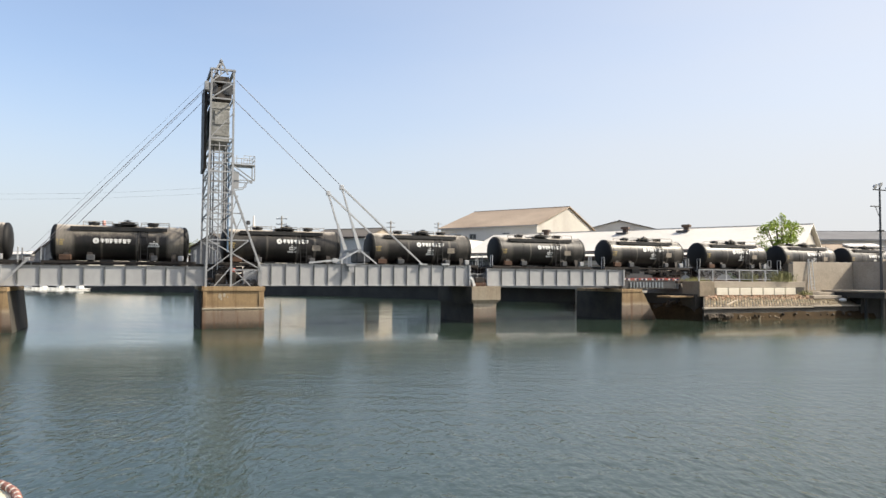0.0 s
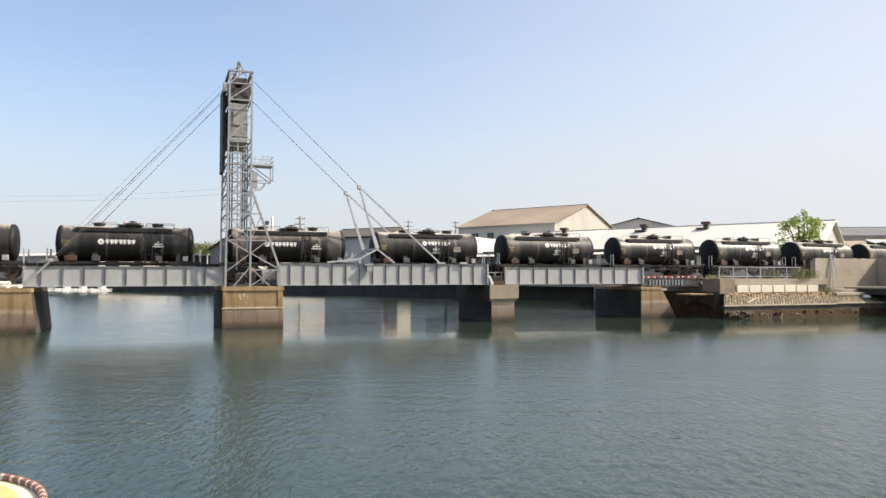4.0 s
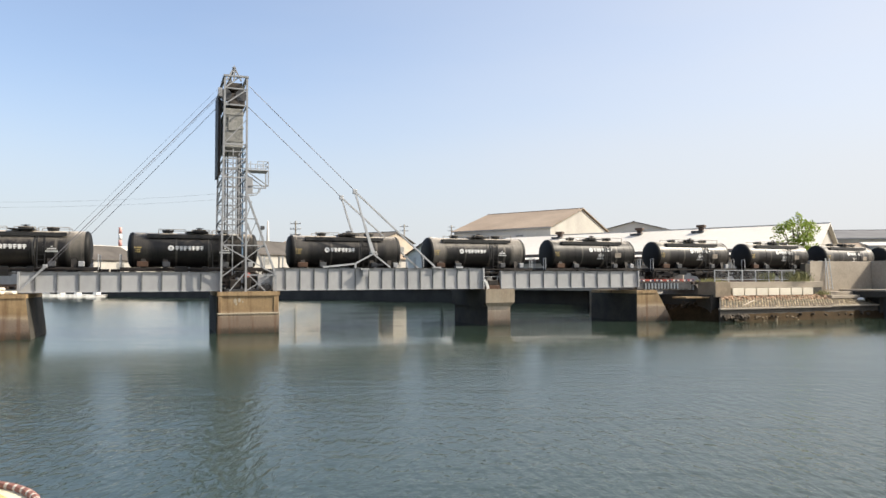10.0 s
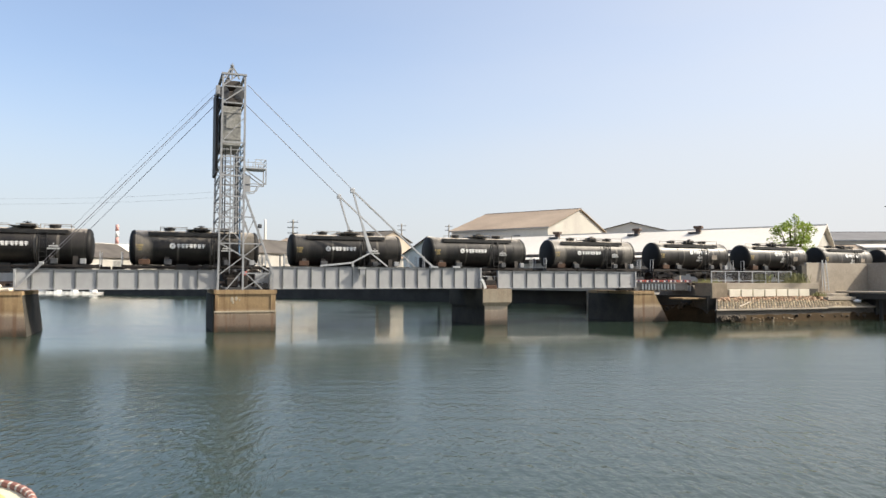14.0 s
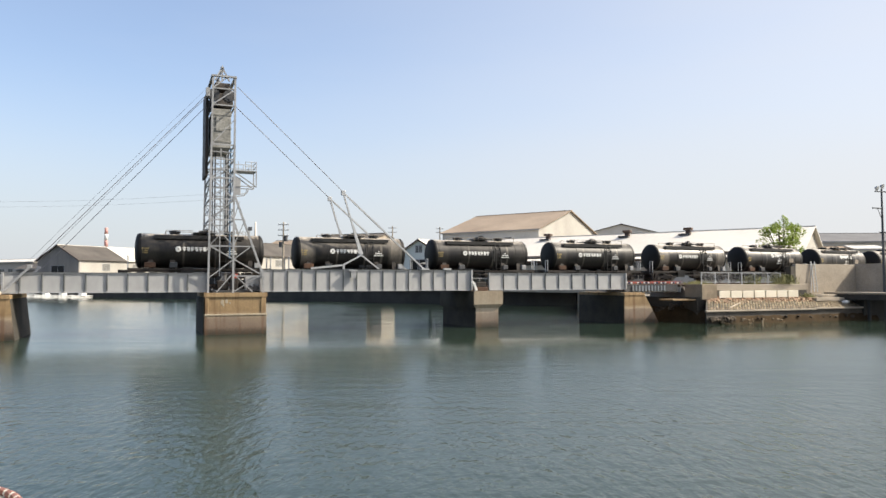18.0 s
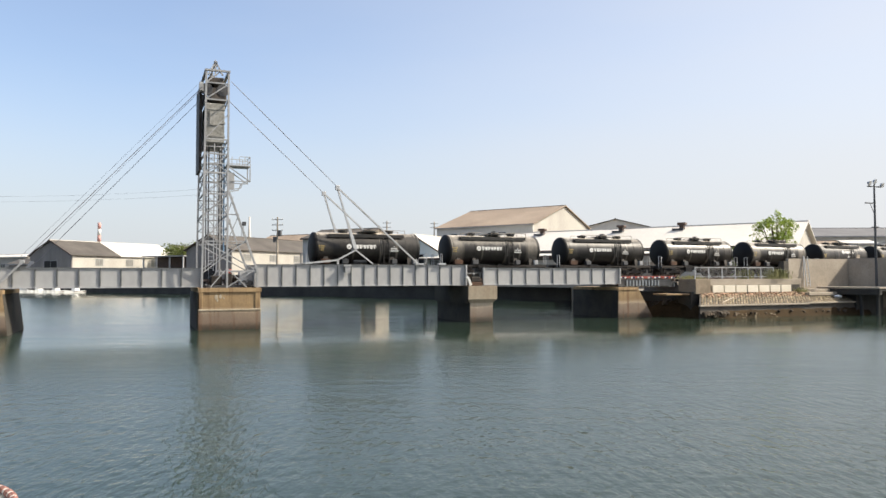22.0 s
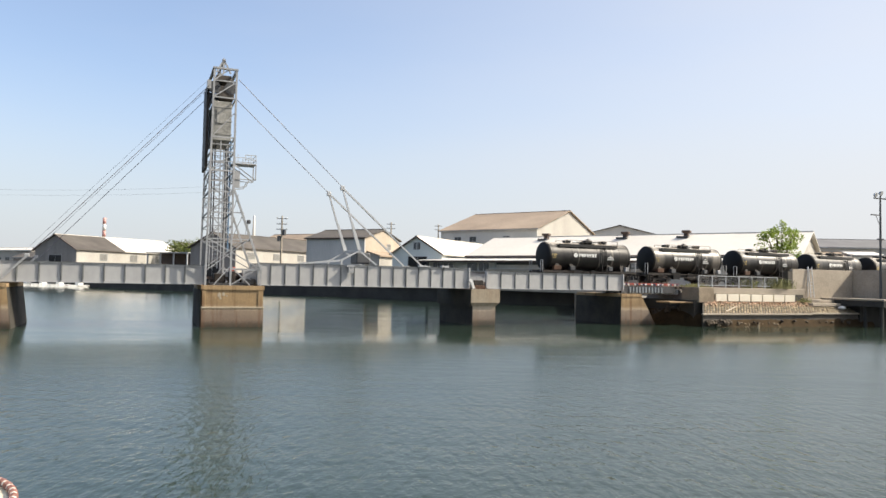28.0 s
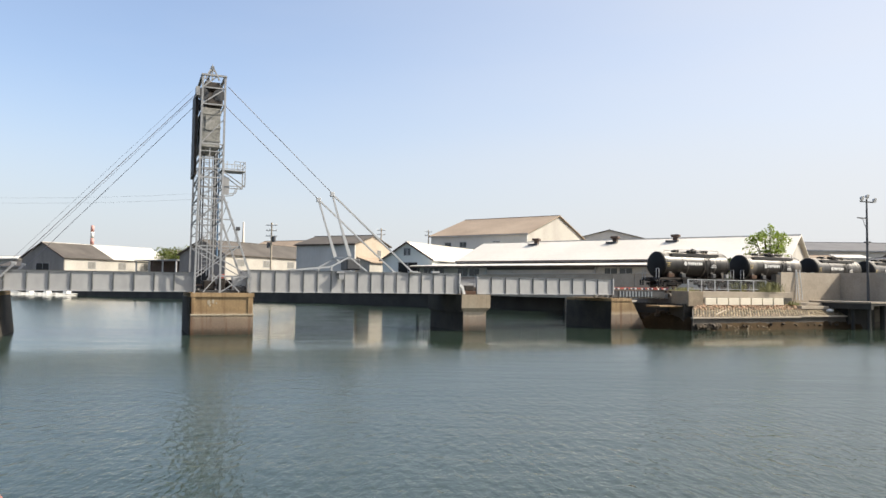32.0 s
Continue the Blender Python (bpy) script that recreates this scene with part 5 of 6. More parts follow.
    for kind_of, rows, face in (("window", windows, "f"), ("window", side_windows, "s"), ("door", doors, "f")):
        for u, z, w, hh in rows:
            if face == "f":
                part(kind_of, boxed((u - w / 2 - 0.1, u + w / 2 + 0.1, -0.07, -0.01, z - 0.1, z), (u - w / 2 - 0.1, u + w / 2 + 0.1, -0.07, -0.01, z + hh, z + hh + 0.1), (u - w / 2 - 0.1, u - w / 2, -0.07, -0.01, z, z + hh), (u + w / 2, u + w / 2 + 0.1, -0.07, -0.01, z, z + hh), (u - 0.03, u + 0.03, -0.06, -0.01, z, z + hh)), STEEL, wf)
                part("pane" if kind_of == "window" else "opening", boxed((u - w / 2, u + w / 2, -0.03, -0.005, z, z + hh)), GLASS if kind_of == "window" else DARK, wf)
            else:
                x = width
                part(kind_of, boxed((x + 0.01, x + 0.07, u - w / 2 - 0.1, u + w / 2 + 0.1, z - 0.1, z), (x + 0.01, x + 0.07, u - w / 2 - 0.1, u + w / 2 + 0.1, z + hh, z + hh + 0.1), (x + 0.01, x + 0.07, u - w / 2 - 0.1, u - w / 2, z, z + hh), (x + 0.01, x + 0.07, u + w / 2, u + w / 2 + 0.1, z, z + hh), (x + 0.01, x + 0.06, u - 0.03, u + 0.03, z, z + hh)), STEEL, ws)
                part("pane", boxed((x + 0.005, x + 0.03, u - w / 2, u + w / 2, z, z + hh)), GLASS_PALE, ws)
    return h


A1 = -26.8
c1, s1 = math.cos(radians(A1)), math.sin(radians(A1))
A2 = -35.0
c2, s2 = math.cos(radians(A2)), math.sin(radians(A2))
# dark-fronted warehouse beside the chimney
shed("warehouse", -92.6 - 16.3 * c1, 183 - 16.3 * s1, A1, 16.3, 34, 9.5, 13.3, "depth", WALL_BLACK, WALL_CREAM, ROOF_DARK, "warehouse with dark board front, cream side and half-white roof",
     doors=((8.2, 3.4, 5.0, 2.4),), roof2=ROOF_WHITE, split=0.42, trim=TRIM, side_windows=((8.0, 4.6, 2.2, 1.7), (17.5, 4.6, 2.2, 1.7), (26, 4.6, 2.2, 1.7)))
shed("warehouse", -45.8 - 13.5 * c1, 160 - 13.5 * s1, A1, 13.5, 34, 9.9, 13.1, "depth", WALL_BLACK, WALL_CREAM, ROOF_DARK, "warehouse with dark front, cream side wall and dark roof",
     trim=TRIM, side_windows=((5.0, 5.2, 2.4, 1.4), (14, 5.2, 2.4, 1.4), (23, 5.2, 2.4, 1.4)), doors=((6.8, 0.0, 4.0, 4.2),))
shed("warehouse", -54, 208, A1, 34, 18, 12.6, 15.9, "front", WALL_CREAM, WALL_CREAM, ROOF_BROWN, "long warehouse with a faded tan roof behind others")
shed("workshop", -26.2, 139, A1, 13.2, 12.8, 11.0, 12.85, "front", WALL_BLUE, WALL_TAN, ROOF_DARK, "workshop with blue-grey front, tan gable and dark roof", "workshop",
     trim=TRIM, over=0.35, side_windows=((8.6, 6.9, 1.1, 1.0),))
lean = thing("lean_to", pose(-14.4, 133, LANDZ, 0, 0, A1), "low cream lean-to against the workshop's gable", "shed")
bm = B()
hull(bm, [(0.02, 1.0, 0), (2.6, 1.0, 0), (2.6, 11.5, 0), (0.02, 11.5, 0)], [(0.02, 1.0, 6.2), (2.6, 1.0, 5.4), (2.6, 11.5, 5.4), (0.02, 11.5, 6.2)])
part("wall", bm, WALL_CREAM, lean)
bm = B()
hull(bm, [(0.02, 0.7, 6.25), (3.0, 0.7, 5.35), (3.0, 11.8, 5.35), (0.02, 11.8, 6.25)], [(0.02, 0.7, 6.45), (3.0, 0.7, 5.55), (3.0, 11.8, 5.55), (0.02, 11.8, 6.45)])
part("roof", bm, ROOF_BROWN, lean)
shed("house", -8.8, 126.4, A1, 9.7, 33, 7.9, 10.8, "depth", WALL_PALE, WALL_PALE, ROOF_WHITE, "pale green-grey gabled shed with a white roof and dark doorway", "house",
     trim=TRIM, doors=((5.0, 3.1, 3.6, 2.1),), windows=((4.5, 6.5, 0.45, 1.1), (5.2, 6.5, 0.45, 1.1)), over=0.4)
# the great brown-roofed store and the long white-roofed shed
shed("warehouse", 20.1 - 25.2 * c2, 155 - 25.2 * s2, A2, 25.2, 31, 15.0, 20.0, "front", WALL_GREY, WALL_CREAM, ROOF_BROWN, "tall warehouse with grey front, cream gable and brown roof",
     windows=((4.8, 10.1, 1.7, 1.1), (8.9, 10.1, 1.7, 1.1), (17.6, 10.1, 1.7, 1.1)), over=0.5)
shed("long_shed", 4.5, 120.9, A2, 49.8, 17.4, 7.7, 11.0, "front", WALL_GREY, WALL_CREAM, ROOF_WHITE, "very long shed with a sunlit white sheet roof", "shed", over=0.6)
for u in (10.5, 24.2, 33.6):
    v = thing("roof_vent", pose(4.5 + u * c2 - 7.2 * s2, 120.9 + u * s2 + 7.2 * c2, 10.6, 0, 0, A2), "dark sheet-metal ventilator on a white roof", "roof ventilator", "ventilators of the long shed")
    part("neck", boxed((-0.32, 0.32, -0.32, 0.32, -0.3, 0.6)), TRIM, v)
    part("cowl", bevelled(boxed((-0.62, 0.62, -0.5, 0.5, 0.6, 1.0)), 0.1), TRIM, v)
    part("apron", boxed((-1.3, 0.4, -0.7, 0.4, -0.1, 0.12)), STEEL_DARK, v)
lt = thing("lean_to", pose(4.5 - 6.5 * c2 + 3.6 * s2, 120.9 - 6.5 * s2 - 3.6 * c2, LANDZ, 0, 0, A2), "long low lean-to with blue-grey front and a pale roof", "shed")
bm = B()
hull(bm, [(-1, -1.2, 4.35), (50, -1.2, 4.35), (50, 3.55, 4.85), (-1, 3.55, 4.85)], [(-1, -1.2, 4.53), (50, -1.2, 4.53), (50, 3.55, 5.03), (-1, 3.55, 5.03)])
part("roof", bm, ROOF_WHITE, lt, "pale sheet roof")
for u0, u1, m_ in ((0.3, 13.4, WALL_GREY), (13.45, 31.9, WALL_BLUE), (31.95, 49.7, WALL_GREY)):
    part("wall", boxed((u0, u1, 0.5, 0.7, 0, 4.5)), m_, lt)
for i in range(4):
    part("shutter", boxed((14.0 + i * 4.4, 18.1 + i * 4.4, 0.42, 0.49, 0, 3.9)), WALL_BLUE, lt, "blue-grey roller shutter")
part("shutter_head", boxed((13.6, 31.8, 0.36, 0.49, 3.9, 4.4)), STEEL_DARK, lt)
part("fascia", boxed((-1, 50, -1.28, -1.21, 4.22, 4.48)), TRIM, lt)
# dark strips added for the shade between the long roof's eave and the lean-to
part("gutter", boxed((6.0, 50, 2.86, 3.02, 5.22, 5.42)), TRIM, lt, "dark strip for the shade under the long roof's eave")
part("upper_board", boxed((6.0, 50, 3.3, 3.5, 5.0, 5.4)), TRIM, lt)
me_w = mesh_of("window", boxed((-0.9, 0.9, 0.44, 0.49, 2.9, 4.1)), GLASS)
me_f = mesh_of("window_frame", boxed((-1.0, 1.0, 0.40, 0.47, 4.1, 4.2), (-1.0, 1.0, 0.40, 0.47, 2.8, 2.9), (-0.04, 0.04, 0.40, 0.47, 2.9, 4.1)), STEEL_LIGHT)
for u in (2.2, 4.4, 9.0, 11.2, 34.0, 36.2, 41, 43.2):
    share("window", me_w, lt, pose(u, 0, 0))
    share("window_frame", me_f, lt, pose(u, 0, 0))
me_p = mesh_of("post", boxed((-0.08, 0.08, 0.0, 0.16, 0, 4.46)), STEEL_LIGHT)
for u in (13.6, 31.8, 40):
    share("post", me_p, lt, pose(u, 0, 0))
for i, m_ in enumerate((RED, WHITE, WHITE, RED)):
    part("sign_plate", bevelled(boxed((21.0 + i * 1.55, 21.55 + i * 1.55, 0.30, 0.35, 2.75, 3.15)), 0.02, 1), m_, lt, "small painted sign plate")
part("pilaster", boxed((-0.05, 0.4, 0.3, 0.5, 0, 4.45)), STEEL_DARK, lt)
yard = thing("yard_wall", pose(6.3, 104.5, LANDZ, 0, 0, -51), "grey concrete yard wall behind the railway", "wall", kind="structure")
me_p = mesh_of("panel", boxed((0.02, 2.98, 0, 0.2, 0, 2.9)), CONCRETE)
for i in range(10):
    share("panel", me_p, yard, pose(i * 3.0, 0, 0))
part("coping", boxed((0, 30, -0.05, 0.25, 2.9, 3.02)), CONCRETE, yard)
shed("warehouse", 36, 194, -12, 22, 20, 16.0, 18.8, "depth", WALL_GREY, WALL_GREY, ROOF_DARK, "distant grey warehouse with a dark roof", windows=())
shed("warehouse", 76, 152, -2, 52, 22, 11.9, 14.2, "front", WALL_GREY, WALL_GREY, ROOF_SLATE, "wide distant warehouse with a low dark slate roof", windows=tuple((4 + 6 * i, 6.5, 3.0, 1.5) for i in range(8)))
shed("shed", 61.5, 122, -8, 6.5, 8, 8.3, 9.5, "front", WALL_CREAM, WALL_CREAM, ROOF_BROWN, "small cream shed with a reddish brown roof behind the train", "shed", windows=((2, 4.2, 1.4, 1.0),))
shed("shed", 68.8, 121.5, -8, 4.2, 7, 9.0, 9.6, "front", WALL_PALE, WALL_PALE, ROOF_WHITE, "small pale shed with a white roof behind the train", "shed")
shed("shed", 73.6, 121, -8, 10, 9, 7.9, 9.3, "depth", WALL_PALE, WALL_CREAM, ROOF_SLATE, "low shed with a grey slate gable roof behind the train", "shed", windows=((3, 2.8, 1.6, 1.2), (7, 2.8, 1.6, 1.2)))
shed("shed", 84, 128, -8, 18, 10, 9.0, 10.4, "front", mat("faded green cladding", (0.1344, 0.2016, 0.168), (0.1848, 0.2604, 0.2184), 0.7, 0, 0.3, 4, 0.1), WALL_CREAM, ROOF_DARK, "faded green shed behind the train", "shed")
shed("shed", -150, 226, A1, 34, 10, 9.8, 10.7, "front", WALL_CREAM, WALL_CREAM, ROOF_WHITE, "low pale building with a flat roof at the water", "shed", windows=tuple((3 + 4 * i, 4.0, 2.0, 1.5) for i in range(7)))
shed("shed", -122, 206, A1, 12, 8, 7.6, 9.0, "front", WALL_BLACK, WALL_GREY, ROOF_DARK, "small dark shed beside the warehouse", "shed")

# open lorry shelter between the warehouses
shelter = thing("lorry_shelter", pose(-73, 178, LANDZ, 0, 0, A1), "open steel shelter with a pale flat roof", "shelter")
part("roof", boxed((0, 14, 0, 8, 6.5, 6.72)), STEEL, shelter)
for u in (0.4, 4.8, 9.2, 13.6):
    for y in (0.3, 7.7):
        part("post", boxed((u - 0.14, u + 0.14, y - 0.14, y + 0.14, 0, 6.4)), STEEL_LIGHT, shelter)
# dark panel added for the shade inside the shelter
part("back_panel", boxed((0, 14, 5.0, 5.15, 0, 6.5)), TRIM, shelter, "dark panel for the shaded inside of the shelter")
lorry = thing("lorry", pose(-66, 175.8, LANDZ, 0, 0, A1), "small pale green lorry parked beneath the shelter", "lorry")
part("cab", bevelled(boxed((0, 1.9, 0, 2.1, 0.6, 3.0)), 0.15), mat("pale green paint", (0.21, 0.3528, 0.3192), (0.2688, 0.42, 0.378), 0.4), lorry)
part("windscreen", boxed((0.2, 1.7, -0.02, 0.02, 1.9, 2.7)), GLASS, lorry)
part("bed", bevelled(boxed((2.0, 6.0, 0, 2.1, 1.0, 2.2)), 0.05), STEEL, lorry)
for x in (0.9, 4.8):
    for y in (0.1, 2.0):
        bm = B()
        lathe(bm, [(-0.14, 0.2), (-0.14, 0.5), (0.14, 0.5), (0.14, 0.2)], 18)
        part("wheel", bm, BOGIE, lorry, at=pose(x, y, 0.5, 0, 0, 90))

# chimney and stack far behind
# red paled for the distant haze, put into its colour
HAZED_RED = mat("red paint paled by haze", (0.40, 0.20, 0.18), (0.48, 0.27, 0.245), 0.7, 0, 0.3, 3, 0.05)
chim = thing("chimney", pose(-187.5, 400, LANDZ), "tall red and white banded factory chimney", "chimney")
for i in range(9):
    bm = B()
    lathe(bm, [(i * 3.55, 1.15 - i * 0.03), ((i + 1) * 3.55, 1.12 - i * 0.03)], 24, "z")
    part("band", bm, HAZED_RED if i % 2 == 0 else WHITE, chim, "red painted band" if i % 2 == 0 else "white painted band", True)
stack = thing("stack", pose(-131, 500, LANDZ), "slender white factory stack with a lattice mast", "chimney")
bm = B()
lathe(bm, [(0, 1.9), (30, 1.0), (43, 0.55), (43.4, 0.3)], 20, "z")
part("shaft", bm, ROOF_WHITE, stack, smooth=True)
part("mast", bars([((-4.5, -3, 0), (-3.2, -3, 38)), ((-7.5, -3, 0), (-4.0, -3, 38)), ((-7, -3, 6), (-4.2, -3, 14)), ((-4.2, -3, 14), (-5.6, -3, 24))], 0.4), STEEL_LIGHT, stack)


def utility_pole(m, height, label, arms=3, cans=2):
    p = thing("utility_pole", m, label, "utility pole", "utility poles")
    bm = B()
    tube(bm, (0, 0, 0), (0, 0, height), 0.19, 12, 0.12)
    part("pole", bm, CONCRETE, p)
    for i in range(arms):
        part("cross_arm", boxed((-0.9, 0.9, -0.06, 0.06, height - 0.5 - i * 0.9, height - 0.38 - i * 0.9)), STEEL, p)
        for x in (-0.8, -0.3, 0.3, 0.8):
            bm = B()
            tube(bm, (x, 0, height - 0.4 - i * 0.9), (x, 0, height - 0.2 - i * 0.9), 0.06, 8)
            part("insulator", bm, WHITE, p)
    for i in range(cans):
        bm = B()
        tube(bm, (0.42 * (-1) ** i, 0, height - 3.2 - i * 1.0), (0.42 * (-1) ** i, 0, height - 2.3 - i * 1.0), 0.3, 14)
        part("transformer", bm, STEEL_DARK, p, "dark round transformer")
    return p


utility_pole(pose(-26.8, 120, LANDZ), 11.4, "concrete utility pole with transformers and cross-arms")
utility_pole(pose(-11.0, 152, LANDZ), 13.2, "utility pole behind the workshop", 2, 0)
utility_pole(pose(-1.2, 172, LANDZ), 14.5, "utility pole beside the tall warehouse", 2, 0)
utility_pole(pose(-104.2, 196, LANDZ), 11.0, "utility pole beside the dark warehouse", 2, 0)


# ---- plants ----
def leaves(bm, centre, radii, count, size, rnd):
    for i in range(count):
        d = Vector((rnd.gauss(0, 1), rnd.gauss(0, 1), rnd.gauss(0, 1))).normalized() * rnd.uniform(0.55, 1.0)
        p = Vector(centre) + Vector((d.x * radii[0], d.y * radii[1], d.z * radii[2]))
        a = Vector((rnd.uniform(-1, 1), rnd.uniform(-1, 1), rnd.uniform(-0.6, 0.6))).normalized() * size * rnd.uniform(0.6, 1.3)
        b = a.cross(Vector((rnd.uniform(-1, 1), rnd.uniform(-1, 1), rnd.uniform(0.2, 1)))).normalized() * size * 0.45
        v = [bm.verts.new(q) for q in (p - a, p + b, p + a, p - b)]
        bm.faces.new(v)


def tree(m, height, spread, clumps, per, size, material, label, seed, crown=0.5, sprigs=()):
    rnd = random.Random(seed)
    t = thing("tree", m, label, "tree")
    bm = B()
    tube(bm, (0, 0, 0), (0.1, 0, height * 0.45), 0.035 * height, 10, 0.02 * height)
    part("trunk", bm, BARK, t)
    bm, lm = B(), B()
    for i in range(clumps):
        a = 2.4 * i + rnd.uniform(-0.4, 0.4)
        rr = spread * math.sqrt(rnd.uniform(0.02, 1.0)) * 0.8
        z = height * (1 - crown) + height * crown * rnd.uniform(0.05, 0.95) * (1 - 0.3 * (rr / spread) ** 2)
        tip = (rr * math.cos(a), rr * math.sin(a), z)
        if i % 3 == 0:
            tube(lm, (0.05, 0, height * rnd.uniform(0.25, 0.45)), tip, 0.012 * height, 6, 0.004 * height)
        k = rnd.uniform(0.2, 0.36) * spread
        leaves(bm, tip, (k, k, k * 0.75), per, size, rnd)
    for tip in sprigs:
        tube(lm, (0.05, 0, height * 0.42), tip, 0.008 * height, 6, 0.003 * height)
        leaves(bm, tip, (0.34, 0.34, 0.45), per // 2, size, rnd)
    part("limbs", lm, BARK, t)
    tagged(part("crown", bm, material, t), kind="stuff")
    return t


tree(pose(39.3, 84.5, LANDZ), 8.7, 2.75, 44, 72, 0.17, LEAF, "bushy bright green tree behind the train", 3, 0.66, ((0.3, 0.0, 8.75), (0.55, 0.1, 8.4), (-1.9, 0, 7.3), (2.3, 0, 5.0)))
tree(pose(35.2, 85, LANDZ), 5.4, 1.9, 22, 60, 0.16, LEAF_DULL, "low dark green shrub behind the train", 5, 0.75)
tree(pose(36.8, 86, LANDZ), 5.0, 1.6, 18, 60, 0.16, LEAF, "low green shrub behind the train", 6, 0.75)
tree(pose(-72.5, 205, LANDZ), 11.6, 6.2, 54, 60, 0.35, LEAF_OLIVE, "broad olive green tree between the warehouses", 9, 0.7)
tree(pose(-64, 199, LANDZ), 11.2, 6.0, 54, 60, 0.32, LEAF_OLIVE, "broad olive green tree between the warehouses", 10, 0.7)
shed("shed", -84, 222, A1, 9.5, 12, 10.8, 13.2, "depth", WALL_BLACK, WALL_CREAM, ROOF_DARK, "dark gabled shed behind the trees", "shed", trim=TRIM)


def tuft(s, n, z, height, spread, count, seed, label, material):
    rnd = random.Random(seed)
    bm = B()
    for i in range(count):
        x, y = rnd.gauss(0, spread * 0.45), rnd.gauss(0, spread * 0.3)
        h = height * rnd.uniform(0.4, 1.0)
        lean_ = Vector((rnd.uniform(-0.4, 0.4), rnd.uniform(-0.4, 0.4), 0)) * h
        w = 0.02 * rnd.uniform(0.7, 1.6)
        v = [bm.verts.new(q) for q in ((x - w, y, 0), (x + w, y, 0), (x + lean_.x * 0.4 + w * 0.7, y + lean_.y * 0.4, h * 0.6), (x + lean_.x, y + lean_.y, h))]
        bm.faces.new(v)
    solid("weeds", bm, material, on_bridge(s, n, z), label, "weeds", kind="stuff")


# ---- right shore ----
slab = thing("shore_slab", BRIDGE, "concrete ledge on the shore beside the track", "retaining wall", kind="structure")
part("slab", bevelled(boxed((38.6, 49.9, -2.3, -0.3, 2.78, 3.32)), 0.03), CONCRETE, slab)
part("corner_block", bevelled(boxed((37.2, 38.9, -2.5, -0.3, 2.0, 3.34)), 0.04), mat("brown stained concrete", (0.17, 0.135, 0.095), (0.30, 0.24, 0.17), 0.9, 0, 0.9, 8, 0.3, thick=0.02), slab)
part("ledge", bevelled(boxed((34.4, 37.18, -2.1, -0.3, 1.92, 2.06)), 0.03), PIER, slab, "low brown concrete ledge")
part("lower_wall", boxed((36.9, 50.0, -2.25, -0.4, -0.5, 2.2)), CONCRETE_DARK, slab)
me = mesh_of("panel", bevelled(boxed((0.04, 1.28, -2.48, -2.2, 2.12, 2.76)), 0.025), CONCRETE_PALE)
for i in range(7):
    share("panel", me, slab, pose(39.1 + i * 1.36, 0, 0))
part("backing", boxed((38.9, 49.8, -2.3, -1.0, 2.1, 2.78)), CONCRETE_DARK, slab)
fence = thing("fence", BRIDGE, "low white steel fence along the shore ledge", "fence")
me = mesh_of("post", boxed((-0.035, 0.035, -2.035, -1.965, 3.32, 4.38)), STEEL_LIGHT)
for i in range(7):
    share("post", me, fence, pose(37.6 + i * 1.54, 0, 0))
part("rail", boxed((37.6, 46.84, -2.03, -1.97, 4.32, 4.38)), STEEL_LIGHT, fence)
part("rail", boxed((37.6, 46.84, -2.03, -1.97, 3.5, 3.55)), STEEL_LIGHT, fence)
bm = B()
for i in range(62):
    box(bm, 37.62 + i * 0.149, 37.63 + i * 0.149, -2.005, -1.995, 3.55, 4.32)
for i in range(5):
    box(bm, 37.6, 48.96, -2.008, -1.992, 3.66 + i * 0.13, 3.668 + i * 0.13)
tagged(part("mesh", bm, STEEL, fence), kind="stuff")
# sloping apron of setts
apron = thing("revetment", BRIDGE, "sloping shore apron of weathered brown setts", "revetment", kind="structure")
SHEAR = 1.75
bm = B()
hull(bm, [(36.0, -4.35, -0.4), (55.3, -4.35, -0.4), (57.1, -2.2, -0.4), (37.7, -2.2, -0.4)], [(36.1, -4.2, 1.12), (55.2, -4.2, 1.12), (57.0, -2.3, 2.02), (37.8, -2.3, 2.02)])
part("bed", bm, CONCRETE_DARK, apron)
for u0, u1, z0 in ((36.0, 48.6, 1.0), (48.6, 55.25, 1.06)):
    part("toe_beam", bevelled(boxed((u0, u1, -4.38, -4.12, z0, z0 + 0.15)), 0.03), CONCRETE, apron)
me = mesh_of("sett", bevelled(boxed((-0.083, 0.083, -0.255, 0.255, -0.06, 0.06)), 0.03, 1), BRICK)
rnd = random.Random(4)
tilt = math.degrees(math.atan2(1.04, 1.9))
slant = -math.degrees(math.atan2(SHEAR, 1.9))
for j in range(5):
    for i in range(46):
        u = (j + 0.5) / 5
        share("sett", me, apron, pose(38.1 - SHEAR * (1 - u) + i * 0.315 + rnd.uniform(-0.02, 0.02), -4.2 + 1.9 * u, 1.13 + 0.9 * u + rnd.uniform(-0.012, 0.012), tilt * 0.72 + rnd.uniform(-2, 2), rnd.uniform(-3, 3), slant + rnd.uniform(-3, 3)))
bm = B()
for j in range(5):
    for i in range(46, 60):
        u = (j + 0.5) / 5
        x, y, z = 38.1 - SHEAR * (1 - u) + i * 0.315 + rnd.uniform(-0.02, 0.02), -4.2 + 1.9 * u, 1.13 + 0.9 * u + 0.02 + rnd.uniform(-0.02, 0.03)
        hull(bm, [(x - 0.105, y - 0.15, z - 0.12), (x + 0.105, y - 0.15, z - 0.12), (x + 0.105, y + 0.15, z + 0.04), (x - 0.105, y + 0.15, z + 0.04)], [(x - 0.1, y - 0.16, z - 0.03), (x + 0.1, y - 0.16, z - 0.03), (x + 0.1, y + 0.14, z + 0.12), (x - 0.1, y + 0.14, z + 0.12)])
tagged(part("far_setts", bm, BRICK, apron), kind="stuff")


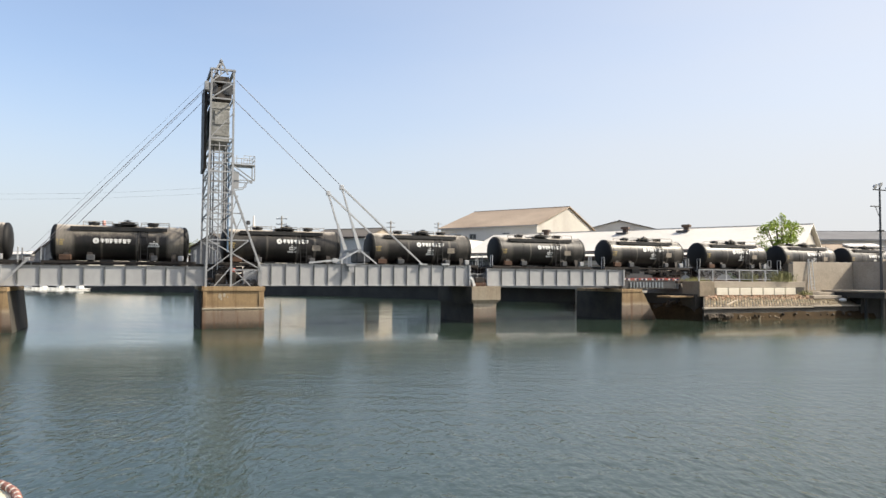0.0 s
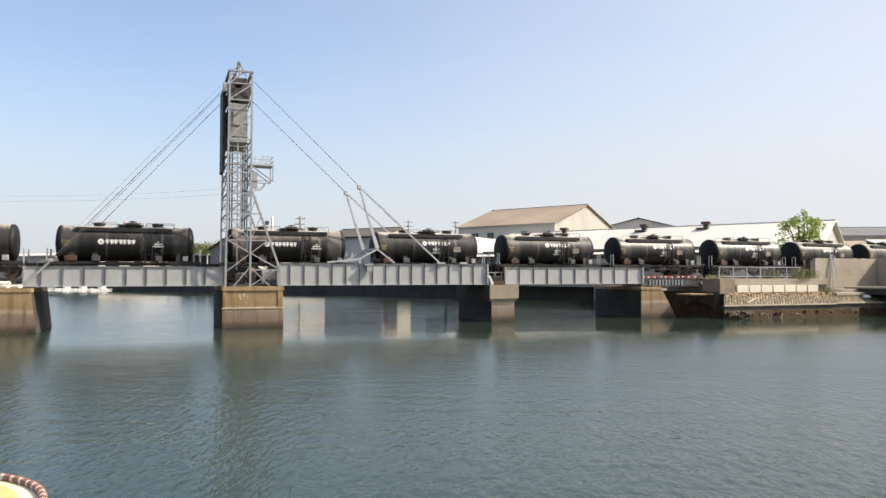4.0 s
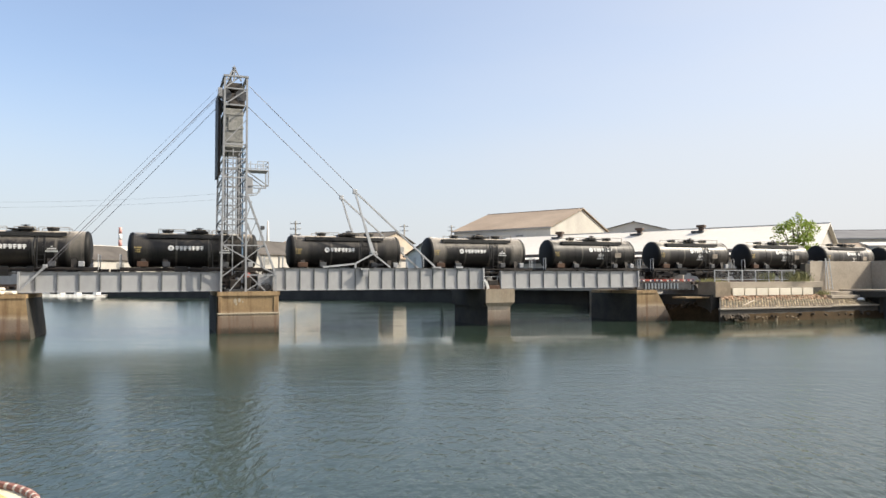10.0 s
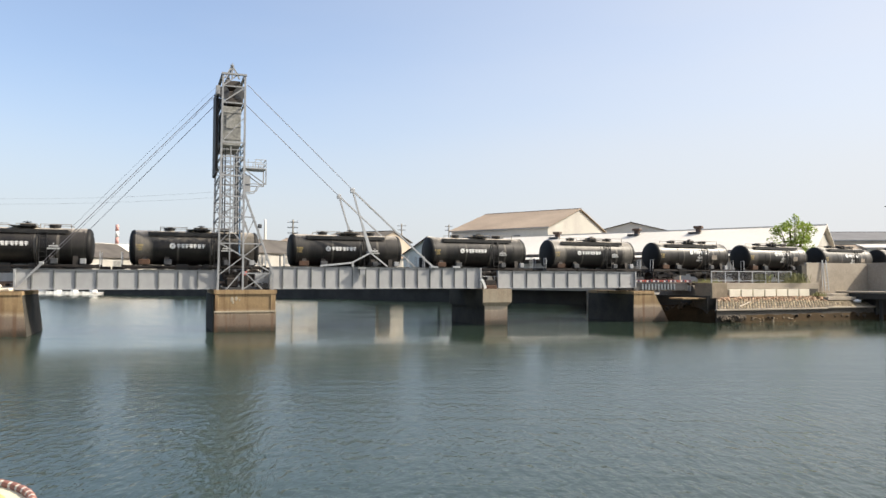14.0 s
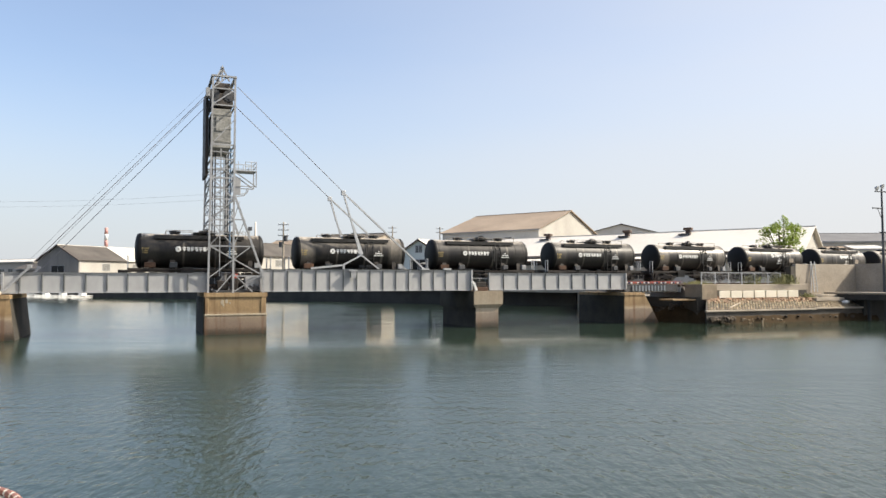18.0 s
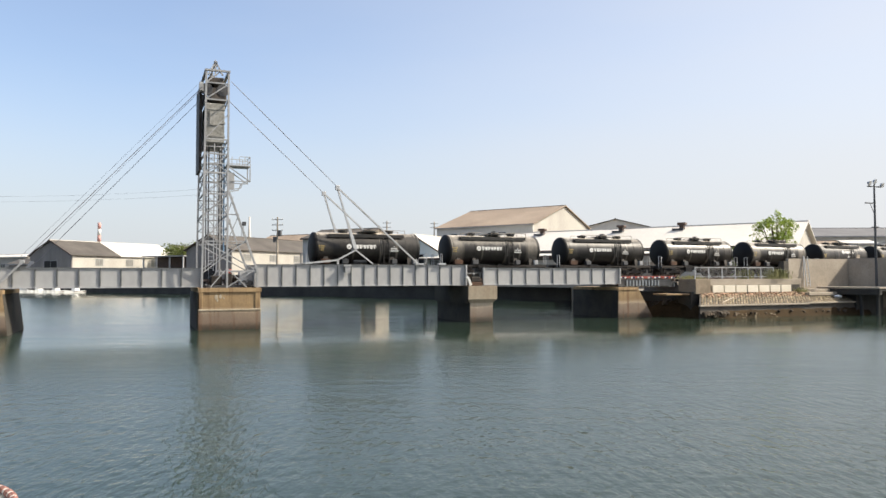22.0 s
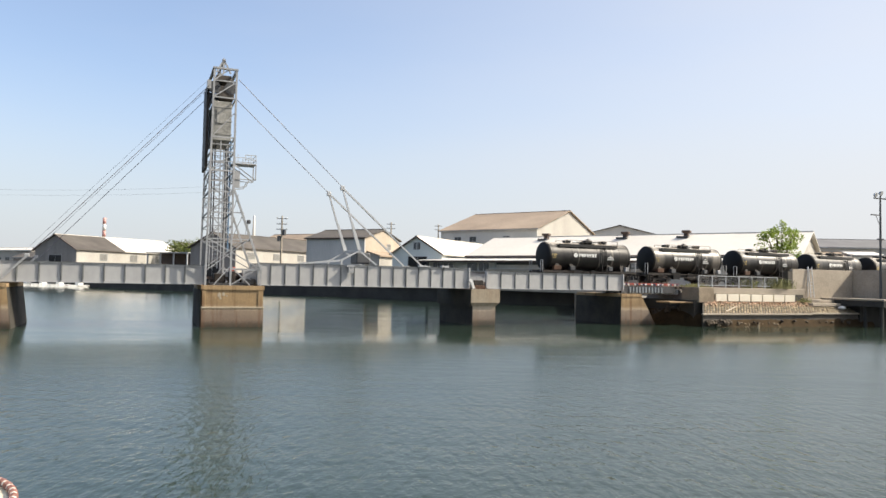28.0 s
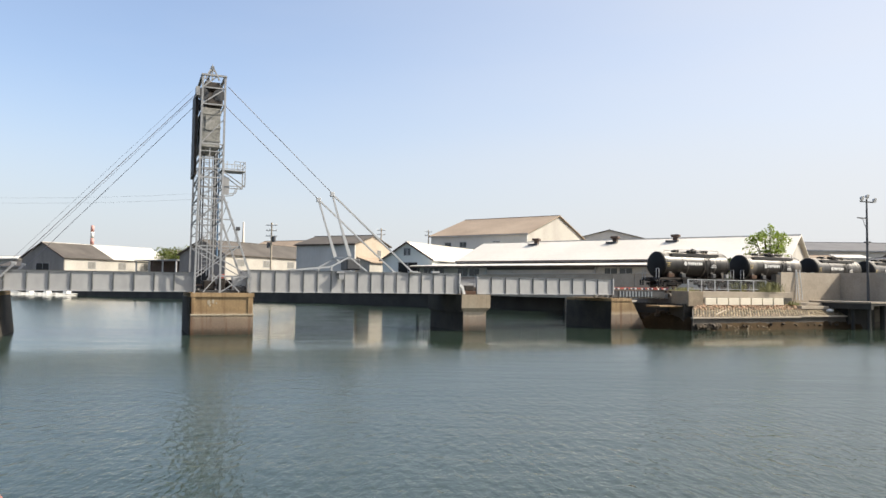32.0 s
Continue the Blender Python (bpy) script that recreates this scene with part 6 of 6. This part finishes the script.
def mud_bank(s0, s1, n0, n1, step):
    """Low wet foreshore: it rises from the water to the apron's toe and round the shore pier's foot."""
    nx, ny = int((s1 - s0) / step), int((n1 - n0) / step)
    pts, quads = [], []
    for j in range(ny + 1):
        for i in range(nx + 1):
            s, n = s0 + i * step, n0 + j * step
            edge_n = -4.2 if s > 37.5 else 1.6 - 5.8 * max(0.0, min(1.0, (s - 34.8) / 2.7)) ** 1.5
            high = 0.74 * max(0.0, min(1.0, (s - 32.0) / 2.0)) - 0.3 * max(0.0, min(1.0, 33.0 - s))
            rough_ = 0.13 * noise.noise(Vector((s * 0.9, n * 0.9, 0.3))) + 0.09 * noise.noise(Vector((s * 2.7, n * 2.7, 4.1)))
            z = high - (high + 0.3) * max(0.0, (edge_n - n) / 0.62) + rough_
            if 33.0 < s < 37.6 and n > edge_n:
                z += min(1.0, 0.28 * (n - edge_n)) * min(1.0, (s - 33.0) / 2.0)
            pts.append((s, n, max(-0.6, z)))
    for j in range(ny):
        for i in range(nx):
            k = j * (nx + 1) + i
            quads.append((k, k + 1, k + nx + 2, k + nx + 1))
    me = bpy.data.meshes.new("mud_bank")
    me.from_pydata(pts, [], quads)
    me.polygons.foreach_set("use_smooth", [True] * len(quads))
    me.materials.append(MUD)
    return me


bank = new("mud_bank", mud_bank(27.5, 56.5, -5.6, 6.0, 0.22))
bank.matrix_basis = BRIDGE
tagged(bank, "low wet brown mud bank at the water's edge", "mud bank", kind="structure")
# broken stone at the water's edge and rubble on the apron
rocks = B()
rnd = random.Random(11)


def stone(bm, x, y, z, r, rnd):
    m = pose(x, y, z, rnd.uniform(0, 360), rnd.uniform(0, 360), rnd.uniform(0, 360)) @ Matrix.Diagonal((r * rnd.uniform(0.8, 1.5), r * rnd.uniform(0.7, 1.2), r * rnd.uniform(0.5, 0.9), 1))
    made = bmesh.ops.create_icosphere(bm, subdivisions=1, radius=1.0, matrix=m)
    for v in made["verts"]:
        v.co += Vector((rnd.uniform(-1, 1), rnd.uniform(-1, 1), rnd.uniform(-1, 1))) * r * 0.22


for i in range(15):
    s = rnd.uniform(36.2, 55.0)
    stone(rocks, s, rnd.uniform(-4.6, -4.4), rnd.uniform(0.3, 0.5), rnd.uniform(0.1, 0.2), rnd)
for i in range(9):
    stone(rocks, 36.2 + 0.3 * i + rnd.uniform(-0.1, 0.1), -4.5, 0.36, rnd.uniform(0.18, 0.3), rnd)
for i in range(70):
    s = rnd.uniform(34.3, 37.3)
    n = rnd.uniform(1.4, 4.4) - 1.6 * max(0.0, s - 35.4)
    stone(rocks, s, n, 0.55 + 0.28 * (s - 34.0) + rnd.uniform(-0.1, 0.1), rnd.uniform(0.12, 0.34), rnd)
solid("shore_rocks", rocks, ROCK, BRIDGE, "tumbled dark rocks along the water's edge", "rocks", kind="stuff")
sand = B()
for i in range(34):
    s = 37.2 + 7.5 * rnd.random() ** 1.4
    n = rnd.uniform(-4.82, -4.4)
    stone(sand, s, n, 0.74 + 1.68 * (n + 4.2) + 0.05, rnd.uniform(0.05, 0.13), rnd)
solid("shore_stones", sand, mat("pale sandy stone", (0.16, 0.12, 0.08), (0.34, 0.27, 0.18), 0.9, 0, 2, 12, 0.3), BRIDGE, "pale sandy stones below the apron at the waterline", "stones", kind="stuff")
rub = B()
for i in range(330):
    u = 1.02 - 0.42 * rnd.random() ** 1.6
    s = rnd.uniform(38.0, 50.6) - SHEAR * (1 - u)
    stone(rub, s, -4.2 + 1.9 * u, 1.05 + 1.04 * u, rnd.uniform(0.06, 0.17), rnd)
solid("rubble", rub, mat("orange-brown brick rubble", (0.3024, 0.1764, 0.105), (0.4872, 0.3528, 0.2436), 0.9, 0, 2, 12, 0.3), BRIDGE, "orange-brown brick rubble strewn along the apron's top", "rubble", kind="stuff")
log = B()
tube(log, (38.9, -3.9, 1.32), (40.7, -3.3, 1.72), 0.07, 8, 0.05)
solid("driftwood", log, mat("bleached wood", (0.336, 0.2856, 0.2184), (0.462, 0.4032, 0.3192), 0.9, 0, 2, 14, 0.3), BRIDGE, "bleached driftwood pole on the apron", "driftwood")
buoy = B()
bmesh.ops.create_uvsphere(buoy, u_segments=20, v_segments=12, radius=0.3)
for v in buoy.verts:
    v.co.z *= 0.6
    v.co.x *= 1.35
solid("float", buoy, WHITE, on_bridge(53.3, -3.55, 1.63), "white fishing float on the apron", "float", smooth=True)
# concrete flood wall with a return towards the water
fw = thing("flood_wall", BRIDGE, "tall concrete flood wall with a return at the dock", "wall", kind="structure")
part("wall", bevelled(boxed((49.9, 58.0, -1.0, -0.65, 2.0, 5.24)), 0.02), CONCRETE, fw)
part("return_wall", boxed((58.0, 58.4, -7.6, -0.65, 2.0, 5.3)), CONCRETE, fw)
part("pilaster", boxed((49.3, 49.9, -1.0, -0.4, 2.4, 5.0)), CONCRETE_DARK, fw, "dark recessed end post")
dock = thing("dock_platform", BRIDGE, "concrete dock platform on piles with a dark underside", "dock", kind="structure")
part("deck", bevelled(boxed((53.6, 58.2, -7.5, -1.0, 2.38, 2.55)), 0.03), CONCRETE, dock)
# edge beam painted near-black for the shade below the deck
part("edge_beam", boxed((53.65, 58.15, -7.45, -1.1, 2.2, 2.378)), QUAY, dock, "edge beam with its shade painted dark")
part("deck", bevelled(boxed((49.5, 55.6, -2.4, -1.0, 2.05, 2.35)), 0.03), CONCRETE, dock)
part("step", bevelled(boxed((50.0, 55.0, -3.2, -2.2, 1.75, 2.05)), 0.03), CONCRETE, dock)
# near-black fascia, block and inner wall added for the deep shade beneath
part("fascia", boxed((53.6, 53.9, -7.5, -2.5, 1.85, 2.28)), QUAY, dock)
part("substructure", boxed((54.6, 57.6, -4.4, -1.2, -2.2, 2.28)), QUAY, dock, "dark solid for the shade beneath the deck")
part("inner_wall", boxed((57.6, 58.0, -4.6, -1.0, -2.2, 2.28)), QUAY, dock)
for x, y in ((54.0, -7.0), (56.0, -7.0), (57.9, -7.0), (54.0, -5.4), (57.9, -5.4)):
    bm = B()
    tube(bm, (x, y, -2.2), (x, y, 2.28), 0.16, 10)
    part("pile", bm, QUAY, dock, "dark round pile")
part("deck", bevelled(boxed((58.2, 74.0, -7.5, 4.0, 2.28, 2.55)), 0.03), CONCRETE, dock)
# ladder against the flood wall
lad = thing("ladder", on_bridge(52.1, -1.05, 2.55), "aluminium ladder leaning on the flood wall", "ladder")
for x in (-0.22, 0.22):
    part("stile", bars([((x, -0.3, 0), (x, 0.0, 2.95))], 0.06), STEEL_LIGHT, lad)
for i in range(9):
    u = (i + 0.7) / 9.6
    part("rung", bars([((-0.22, -0.3 + 0.3 * u, 2.95 * u), (0.22, -0.3 + 0.3 * u, 2.95 * u))], 0.04), STEEL_LIGHT, lad)
part("support", bars([((-0.55, -0.25, 0), (-0.3, 0.0, 2.95))], 0.05), STEEL_LIGHT, lad)
# floodlight pole
lp = thing("floodlight_pole", on_bridge(57.3, -4.5, 2.55), "tall steel pole with three floodlights", "light pole")
bm = B()
tube(bm, (0, 0, 0), (0, 0, 9.8), 0.13, 12, 0.08)
part("pole", bm, STEEL_DARK, lp)
part("cross_arm", boxed((-0.9, 0.9, -0.05, 0.05, 9.5, 9.6)), STEEL_DARK, lp)
part("cross_arm", boxed((-1.3, 0.0, -0.05, 0.05, 7.9, 8.0)), STEEL_DARK, lp)
part("cable_box", boxed((-0.25, 0.25, -0.2, 0.2, 5.6, 5.72)), STEEL_DARK, lp)
part("stay", bars([((-0.6, 0, 7.9), (0, 0, 6.8))], 0.04), STEEL_DARK, lp)
for x, z in ((-0.85, 9.85), (-0.12, 10.05), (0.9, 9.75)):
    bm = B()
    lathe(bm, [(-0.12, 0.1), (0.08, 0.25), (0.13, 0.25), (0.14, 0.02)], 18)
    part("floodlight", bm, STEEL_LIGHT, lp, "round floodlight", at=pose(x, -0.1, z, 0, 20, -80))
# netting and tarpaulin strip along the low span
net = thing("safety_netting", BRIDGE, "red, white and navy safety bunting along the deck edge", "bunting")
part("cord", boxed((31.0, 37.4, 0.26, 0.30, 3.56, 3.59)), RED, net)
NAVY = mat("navy cloth", (0.0252, 0.0252, 0.0756), (0.0504, 0.0504, 0.1176), 0.9)
flags = []
for m_ in (RED, WHITE, NAVY):
    bm = B()
    hull(bm, [(0.06, 0.27, 3.40), (0.14, 0.27, 3.40), (0.14, 0.285, 3.40), (0.06, 0.285, 3.40)], [(-0.01, 0.27, 3.56), (0.21, 0.27, 3.56), (0.21, 0.285, 3.56), (-0.01, 0.285, 3.56)])
    flags.append(mesh_of("flag", bm, m_))
for i in range(27):
    share("flag", flags[(0, 1, 2, 1, 0, 0, 1, 2)[i % 8]], net, pose(31.1 + i * 0.23, 0, 0.02 * math.sin(i * 1.7)))
part("deck_edge", boxed((31.2, 37.0, 0.35, 0.6, 2.72, 3.3)), STEEL_DARK, net)
me = mesh_of("slat", boxed((0, 0.16, 0.27, 0.33, 2.74, 3.24)), mat("pale blue sheet", (0.13, 0.155, 0.175), (0.24, 0.27, 0.29), 0.6))
for i in range(11):
    share("slat", me, net, pose(32.0 + i * 0.34, 0, 0, 0, 0, 0))
for s, n, z, h, sp, c, sd in ((43.8, -1.6, 3.32, 0.95, 0.7, 170, 1), (47.5, -1.7, 3.32, 1.05, 1.2, 360, 2), (46.6, -2.0, 3.32, 0.6, 0.8, 140, 3), (38.2, -1.0, 3.34, 0.4, 1.2, 160, 4), (49.6, -2.6, 2.1, 0.5, 0.7, 90, 5)):
    tuft(s, n, z, h, sp, c * 2, sd, "dry yellow-green weeds growing by the fence", GRASS)


# ---- left shore: moored boats and pier-top clutter ----
def small_boat(m, length, label, cabin=True):
    b = thing("moored_boat", m, label, "boat", "boats along the far quay")
    bm = B()
    rings = []
    for u, w, k in ((0, 0.85, 0.1), (0.3, 1.0, 0.0), (0.65, 0.9, 0.05), (0.88, 0.5, 0.2), (1.0, 0.06, 0.35)):
        x = u * length
        rings.append([(x, -w * 0.7, -0.3), (x, w * 0.7, -0.3), (x, w, 0.5 + k), (x, -w, 0.5 + k)])
    made = [[bm.verts.new(p) for p in r] for r in rings]
    for a, c in zip(made, made[1:]):
        for i in range(4):
            bm.faces.new((a[i], a[(i + 1) % 4], c[(i + 1) % 4], c[i]))
    bm.faces.new(made[0])
    bm.faces.new(made[-1][::-1])
    part("hull", bm, BOAT_WHITE, b)
    part("rubbing_strake", bars([((0, -0.87, 0.4), (length * 0.65, -0.9, 0.42)), ((0, 0.87, 0.4), (length * 0.65, 0.9, 0.42))], 0.1), RUST, b)
    if cabin:
        part("cabin", bevelled(boxed((length * 0.3, length * 0.55, -0.6, 0.6, 0.5, 1.2)), 0.08), BOAT_WHITE, b)
        part("cabin_window", boxed((length * 0.32, length * 0.53, -0.62, -0.6, 0.8, 1.1)), GLASS, b)
    return b


for i in range(15):
    u = 0.115 + 0.0192 * i
    p = far_a.lerp(far_b, u)
    small_boat(pose(p.x - 0.6, p.y - 1.6, 0.0, 0, 0, -124 + 5 * (i % 3)), 5.4 + 0.5 * (i % 2), "small white boat moored along the far quay", i % 2 == 0)
wrap = thing("cement_sacks", on_bridge(-17.2, -0.2, 2.82), "heap of pale wrapped sacks on the pier's top", "sacks")
rnd = random.Random(2)
for i in range(7):
    part("sack", bevelled(boxed((-0.45, 0.45, -0.28, 0.28, 0, 0.22)), 0.09), CONCRETE_PALE, wrap, at=pose(-0.9 + (i % 4) * 0.62, 0.1 * (i % 2), 0.22 * (i // 4), 0, 0, rnd.uniform(-25, 25)))

# ---- near quay: the bow of a moored workboat ----
near = thing("near_boat", pose(-6.6, 7.55, 0.0, 0, 0, 0), "cream boat bow edged with red and white rope, moored nearby", "boat")
outline = []
for i in range(25):
    a = math.pi * i / 24
    outline.append((1.95 * math.cos(a), 1.9 * math.sin(a)))
outline += [(-1.95, -5.0), (1.95, -5.0)]
bm = B()
hull(bm, [(x * 0.8, y * 0.9, -0.4) for x, y in outline], [(x, y, 0.93) for x, y in outline])
part("hull", bm, mat("cream hull paint", (0.5208, 0.462, 0.3192), (0.6216, 0.5712, 0.4368), 0.5, 0, 1, 8, 0.05), near)
bm = B()
hull(bm, [(x * 0.86, y * 0.92, 0.93) for x, y in outline], [(x * 0.84, y * 0.9, 0.955) for x, y in outline])
part("deck", bm, mat("yellow deck paint", (0.462, 0.3192, 0.1008), (0.5712, 0.42, 0.168), 0.6, 0, 1, 8, 0.1), near, "yellow foredeck")
fine = []
for i in range(65):
    a = math.pi * i / 64
    fine.append(Vector((1.95 * math.cos(a), 1.9 * math.sin(a), 0.96)))
NEAR_RED = mat("faded red rope", (0.17, 0.075, 0.058), (0.28, 0.13, 0.10), 0.85, 0, 4, 30, 0.4)
NEAR_WHITE = mat("off-white rope", (0.5208, 0.4788, 0.42), (0.6552, 0.6132, 0.5544), 0.85, 0, 4, 30, 0.4)
for i in range(64):
    bm = B()
    d = (fine[i + 1] - fine[i]) * 0.12
    tube(bm, fine[i] - d, fine[i + 1] + d, 0.052 if i % 2 else 0.045, 8)
    part("rope_turn", bm, NEAR_RED if i % 2 else NEAR_WHITE, near)

# ---- thin power wires to the tower, from a pole on the left bank ----
utility_pole(on_bridge(-48, 4.3, 2.95), 8.0, "concrete utility pole on the railway embankment", 2, 0)
for z0, z1, sag in ((10.15, 10.7, 1.5), (9.72, 9.8, 1.25)):
    bm = B()
    a, b = Vector((-3.5, 4.45, z0)), Vector((-48, 4.3, z1))
    pts = [a.lerp(b, i / 16) - Vector((0, 0, sag * 4 * (i / 16) * (1 - i / 16))) for i in range(17)]
    for p, q in zip(pts, pts[1:]):
        tube(bm, p, q, 0.005, 5)
    solid("power_wire", bm, ROPE, BRIDGE, "thin overhead power wire strung to the bridge tower", "power line", "overhead wires")

motions()
